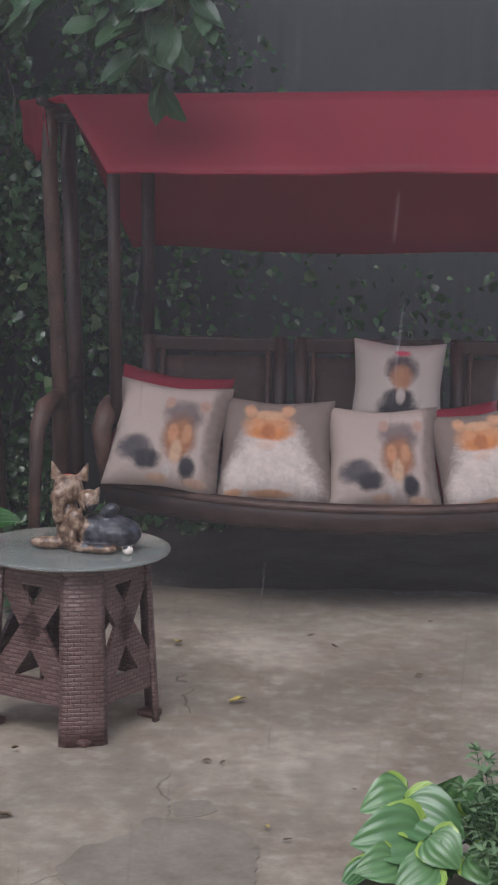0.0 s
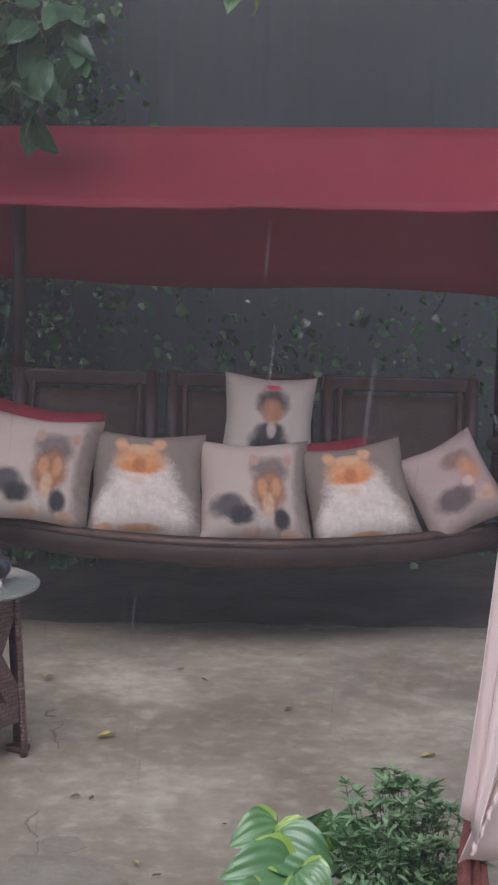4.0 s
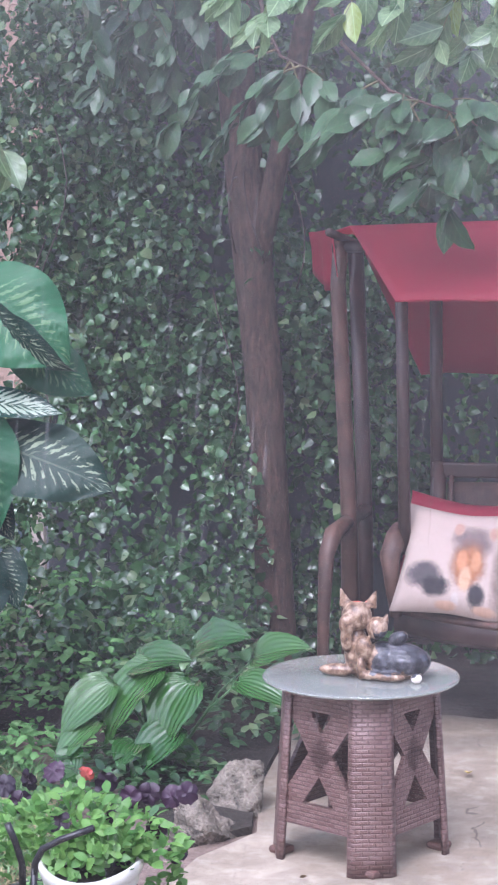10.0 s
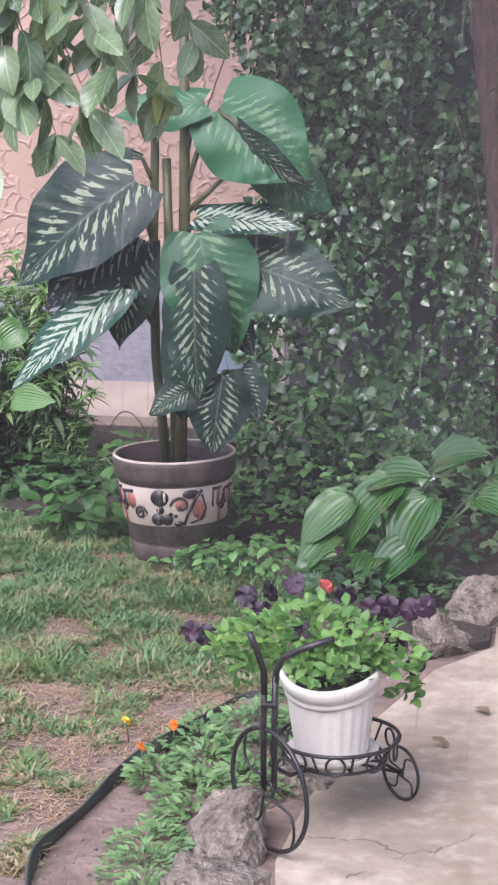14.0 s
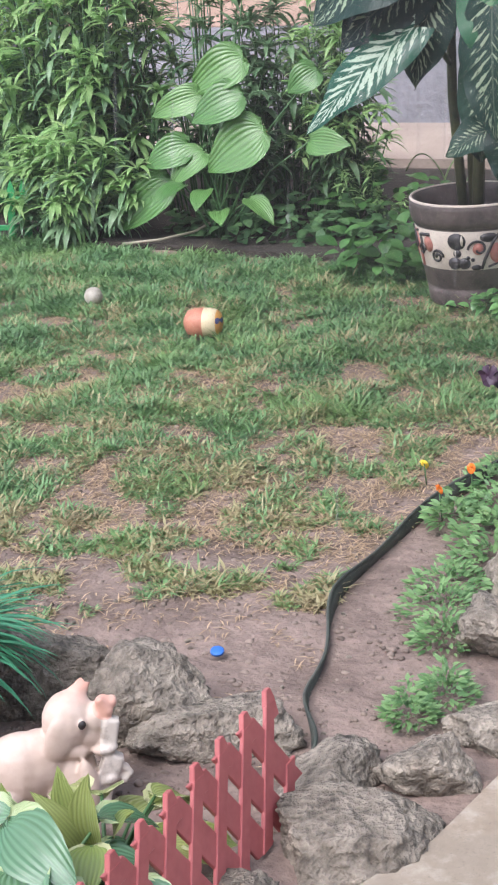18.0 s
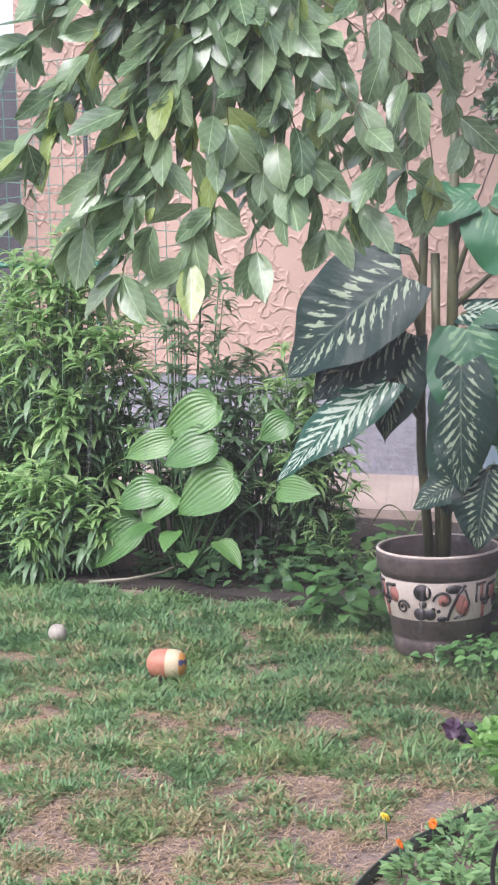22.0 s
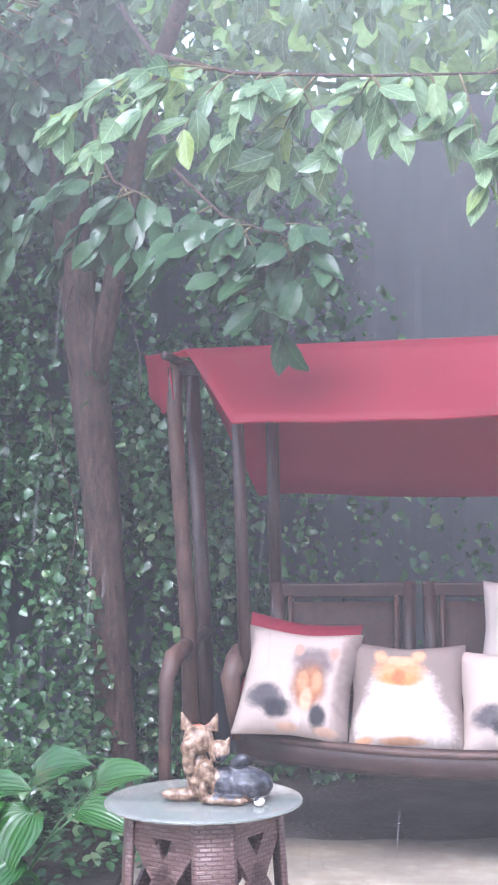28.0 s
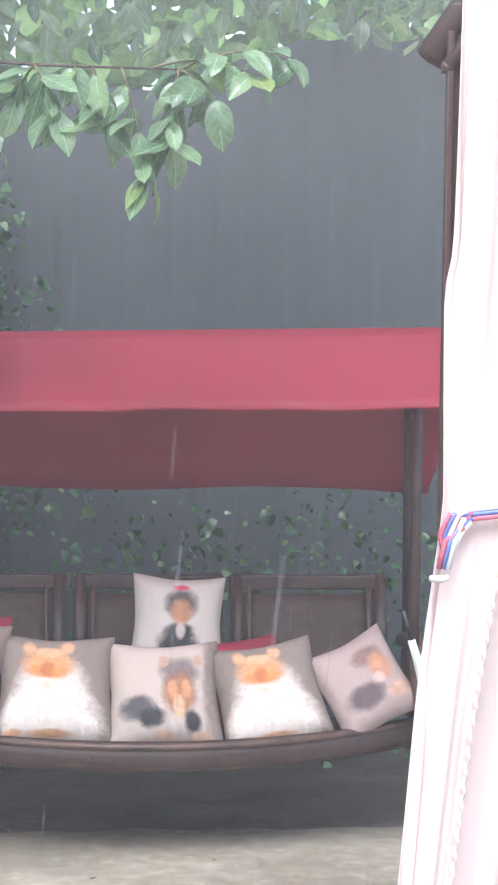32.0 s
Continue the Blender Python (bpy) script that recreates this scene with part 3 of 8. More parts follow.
# ---- the swing ----
def swing():
    top = thing("garden_swing", "dark wooden three-seat garden swing with red fabric canopy", "swing", (0.44, 6.6, 0))
    ox, oy = 0.44, 6.6
    def put(name, data, material, label=""):
        me_ob = part(name, data, material, top, label)
        me_ob.matrix_parent_inverse = Matrix.Translation((-ox, -oy, 0))
        return me_ob
    def front(x):  # bowed front of the seat
        k = (x - 0.44) / 0.95
        return 6.13 + 0.42 * k * k
    xs = np.linspace(-0.5, 1.38, 25)
    # seat
    rows = [[(x, front(x) + 0.01 + (6.85 - front(x)) * v, 0.36 + 0.02 * (1 - math.cos(v * 1.5)) - 0.04 * v) for x in xs] for v in np.linspace(0, 1, 5)]
    put("seat", sweep_panel(rows, 0.04, "seat"), WICKER)
    rows = [[(x, front(x) - 0.005 + (0.02 if v in (0, 1) else 0), 0.4 - 0.07 * v) for x in xs] for v in (0, 0.2, 0.5, 0.8, 1)]
    put("front_rail", sweep_panel(rows, 0.045, "front_rail"), WOOD)
    put("seat_edge", tube([(x, front(x) - 0.02, 0.402) for x in xs], 0.014, 8, "seat_edge"), WORN_WOOD)
    # backrest: three caned panels in a frame, leaning back
    def back_point(x, s):
        return (x, 6.74 + 0.1 * s, 0.42 + 0.48 * s)
    for a, b in ((-0.4, 0.14), (0.16, 0.72), (0.74, 1.34)):
        put("back_panel", sweep_panel([[back_point(x, s) for x in np.linspace(a + 0.06, b - 0.06, 8)] for s in np.linspace(0.15, 0.86, 6)], 0.012, "back_panel"), WICKER, "woven cane back panel")
        for s, h in ((0.95, 0.035), (0.1, 0.04)):
            c = back_point((a + b) / 2, s)
            put("back_rail", bevel_box((c[0], c[1] - 0.005, c[2]), (b - a, 0.035, h * 1.6), 0.008), WOOD)
        for x in (a + 0.03, b - 0.03):
            put("back_stile", tube([(x, 6.735, 0.42), (x, 6.835, 0.905)], 0.027, 6, "back_stile"), WOOD)
        for x in (a + 0.075, b - 0.075):
            put("bead", tube([(x, 6.735 + 0.015, 0.5), (x, 6.81, 0.86)], 0.009, 6, "bead"), WORN_WOOD)
    # arms
    for x, d in ((-0.5, -1), (1.4, 1)):
        put("armrest", tube([(x, 6.45, 0.4), (x - 0.01, 6.42, 0.5), (x - 0.02, 6.41, 0.62), (x, 6.45, 0.675), (x, 6.6, 0.68), (x, 6.82, 0.66)], [0.022, 0.026, 0.036, 0.04, 0.034, 0.026], 12, "armrest"), WORN_WOOD, "rounded worn armrest end")
        put("side_panel", sweep_panel([[(x, 6.48, 0.4), (x, 6.8, 0.4)], [(x, 6.48, 0.64), (x, 6.8, 0.62)]], 0.015, "side_panel"), WOOD)
    # stand: an upright frame at each end
    for x, d in ((-0.72, -1), (1.6, 1)):
        put("post", tube([(x + 0.04, 6.66, 0.0), (x + 0.03, 6.66, 0.75), (x - 0.01, 6.66, 1.56), (x, 6.66, 1.72)], [0.035, 0.03, 0.028, 0.028], 10, "post"), WORN_WOOD)
        put("post", tube([(x + 0.07, 7.0, 0.0), (x + 0.055, 7.0, 0.75), (x + 0.02, 7.0, 1.7)], 0.03, 10, "post"), WOOD)
        put("stand_arm", tube([(x - 0.04, 6.4, 0.02), (x - 0.03, 6.38, 0.4), (x - 0.02, 6.38, 0.62), (x, 6.42, 0.69), (x + 0.02, 6.6, 0.7), (x + 0.06, 6.98, 0.7)], [0.02, 0.022, 0.028, 0.034, 0.028, 0.024], 10, "stand_arm"), WORN_WOOD, "curved front leg of the stand with worn top")
        put("foot_rail", bevel_box((x + 0.02, 6.7, 0.03), (0.06, 0.9, 0.06), 0.01), WOOD)
        put("top_rail", tube([(x, 6.3, 1.745), (x, 7.05, 1.72)], 0.016, 8, "top_rail"), WOOD)
    put("crossbar", tube([(-0.75, 6.66, 1.7), (1.62, 6.66, 1.72)], 0.025, 8, "crossbar"), WOOD)
    for x in (-0.475, 1.36):
        put("hanger", tube([(x + 0.005, 6.45, 0.62), (x, 6.42, 1.1), (x - 0.01, 6.4, 1.7)], 0.022, 8, "hanger"), WOOD)
        put("hanger", tube([(x + 0.09, 6.95, 0.6), (x + 0.08, 6.95, 1.7)], 0.024, 8, "hanger"), WOOD)
    # canopy: roof, front valance, side falls, back valance
    def roof_row(v):
        a, b = Vector((-0.655, 6.35, 1.765)).lerp(Vector((-0.88, 7.02, 1.755)), v), Vector((1.52, 6.35, 1.825)).lerp(Vector((1.72, 7.02, 1.77)), v)
        return [tuple(a.lerp(b, s) - Vector((0, 0, 0.02 * math.sin(math.pi * v) * (1 + math.sin(s * 9)) * 0.5))) for s in np.linspace(0, 1, 30)]
    put("canopy_roof", sweep_panel([roof_row(v) for v in np.linspace(0, 1, 7)], 0.006, "canopy_roof"), RED_CLOTH)
    S = np.linspace(0, 1, 60)
    def val_row(v):
        out = []
        for s in S:
            t0 = Vector((-0.655, 6.345, 1.765)).lerp(Vector((1.52, 6.345, 1.825)), s)
            b0 = Vector((-0.475, 6.06, 1.512)).lerp(Vector((1.42, 6.06, 1.548)), s)
            p = t0.lerp(b0, v)
            p.y += 0.012 * v * math.sin(s * 31) + 0.02 * math.sin(v * 3.1)
            p.z += 0.003 * v * math.sin(s * 13 + 1) + 0.0015 * math.sin(s * 29)
            out.append(tuple(p))
        return out
    put("valance", sweep_panel([val_row(v) for v in np.linspace(0, 1, 9)], 0.005, "valance"), RED_CLOTH, "sunlit red front valance")
    put("hem", tube([tuple(Vector(p) + Vector((0, -0.003, 0.004))) for p in val_row(1.0)], 0.005, 6, "hem"), RED_CLOTH)
    def back_row(v):
        out = []
        for s in S:
            t0 = Vector((-0.7, 7.0, 1.745)).lerp(Vector((1.72, 7.0, 1.76)), s)
            b0 = Vector((-0.45, 7.0, 1.225)).lerp(Vector((1.52, 7.0, 1.205)), s)
            p = t0.lerp(b0, v)
            p.y += 0.015 * v * math.sin(s * 23)
            p.z += 0.012 * v * math.sin(s * 8 + 2) - (0.02 * v * math.exp(-s * 20))
            out.append(tuple(p))
        return out
    put("back_valance", sweep_panel([back_row(v) for v in np.linspace(0, 1, 7)], 0.005, "back_valance"), RED_CLOTH, "shaded red back valance")
    for x0, sg in ((-0.655, 1), (1.52, -1)):
        def side_row(v):
            # hangs in a swag from the end post to the rear corner
            out = []
            for s in np.linspace(0.42, 1, 16):
                k = (s - 0.42) / 0.58
                p = Vector((x0, 6.35, 1.765 if sg > 0 else 1.82)).lerp(Vector((x0 - 0.225 * sg, 7.02, 1.755)), s)
                p.x += sg * v * (0.035 - 0.02 * k) + 0.014 * v * math.sin(s * 26)
                p.z -= v * (0.17 + 0.07 * math.sin(math.pi * k) - 0.05 * k) - 0.006 * v * math.sin(s * 37)
                out.append(tuple(p))
            return out
        put("side_fall", sweep_panel([side_row(v) for v in np.linspace(0, 1, 6)], 0.005, "side_fall"), RED_CLOTH)
    return top
swing()

# ---- side table ----
def side_table():
    top = thing("side_table", "brown woven-look plastic stool with a round frosted glass top", "table", (-0.487, 5.03, 0.004), -32.0)
    H = 0.478
    def w(z):  # half the side of the tapering square body
        return 0.203 - 0.026 * z / H
    CH = 0.072  # corner chamfer
    for i in range(4):
        rot = Matrix.Rotation(i * math.pi / 2, 4, "Z")
        prof = []
        for z in (0.0, 0.06, 0.13, 0.3, H):
            h, c = w(z), CH - 0.012 * z / H
            prof.append([(h - c - 0.018, h, z), (h - c, h, z), (h - c * 0.5, h - c * 0.5, z), (h, h - c, z), (h, h - c - 0.018, z)])
        me = sweep_panel(prof, 0.012, "leg")
        me.transform(rot)
        part("leg", me, WEAVE, top)
        foot = bevel_box((w(0) - 0.046, w(0) - 0.046, 0.011), (0.056, 0.056, 0.022), 0.009)
        bmesh.ops.transform(foot, matrix=rot, verts=foot.verts)
        part("foot", foot, BROWN_PLASTIC, top)
        a, b = w(0.43) - CH + 0.005, w(0.14) - CH + 0.005
        def face(pts, name):
            """A flat piece of the side, given as (x, z) corners."""
            bm = bmesh.new()
            f = bm.faces.new([bm.verts.new((x, w(z) - 0.004, z)) for x, z in pts])
            got = bmesh.ops.extrude_face_region(bm, geom=[f])
            bmesh.ops.translate(bm, vec=(0, -0.012, 0), verts=[v for v in got["geom"] if isinstance(v, bmesh.types.BMVert)])
            bmesh.ops.recalc_face_normals(bm, faces=bm.faces)
            bmesh.ops.transform(bm, matrix=rot, verts=bm.verts)
            part(name, bm, WEAVE, top)
        g = 0.037
        face([(-a - 0.01, H), (a + 0.01, H), (a + 0.01, 0.425), (-a - 0.01, 0.425)], "band")
        face([(-b - 0.01, 0.17), (b + 0.01, 0.17), (b + 0.014, 0.115), (b - 0.005, 0.105), (-b + 0.005, 0.105), (-b - 0.014, 0.115)], "band")
        for s in (1, -1):
            face([(s * (a - 2 * g), 0.425), (s * a, 0.425), (s * a, 0.415), (-s * (b - 2 * g), 0.17), (-s * b, 0.17), (-s * b, 0.18)], "brace")
    part("stool_top", bevel_box((0, 0, 0.48), (0.3, 0.3, 0.014), 0.005), BROWN_PLASTIC, top)
    prof = [(0.0, 0.49), (0.26, 0.49), (0.272, 0.493), (0.274, 0.497), (0.272, 0.501), (0.26, 0.503), (0.0, 0.503)]
    part("glass_top", lathe(prof, 64, "glass_top"), GLASS, top, "round frosted wet glass plate")
    return top

def weave(nt, b):
    v = coords(nt)
    br = nt.nodes.new("ShaderNodeTexBrick")
    br.offset = 0.5
    for k, q in (("Scale", 1.0), ("Mortar Size", 0.003), ("Mortar Smooth", 1.0), ("Brick Width", 0.03), ("Row Height", 0.012), ("Bias", 0.0)):
        br.inputs[k].default_value = q
    sep = nt.nodes.new("ShaderNodeSeparateXYZ")
    nt.links.new(v, sep.inputs[0])
    comb = nt.nodes.new("ShaderNodeCombineXYZ")
    nt.links.new(math_of(nt, "MULTIPLY", math_of(nt, "ARCTAN2", sep.outputs["Y"], sep.outputs["X"]), 0.2), comb.inputs["X"])
    nt.links.new(sep.outputs["Z"], comb.inputs["Y"])
    nt.links.new(comb.outputs[0], br.inputs["Vector"])
    br.inputs["Color1"].default_value = (0.12, 0.065, 0.056, 1)
    br.inputs["Color2"].default_value = (0.2, 0.125, 0.112, 1)
    br.inputs["Mortar"].default_value = (0.088, 0.047, 0.04, 1)
    nt.links.new(mix(nt, math_of(nt, "MULTIPLY", noise_of(nt, v, 14.0), 0.5), br.outputs["Color"], (0.075, 0.035, 0.03)), b.inputs["Base Color"])
    b.inputs["Roughness"].default_value = 0.4
    bump(nt, b, math_of(nt, "SUBTRACT", 1.0, br.outputs["Fac"]), 0.45, 0.004)
WEAVE = mat("woven_plastic", weave)

def frosted(nt, b):
    b.inputs["Base Color"].default_value = (0.7, 0.73, 0.68, 1)
    b.inputs["Roughness"].default_value = 0.12
    b.inputs["Transmission Weight"].default_value = 0.8
    b.inputs["IOR"].default_value = 1.5
    bump(nt, b, noise_of(nt, coords(nt), 70.0, 3.0), 0.12, 0.002)
GLASS = mat("frosted_glass", frosted)
side_table()


# ---- cushions on the swing ----
def print_cloth(name, ground, patches):
    """Cloth with soft plain patches of colour: (u, v, half width, half height, colour)."""
    def build(nt, b):
        uv = coords(nt, "UV")
        sep = nt.nodes.new("ShaderNodeSeparateXYZ")
        nt.links.new(uv, sep.inputs[0])
        wob = math_of(nt, "ADD", math_of(nt, "MULTIPLY", math_of(nt, "SUBTRACT", noise_of(nt, uv, 40.0, 4.0, 0.65), 0.5), 0.95), math_of(nt, "MULTIPLY", math_of(nt, "SUBTRACT", noise_of(nt, uv, 9.0, 3.0), 0.5), 0.8))
        hair = ramp(nt, noise_of(nt, uv, 11.0, 6.0, 0.75), [(0.3, (0, 0, 0)), (0.62, (1, 1, 1))])
        ink = ramp(nt, noise_of(nt, uv, 30.0, 5.0, 0.7), [(0.35, (0.45, 0.42, 0.4)), (0.6, (1, 1, 1))])
        col = mix(nt, math_of(nt, "MULTIPLY", noise_of(nt, uv, 3.0), 0.5), ground, tuple(c * 0.8 for c in ground))
        for u, v, rx, ry, c in patches:
            du = math_of(nt, "DIVIDE", math_of(nt, "SUBTRACT", sep.outputs["X"], u), rx)
            dv = math_of(nt, "DIVIDE", math_of(nt, "SUBTRACT", sep.outputs["Y"], v), ry)
            r = math_of(nt, "ADD", math_of(nt, "ADD", math_of(nt, "MULTIPLY", du, du), math_of(nt, "MULTIPLY", dv, dv)), wob)
            f = math_of(nt, "MULTIPLY", math_of(nt, "SUBTRACT", 1.25, r), 1.15, True)
            col = mix(nt, f, col, mix(nt, hair, tuple(q * 0.8 for q in c), tuple(min(1.0, q * 1.16) for q in c)))
        col = mix(nt, 0.1, col, ink, "MULTIPLY")
        nt.links.new(col, b.inputs["Base Color"])
        b.inputs["Roughness"].default_value = 0.85
        bump(nt, b, math_of(nt, "ADD", noise_of(nt, uv, 5.0, 3.0), math_of(nt, "MULTIPLY", noise_of(nt, uv, 180.0), 0.12)), 0.45, 0.02)
    return mat(name, build)

CREAM, TAUPE, TAN, RUST, BLACK = (0.52, 0.445, 0.39), (0.21, 0.16, 0.135), (0.3, 0.13, 0.06), (0.5, 0.19, 0.06), (0.024, 0.022, 0.026)
WHITE, PEACH, GREY_FUR = (0.55, 0.465, 0.41), (0.5, 0.27, 0.15), (0.16, 0.12, 0.115)
FLUFF = print_cloth("orange_white_print", TAUPE, [(0.5, 0.16, 0.42, 0.32, WHITE), (0.46, 0.42, 0.34, 0.34, WHITE), (0.2, 0.2, 0.18, 0.22, WHITE), (0.26, 0.84, 0.06, 0.08, PEACH), (0.6, 0.85, 0.07, 0.08, PEACH),
                    (0.43, 0.68, 0.24, 0.17, (0.5, 0.23, 0.1)), (0.43, 0.8, 0.16, 0.06, (0.52, 0.3, 0.17)), (0.43, 0.6, 0.23, 0.07, RUST), (0.42, 0.62, 0.07, 0.1, (0.4, 0.14, 0.05)), (0.4, 0.48, 0.09, 0.06, (0.54, 0.4, 0.32)), (0.45, 0.04, 0.22, 0.03, PEACH), (0.13, 0.05, 0.08, 0.03, PEACH)])
TERRIER = print_cloth("black_tan_print", (0.43, 0.34, 0.295), [(0.97, 0.5, 0.12, 0.8, TAUPE), (0.24, 0.3, 0.18, 0.13, (0.07, 0.06, 0.064)), (0.36, 0.2, 0.14, 0.1, BLACK), (0.64, 0.66, 0.2, 0.16, GREY_FUR), (0.5, 0.78, 0.05, 0.07, (0.36, 0.22, 0.17)),
                      (0.82, 0.76, 0.05, 0.07, (0.36, 0.22, 0.17)), (0.63, 0.44, 0.17, 0.24, (0.2, 0.1, 0.06)), (0.63, 0.42, 0.13, 0.2, TAN), (0.57, 0.48, 0.05, 0.1, (0.44, 0.2, 0.1)), (0.7, 0.48, 0.05, 0.1, (0.42, 0.2, 0.1)),
                      (0.62, 0.3, 0.06, 0.12, (0.46, 0.29, 0.18)), (0.74, 0.16, 0.08, 0.12, BLACK), (0.56, 0.1, 0.04, 0.07, (0.42, 0.36, 0.33)), (0.48, 0.05, 0.11, 0.035, (0.44, 0.28, 0.2)), (0.82, 0.05, 0.11, 0.035, (0.44, 0.28, 0.2))])
PALE = print_cloth("pale_pink_print", (0.36, 0.265, 0.245), [(0.6, 0.72, 0.22, 0.13, (0.2, 0.12, 0.1)), (0.68, 0.56, 0.15, 0.17, (0.42, 0.2, 0.12)), (0.36, 0.32, 0.26, 0.15, (0.1, 0.07, 0.07)), (0.75, 0.25, 0.16, 0.09, (0.45, 0.27, 0.2)), (0.6, 0.45, 0.08, 0.07, (0.46, 0.32, 0.27))])
SITTER = print_cloth("cream_print", CREAM, [(0.5, 0.2, 0.25, 0.2, BLACK), (0.5, 0.36, 0.18, 0.1, BLACK), (0.22, 0.08, 0.12, 0.07, BLACK), (0.52, 0.68, 0.2, 0.2, (0.08, 0.06, 0.06)), (0.52, 0.58, 0.14, 0.16, (0.36, 0.17, 0.09)),
                       (0.52, 0.36, 0.06, 0.1, (0.44, 0.37, 0.33)), (0.52, 0.88, 0.1, 0.04, (0.5, 0.06, 0.1)), (0.4, 0.05, 0.07, 0.05, (0.36, 0.2, 0.13)), (0.64, 0.05, 0.07, 0.05, (0.36, 0.2, 0.13))])

def cushion_mesh(size, puff, seed):
    n = 15
    rng = random.Random(seed)
    k = [rng.uniform(-1, 1) for _ in range(6)]
    verts, faces, uvs = [], [], []
    for s in (1, -1):
        for j in range(n):
            for i in range(n):
                u, v = 2 * i / (n - 1) - 1, 2 * j / (n - 1) - 1
                pin = 0.93 + 0.07 * abs(u * v) ** 1.5
                x, y = u * (pin + 0.02 * abs(v)), v * (pin + 0.02 * abs(u))
                h = max(0.0, (1 - u ** 4) * (1 - v ** 4)) ** 0.6
                h *= 1 + 0.12 * math.sin(3 * u + k[0] * 3) * math.sin(2.5 * v + k[1] * 3)
                y -= 0.03 * (1 - u * u) * (1 if v > 0 else 0.2) * v * v
                x += 0.02 * k[2] * v
                verts.append((x * size / 2, y * size / 2, s * (h * puff + 0.003)))
                uvs.append((i / (n - 1), j / (n - 1)))
    o = n * n
    for j in range(n - 1):
        for i in range(n - 1):
            a = j * n + i
            faces += [(a, a + 1, a + n + 1, a + n), (o + a + n, o + a + n + 1, o + a + 1, o + a)]
    for i in range(n - 1):
        faces += [(i + 1, i, o + i, o + i + 1), ((n - 1) * n + i, (n - 1) * n + i + 1, o + (n - 1) * n + i + 1, o + (n - 1) * n + i)]
        faces += [(i * n, (i + 1) * n, o + (i + 1) * n, o + i * n), ((i + 1) * n + n - 1, i * n + n - 1, o + i * n + n - 1, o + (i + 1) * n + n - 1)]
    return from_arrays("cushion", verts, faces, uvs)

def cushion(label, at, size, lean, roll, material, seed, turn=0.0, puff=0.065):
    ob = part("cushion", cushion_mesh(size, puff, seed), material)
    ob.matrix_basis = Matrix.Translation(at) @ Matrix.Rotation(radians(turn), 4, "Z") @ Matrix.Rotation(radians(90 - lean), 4, "X") @ Matrix.Rotation(radians(roll), 4, "Z")
    return tagged(ob, label, "cushion", group="cushions on the swing")

cushion("square cushion printed in black and tan, red piping behind", (-0.284, 6.4, 0.598), 0.40, 30, -5, TERRIER, 1, -5)
cushion("square taupe cushion printed in orange and white", (0.096, 6.37, 0.555), 0.40, 33, -2, FLUFF, 2)
cushion("square cushion printed in black and tan, slightly sagging", (0.469, 6.36, 0.537), 0.39, 33, 1, TERRIER, 3)
cushion("square taupe cushion printed in orange and white, tilted", (0.839, 6.38, 0.535), 0.385, 33, 9, FLUFF, 4, 3)
cushion("square faded pink cushion printed in brown, tilted", (1.188, 6.46, 0.555), 0.34, 30, 24, PALE, 5, 10)
cushion("upright cream cushion printed in black, set behind the others", (0.535, 6.63, 0.755), 0.33, 15, -3, SITTER, 6)
cushion("plain red cushion tucked behind a printed one", (-0.29, 6.52, 0.62), 0.40, 28, -7, RED_CLOTH, 7, -5)
cushion("plain red cushion tucked behind a printed one", (0.74, 6.56, 0.54), 0.35, 30, 4, RED_CLOTH, 8, 3)

# ---- figurines: plain fused shapes ----
def blob(bm, c, r, rot=(0, 0, 0), seg=14):
    m = Matrix.LocRotScale(c, Euler([radians(a) for a in rot]), r)
    bmesh.ops.create_uvsphere(bm, u_segments=seg, v_segments=seg // 2 + 2, radius=1.0, matrix=m)

def cone(bm, c, r, h, rot=(0, 0, 0), flat=0.5):
    m = Matrix.LocRotScale(c, Euler([radians(a) for a in rot]), (1, flat, 1))
    bmesh.ops.create_cone(bm, cap_ends=True, segments=10, radius1=r, radius2=r * 0.12, depth=h, matrix=m)

def fused(name, bm, material, voxel, label, category, m):
    ob = part(name, bm, material)
    mod = ob.modifiers.new("fuse", "REMESH")
    mod.mode, mod.voxel_size, mod.use_smooth_shade = "VOXEL", voxel, True
    soft = ob.modifiers.new("soft", "SMOOTH")
    soft.factor, soft.iterations = 0.5, 2
    ob.matrix_basis = m
    return tagged(ob, label, category)

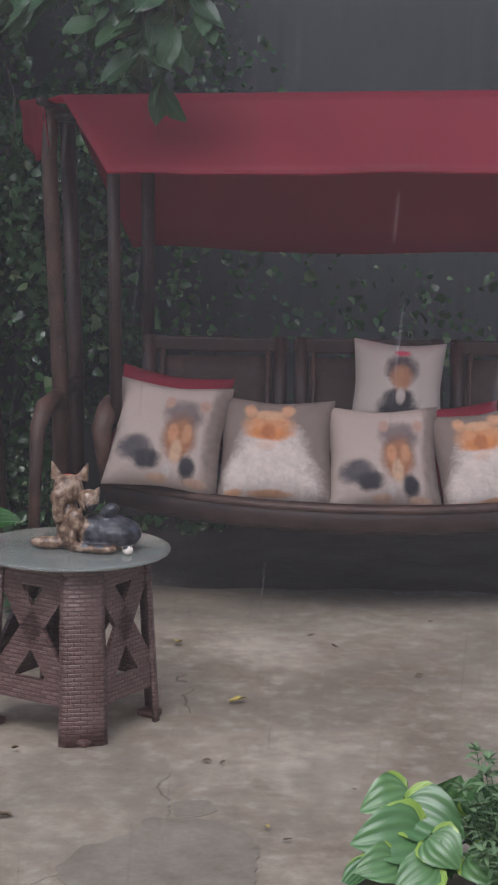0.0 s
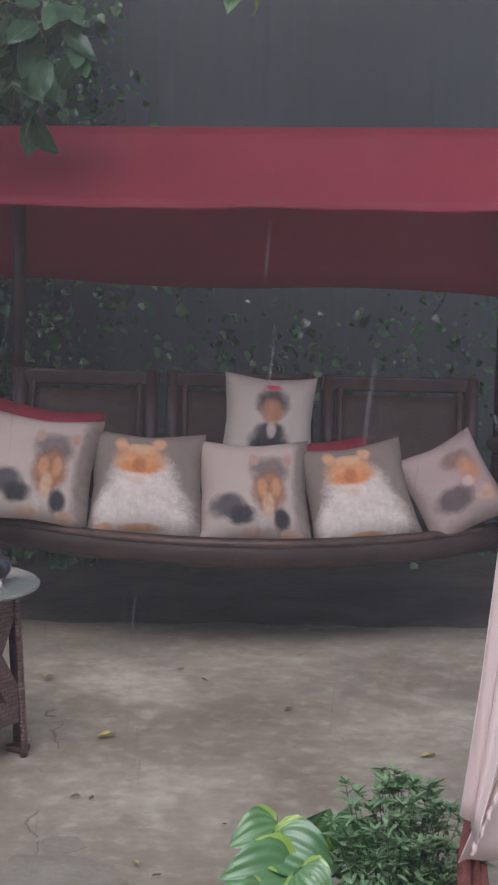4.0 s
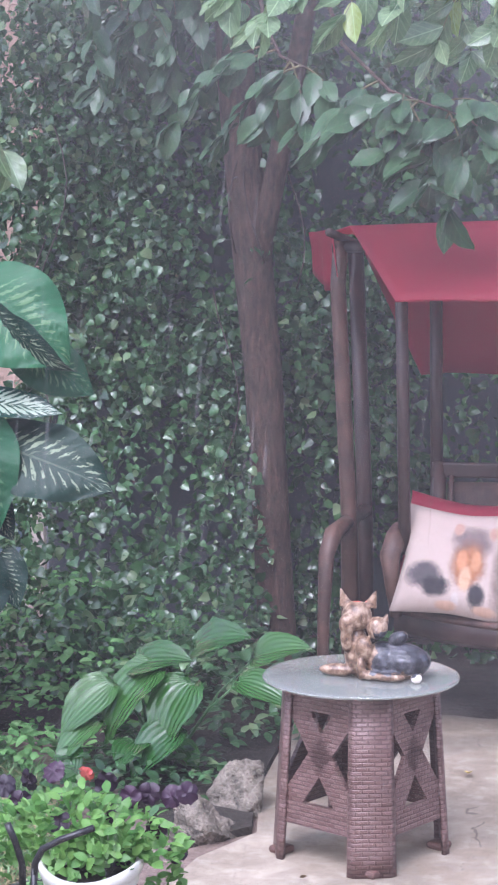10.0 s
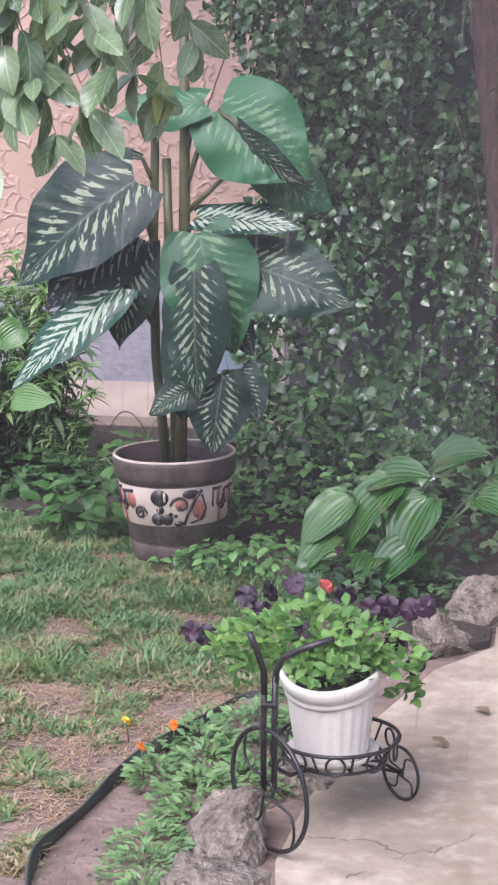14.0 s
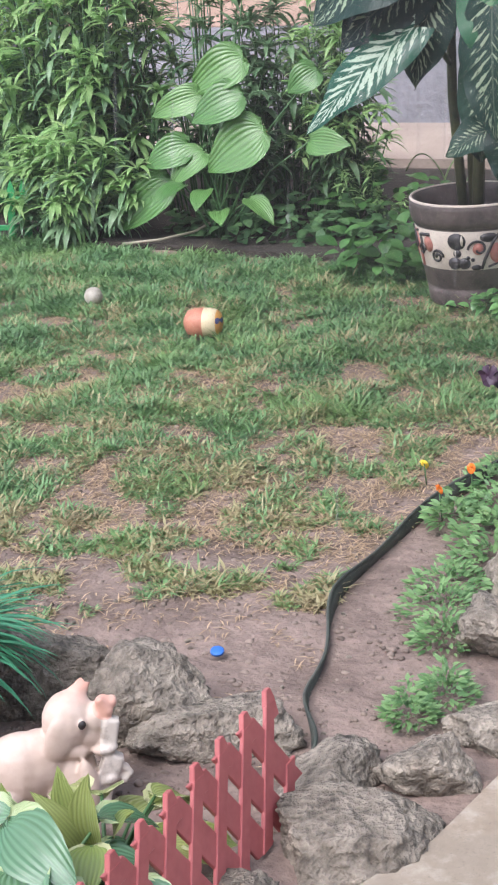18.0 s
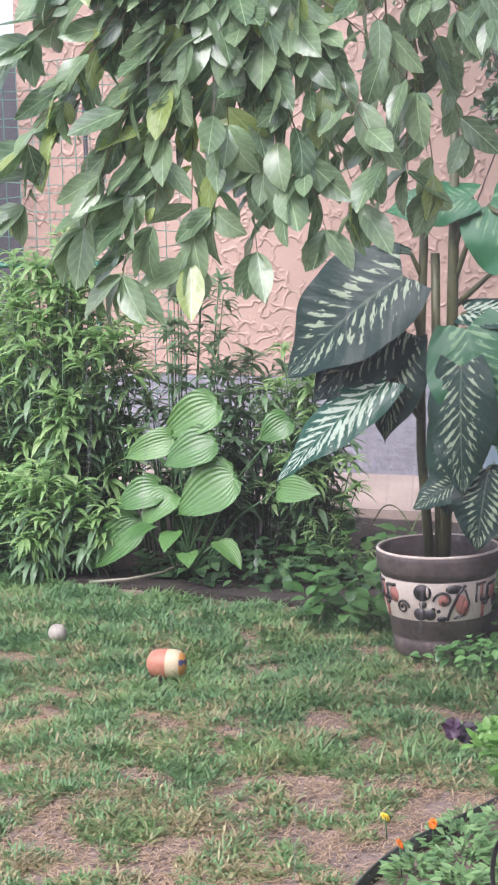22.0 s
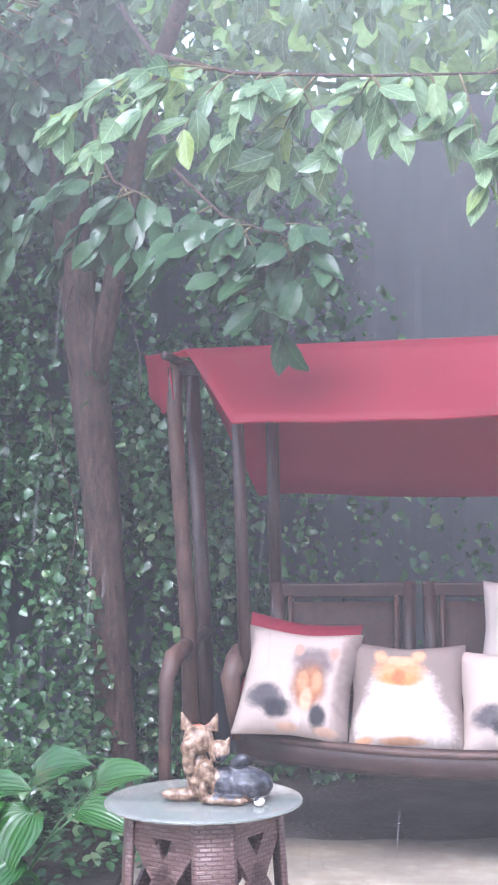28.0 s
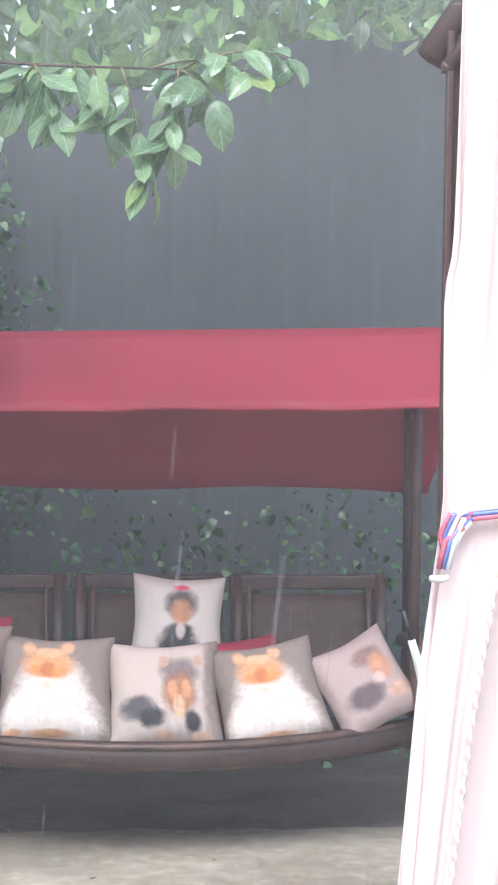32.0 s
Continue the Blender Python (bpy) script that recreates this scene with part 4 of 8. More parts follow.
def glaze(nt, b):
    v = coords(nt)
    sep = nt.nodes.new("ShaderNodeSeparateXYZ")
    nt.links.new(v, sep.inputs[0])
    wob = math_of(nt, "MULTIPLY", math_of(nt, "SUBTRACT", noise_of(nt, v, 22.0, 3.0), 0.5), 0.09)
    x = math_of(nt, "ADD", sep.outputs["X"], wob)
    z = math_of(nt, "ADD", sep.outputs["Z"], wob)
    fur = ramp(nt, noise_of(nt, v, 55.0, 4.0), [(0.36, (0.08, 0.045, 0.03)), (0.5, (0.22, 0.135, 0.085)), (0.7, (0.45, 0.34, 0.25))])
    dark = ramp(nt, noise_of(nt, v, 40.0, 4.0), [(0.4, (0.016, 0.016, 0.02)), (0.66, (0.1, 0.1, 0.115))])
    f = math_of(nt, "MULTIPLY", math_of(nt, "GREATER_THAN", x, 0.015), math_of(nt, "GREATER_THAN", z, 0.028))
    f = math_of(nt, "MULTIPLY", f, math_of(nt, "LESS_THAN", z, 0.135))
    col = mix(nt, f, fur, dark)
    tip = math_of(nt, "MULTIPLY", math_of(nt, "LESS_THAN", z, 0.03), math_of(nt, "GREATER_THAN", x, 0.12))
    col = mix(nt, tip, col, (0.75, 0.68, 0.6))
    bow = math_of(nt, "MULTIPLY", math_of(nt, "GREATER_THAN", sep.outputs["Z"], 0.208), math_of(nt, "LESS_THAN", math_of(nt, "ABSOLUTE", math_of(nt, "ADD", sep.outputs["X"], 0.035)), 0.022))
    col = mix(nt, math_of(nt, "MULTIPLY", bow, 0.85), col, (0.5, 0.06, 0.05))
    nt.links.new(col, b.inputs["Base Color"])
    b.inputs["Roughness"].default_value = 0.3
    bump(nt, b, noise_of(nt, v, 120.0, 3.0), 0.5, 0.004)
GLAZE = mat("glazed_ceramic", glaze)

def dog_figurine():
    bm = bmesh.new()
    blob(bm, (0.08, 0.01, 0.045), (0.085, 0.06, 0.05))
    blob(bm, (0.03, 0.0, 0.05), (0.05, 0.05, 0.05))
    blob(bm, (-0.042, 0, 0.07), (0.034, 0.04, 0.075))
    blob(bm, (-0.04, -0.005, 0.168), (0.043, 0.042, 0.042))
    blob(bm, (-0.06, -0.04, 0.15), (0.024, 0.02, 0.03))
    blob(bm, (-0.062, -0.035, 0.115), (0.018, 0.018, 0.045))
    cone(bm, (-0.08, 0.0, 0.22), 0.02, 0.05, (0, -18, 0))
    cone(bm, (0.005, 0.0, 0.218), 0.021, 0.05, (0, 22, 0))
    blob(bm, (0.02, -0.02, 0.14), (0.03, 0.03, 0.032))
    cone(bm, (0.043, -0.01, 0.168), 0.014, 0.026, (0, 25, 0), 0.7)
    blob(bm, (0.022, -0.045, 0.13), (0.012, 0.012, 0.014))
    blob(bm, (-0.015, -0.035, 0.085), (0.026, 0.022, 0.035))
    blob(bm, (-0.02, -0.045, 0.03), (0.013, 0.016, 0.032))
    blob(bm, (0.075, -0.005, 0.11), (0.03, 0.02, 0.02), (0, -25, 0))
    blob(bm, (-0.09, -0.02, 0.018), (0.055, 0.02, 0.018))
    blob(bm, (0.01, -0.05, 0.014), (0.03, 0.016, 0.014))
    blob(bm, (0.06, -0.055, 0.013), (0.045, 0.018, 0.013))
    blob(bm, (0.135, -0.055, 0.013), (0.016, 0.016, 0.014))
    return fused("dog_figurine", bm, GLAZE, 0.0034, "glazed tan and black ceramic dog figurine on the glass top", "figurine", pose(-0.455, 5.0, 0.508, 0, 0, -6))
dog_figurine()

def pig_skin(nt, b):
    v = coords(nt)
    sep = nt.nodes.new("ShaderNodeSeparateXYZ")
    nt.links.new(v, sep.inputs[0])
    col = ramp(nt, noise_of(nt, v, 14.0, 4.0), [(0.35, (0.42, 0.32, 0.26)), (0.65, (0.55, 0.44, 0.37))])
    dot = nt.nodes.new("ShaderNodeVectorMath")
    dot.operation = "DISTANCE"
    nt.links.new(v, dot.inputs[0])
    dot.inputs[1].default_value = (0.062, -0.046, 0.155)
    col = mix(nt, math_of(nt, "LESS_THAN", dot.outputs["Value"], 0.0085), col, (0.015, 0.012, 0.012))
    rose = nt.nodes.new("ShaderNodeVectorMath")
    rose.operation = "DISTANCE"
    nt.links.new(v, rose.inputs[0])
    rose.inputs[1].default_value = (0.1, -0.03, 0.182)
    flush = math_of(nt, "MAXIMUM", math_of(nt, "LESS_THAN", rose.outputs["Value"], 0.022), math_of(nt, "MULTIPLY", math_of(nt, "SUBTRACT", sep.outputs["Z"], 0.18), 40.0, True))
    low = math_of(nt, "MULTIPLY", math_of(nt, "GREATER_THAN", sep.outputs["X"], 0.094), math_of(nt, "LESS_THAN", sep.outputs["Z"], 0.165))
    col = mix(nt, math_of(nt, "MULTIPLY", low, 0.75), col, ramp(nt, noise_of(nt, v, 45.0), [(0.4, (0.3, 0.27, 0.24)), (0.55, (0.54, 0.5, 0.45))]))
    col = mix(nt, math_of(nt, "MULTIPLY", flush, 0.6), col, (0.66, 0.3, 0.22))
    nt.links.new(col, b.inputs["Base Color"])
    b.inputs["Roughness"].default_value = 0.6
    bump(nt, b, noise_of(nt, v, 60.0, 3.0), 0.3, 0.004)
PIG = mat("painted_plaster", pig_skin)

def pig_figurine():
    bm = bmesh.new()
    blob(bm, (-0.04, 0, 0.06), (0.074, 0.056, 0.062))
    blob(bm, (-0.01, 0, 0.07), (0.06, 0.05, 0.058))
    blob(bm, (0.05, 0.0, 0.045), (0.046, 0.045, 0.06))
    blob(bm, (0.05, 0, 0.1), (0.042, 0.042, 0.02))
    blob(bm, (0.04, 0.0, 0.145), (0.05, 0.046, 0.052))
    blob(bm, (0.077, -0.008, 0.128), (0.028, 0.03, 0.029))
    blob(bm, (0.084, -0.012, 0.155), (0.026, 0.027, 0.027))
    # near ear folded down over the cheek, far ear upright
    blob(bm, (0.024, -0.036, 0.128), (0.03, 0.013, 0.042), (0, 14, 12))
    cone(bm, (0.052, 0.01, 0.194), 0.03, 0.05, (0, 24, 10), 0.28)
    cone(bm, (0.068, 0.008, 0.202), 0.016, 0.036, (0, 40, 10), 0.35)
    # snout with a rose
    blob(bm, (0.098, -0.02, 0.182), (0.016, 0.018, 0.017))
    blob(bm, (0.113, -0.018, 0.186), (0.01, 0.014, 0.012), (0, 25, 0))
    blob(bm, (0.104, -0.03, 0.173), (0.012, 0.009, 0.01))
    blob(bm, (0.091, -0.03, 0.192), (0.009, 0.009, 0.009))
    for q, s, r in (((0.112, -0.026, 0.138), (0.028, 0.028, 0.046), 6), ((0.114, -0.03, 0.075), (0.036, 0.03, 0.05), 18), ((0.106, -0.03, 0.035), (0.028, 0.028, 0.055), 8)):
        box(bm, (0, 0, 0), s, Matrix.Translation(q) @ Matrix.Rotation(radians(r), 4, "Y"), 0.003)
    for k in range(5):
        blob(bm, (0.138 + 0.011 * math.cos(k * 1.26), -0.034, 0.064 + 0.011 * math.sin(k * 1.26)), (0.008, 0.008, 0.008))
    blob(bm, (0.104, -0.034, 0.108), (0.024, 0.016, 0.009), (0, -12, 0))
    blob(bm, (0.112, -0.04, 0.056), (0.02, 0.012, 0.01), (0, -10, 0))
    blob(bm, (0.078, -0.044, 0.05), (0.018, 0.016, 0.045), (0, -18, 0))
    blob(bm, (-0.07, -0.03, 0.022), (0.035, 0.03, 0.026))
    blob(bm, (0.03, -0.038, 0.02), (0.026, 0.022, 0.022))
    blob(bm, (-0.108, -0.015, 0.052), (0.01, 0.012, 0.012))
    # eye
    blob(bm, (0.062, -0.043, 0.155), (0.007, 0.006, 0.008))
    return fused("pig_figurine", bm, PIG, 0.0036, "pale pink painted plaster pig figurine among the stones", "figurine", pose(-1.69, 2.465, 0.0, 0, 7, 33) @ Matrix.Diagonal((1.0, 1.0, 1.09, 1.0)))
pig_figurine()

# ---- flower pot with scrolls ----
POT_BROWN = surface("pot_brown", (0.04, 0.03, 0.028), (0.13, 0.1, 0.09), 14, 60, 0.55, 0.3, 0.004)
POT_CREAM = surface("pot_cream", (0.42, 0.34, 0.28), (0.62, 0.54, 0.46), 7, 60, 0.5, 0.2, 0.003)
POT_RED = surface("pot_red", (0.28, 0.1, 0.075), (0.42, 0.17, 0.13), 20, 80, 0.5)
POT_BLACK = surface("pot_black", (0.012, 0.01, 0.011), (0.04, 0.034, 0.034), 20, 80, 0.45)

def flower_pot():
    top = thing("flower_pot", "large brown pot with a cream band of dark scrolls", "plant pot", (-2.06, 6.0, 0.0))
    def r(z):
        return 0.155 + 0.045 * min(1, z / 0.3)
    part("body", lathe([(0.0, 0.0), (0.15, 0.0), (0.157, 0.012), (0.162, 0.06), (0.158, 0.066), (0.165, 0.072), (r(0.13), 0.125), (r(0.13) + 0.004, 0.13), (r(0.27), 0.275), (r(0.3), 0.295), (0.2, 0.3), (0.19, 0.3), (0.15, 0.02), (0.0, 0.02)], 56, "body"), POT_BROWN, top)
    part("rim", lathe([(0.196, 0.285), (0.208, 0.29), (0.214, 0.31), (0.217, 0.345), (0.218, 0.36), (0.212, 0.368), (0.2, 0.366), (0.197, 0.34), (0.19, 0.29)], 56, "rim"), POT_BROWN, top)
    part("rim_edge", ring((0, 0, 0.366), 0.211, 0.0055, "z", 56, 6, "rim_edge"), POT_CREAM, top, "worn cream rim edge")
    part("band", lathe([(r(0.14) + 0.002, 0.138), (r(0.14) + 0.005, 0.142), (r(0.27) + 0.005, 0.272), (r(0.28) + 0.002, 0.277)], 56, "band"), POT_CREAM, top, "cream painted band")
    part("potting_soil", lathe([(0.0, 0.29), (0.12, 0.3), (0.19, 0.285)], 24, "potting_soil"), DARK_SOIL, top)
    def on(a, z, off=0.006):
        rr = r(z) + off
        return (rr * math.sin(a), -rr * math.cos(a), z)
    def spiral(a0, z0, size, turns, flip=1, name="scroll"):
        pts = []
        for i in range(26):
            t = i / 25
            ang = t * turns * 2 * math.pi
            q = size * (1 - 0.85 * t)
            pts.append(on(a0 + flip * q * math.cos(ang) / 0.19, z0 + q * math.sin(ang)))
        part(name, tube(pts, 0.0045, 6, name), POT_BLACK, top)
    def disc(a0, z0, w, h, material):
        verts = [on(a0, z0, 0.0085)]
        n = 14
        for i in range(n):
            t = 2 * math.pi * i / n
            verts.append(on(a0 + w * math.cos(t) / 0.19, z0 + h * math.sin(t), 0.007))
        for i in range(n):
            t = 2 * math.pi * i / n
            verts.append(on(a0 + w * math.cos(t) / 0.19, z0 + h * math.sin(t), 0.0))
        faces = [(0, 1 + i, 1 + (i + 1) % n) for i in range(n)] + [(1 + i, 1 + n + i, 1 + n + (i + 1) % n, 1 + (i + 1) % n) for i in range(n)]
        part("motif", from_arrays("motif", verts, faces), material, top)
    for k in range(3):
        b = k * 2 * math.pi / 3 + 0.18
        spiral(b - 0.55, 0.185, 0.026, 1.6)
        disc(b - 0.14, 0.243, 0.031, 0.03, POT_BLACK)
        disc(b - 0.05, 0.246, 0.005, 0.02, POT_CREAM)
        disc(b - 0.17, 0.2, 0.004, 0.012, POT_CREAM)
        disc(b + 0.05, 0.185, 0.007, 0.007, POT_BLACK)
        disc(b + 0.14, 0.178, 0.007, 0.007, POT_BLACK)
        disc(b + 0.2, 0.15, 0.018, 0.01, POT_BLACK)
        disc(b + 0.42, 0.255, 0.03, 0.016, POT_BLACK)
        disc(b - 0.75, 0.225, 0.022, 0.028, POT_RED)
        for q in (0.0, 0.05):
            part("scroll", tube([on(b - 1.15 + q, 0.27), on(b - 1.12 + q, 0.22), on(b - 1.06 + q, 0.18), on(b - 1.05 + q, 0.142)], 0.003, 6, "scroll"), POT_RED, top)
        part("scroll", tube([on(b - 0.95, 0.255), on(b - 0.68, 0.26)], 0.006, 6, "scroll"), POT_BLACK, top)
        part("scroll", tube([on(b - 0.95, 0.255), on(b - 0.94, 0.2)], 0.006, 6, "scroll"), POT_BLACK, top)
        disc(b - 0.14, 0.2, 0.014, 0.014, POT_BLACK)
        disc(b - 0.2, 0.165, 0.024, 0.022, POT_BLACK)
        disc(b - 0.02, 0.165, 0.022, 0.02, POT_BLACK)
        spiral(b + 0.24, 0.215, 0.036, 0.95, -1)
        disc(b + 0.24, 0.215, 0.02, 0.021, POT_RED)
        part("scroll", tube([on(b + 0.3, 0.145), on(b + 0.36, 0.18), on(b + 0.5, 0.24), on(b + 0.62, 0.268)], 0.006, 6, "scroll"), POT_BLACK, top)
        disc(b + 0.55, 0.2, 0.02, 0.034, POT_RED)
        part("scroll", tube([on(b + 0.42, 0.15), on(b + 0.6, 0.16), on(b + 0.72, 0.2), on(b + 0.62, 0.25)], 0.004, 6, "scroll"), POT_BLACK, top)
        for a in (0.86, 0.98):
            part("scroll", tube([on(b + a, 0.27), on(b + a, 0.21), on(b + a + 0.02, 0.2)], 0.004, 6, "scroll"), POT_BLACK, top)
        part("scroll", tube([on(b + 0.84, 0.262), on(b + 1.05, 0.266)], 0.005, 6, "scroll"), POT_BLACK, top)
        spiral(b + 1.12, 0.2, 0.022, 1.5)
        disc(b + 0.62, 0.185, 0.02, 0.03, POT_RED)
    return top
flower_pot()

# ---- tricycle planter ----
IRON = surface("black_iron", (0.012, 0.012, 0.013), (0.04, 0.04, 0.042), 20, 90, 0.4, 0.3, 0.002, metal=0.3)
WHITE_PLASTIC = surface("white_plastic", (0.5, 0.49, 0.44), (0.62, 0.61, 0.55), 4, 50, 0.4, 0.1, 0.002)

def wheel(top, c, radius, turn, wire):
    w = part("wheel", ring((0, 0, 0), radius, wire, "y", 44, 8, "wheel"), IRON, top)
    w.matrix_basis = pose(*c, 0, 0, turn)
    part("hub", ring((0, 0, 0), radius * 0.12, wire * 0.9, "y", 14, 6, "hub"), IRON, w)
    for k in range(4):
        a = k * math.pi / 2 + 0.6
        pts = []
        for i in range(9):
            t = i / 8
            q = radius * (0.12 + 0.88 * t)
            b = a + 0.9 * math.sin(t * math.pi) * 0.6
            pts.append((q * math.cos(b), 0, q * math.sin(b)))
        part("spoke", tube(pts, wire * 0.6, 6, "spoke"), IRON, w)

def cart():
    top = thing("plant_stand", "black wrought-iron tricycle plant stand with spoked wheels", "plant stand", (0, 0, 0))
    wheel(top, (-1.045, 3.6, 0.146), 0.135, -38, 0.0055)
    wheel(top, (-0.83, 3.95, 0.07), 0.062, -38, 0.004)
    wheel(top, (-1.115, 4.0, 0.07), 0.062, -38, 0.004)
    # fork and handlebar
    for dx in (-0.012, 0.012):
        part("fork", tube([(-1.045 + dx, 3.6, 0.15), (-1.043 + dx, 3.605, 0.3), (-1.04 + dx, 3.61, 0.4)], 0.007, 8, "fork"), IRON, top)
    part("handlebar", tube([(-1.052, 3.605, 0.36), (-1.053, 3.605, 0.41), (-1.062, 3.59, 0.46), (-1.075, 3.58, 0.5)], 0.0075, 8, "handlebar"), IRON, top)
    part("handlebar", tube([(-1.03, 3.61, 0.36), (-1.026, 3.61, 0.41), (-1.01, 3.61, 0.44), (-0.97, 3.61, 0.462), (-0.9, 3.61, 0.49)], 0.0075, 8, "handlebar"), IRON, top)
    part("grip_band", bevel_box((-1.041, 3.607, 0.335), (0.036, 0.02, 0.012), 0.003), IRON, top)
    # basket
    c = (-0.94, 3.81)
    part("hoop", ring((*c, 0.2), 0.135, 0.0045, "z", 48, 6, "hoop"), IRON, top)
    part("hoop", ring((*c, 0.15), 0.105, 0.004, "z", 48, 6, "hoop"), IRON, top)
    for k in range(9):
        a = 2 * math.pi * k / 9
        p = (c[0] + 0.128 * math.cos(a), c[1] + 0.128 * math.sin(a), 0.175)
        s = part("scroll", ring((0, 0, 0), 0.021, 0.003, "y", 20, 6, "scroll"), IRON, top)
        s.matrix_basis = pose(*p, 0, 0, math.degrees(a) + 90)
        part("strut", tube([(c[0] + 0.135 * math.cos(a + 0.3), c[1] + 0.135 * math.sin(a + 0.3), 0.2), (c[0] + 0.105 * math.cos(a + 0.3), c[1] + 0.105 * math.sin(a + 0.3), 0.15)], 0.003, 6, "strut"), IRON, top)
    for k in range(3):
        a = k * math.pi / 3
        part("crossbar", tube([(c[0] + 0.105 * math.cos(a), c[1] + 0.105 * math.sin(a), 0.148), (c[0] - 0.105 * math.cos(a), c[1] - 0.105 * math.sin(a), 0.148)], 0.003, 6, "crossbar"), IRON, top)
    part("frame_bar", tube([(-1.045, 3.61, 0.2), (-1.02, 3.68, 0.15), (-0.94, 3.81, 0.14)], 0.005, 8, "frame_bar"), IRON, top)
    part("axle", tube([(-1.115, 4.0, 0.07), (-0.95, 3.975, 0.075), (-0.83, 3.95, 0.07)], 0.004, 8, "axle"), IRON, top)
    for x, y in ((-1.115, 4.0), (-0.83, 3.95)):
        part("stay", tube([(x, y, 0.07), (x * 0.6 - 0.94 * 0.4, y * 0.6 + 3.81 * 0.4, 0.12), (-0.94 + (x + 0.94) * 0.6, 3.87, 0.15)], 0.004, 8, "stay"), IRON, top)
    return top
cart()

def white_pot():
    top = thing("planter", "white ribbed plastic planter on its saucer", "plant pot", (-0.955, 3.80, 0.152))
    part("saucer", lathe([(0.0, 0.003), (0.085, 0.003), (0.1, 0.012), (0.106, 0.024), (0.1, 0.022), (0.082, 0.01), (0.0, 0.009)], 44, "saucer"), WHITE_PLASTIC, top)
    def swept(me):
        for q in me.vertices:
            q.co.z += 0.02 * (q.co.x / 0.1) ** 2 * max(0.0, q.co.z / 0.2) ** 1.5 - 0.012 * max(0.0, q.co.z / 0.2)
        return me
    part("body", swept(lathe([(0.0, 0.012), (0.076, 0.012), (0.08, 0.02), (0.088, 0.08), (0.096, 0.14), (0.097, 0.15)], 128, "body", 22, 0.016)), WHITE_PLASTIC, top)
    part("rim", swept(lathe([(0.096, 0.15), (0.103, 0.153), (0.104, 0.16), (0.102, 0.168), (0.11, 0.172), (0.114, 0.185), (0.114, 0.2), (0.108, 0.203), (0.1, 0.198), (0.092, 0.15)], 64, "rim")), WHITE_PLASTIC, top)
    part("potting_soil", lathe([(0.0, 0.175), (0.098, 0.17)], 24, "potting_soil"), DARK_SOIL, top)
white_pot()

# ---- stones along the beds ----
def rock(at, size, seed, flat=0.7, stretch=1.0, turn=0.0):
    bm = bmesh.new()
    bmesh.ops.create_icosphere(bm, subdivisions=5, radius=1.0)
    off = Vector((seed * 7.3, seed * 3.1, seed))
    rng = random.Random(seed)
    cuts = [(Vector((rng.gauss(0, 1), rng.gauss(0, 1), rng.gauss(0.2, 0.8))).normalized(), rng.uniform(0.5, 0.78)) for _ in range(9)]
    for v in bm.verts:
        p = v.co.copy()
        # broken faces: planes that cut the block
        for n, d in cuts:
            p -= n * max(0.0, p.dot(n) - d) * 0.92
        d = 0.32 + 0.14 * noise.noise(p * 1.3 + off) + 0.14 * noise.noise(p * 2.9 + off) + 0.1 * noise.noise(p * 6.5 + off) - 0.1 * abs(noise.noise(p * 10 + off)) + 0.025 * noise.noise(p * 22 + off)
        v.co = p * (1 + d)
        v.co.z = max(v.co.z, -0.55)
    bmesh.ops.scale(bm, vec=(size / 2 * stretch, size / 2, size / 2 * flat), verts=bm.verts)
    ob = part("stone", bm, ROCK)
    smooth(ob.data)
    ob.matrix_basis = pose(at[0], at[1], size * flat * 0.22 - 0.012, 0, 0, turn)
    return tagged(ob, "rough weathered limestone edging stone", "stone", group="stones edging the beds")

for i, (x, y, s, fl, st, tu) in enumerate([(-1.92, 2.84, 0.25, 0.75, 1.1, 20), (-1.68, 2.8, 0.23, 0.8, 1.0, 80), (-1.49, 2.78, 0.2, 0.55, 1.3, 35), (-1.22, 2.69, 0.15, 0.6, 1.2, 60), (-1.11, 2.53, 0.2, 0.6, 1.5, 50),
                                           (-1.05, 2.76, 0.16, 0.7, 1.1, 10), (-1.2, 2.27, 0.14, 0.6, 1.0, 0), (-1.07, 3.33, 0.19, 0.85, 1.0, 30), (-1.14, 3.62, 0.2, 0.75, 1.1, 70), (-1.0, 2.98, 0.16, 0.45, 1.3, 40),
                                           (-0.9, 5.42, 0.18, 1.1, 1.0, 20), (-0.96, 5.12, 0.17, 0.85, 1.1, 60), (-1.06, 4.98, 0.13, 0.6, 1.2, 100), (-1.1, 4.0, 0.12, 0.6, 1.2, 10)]):
    rock((x, y), s, i + 1, fl, st, tu)

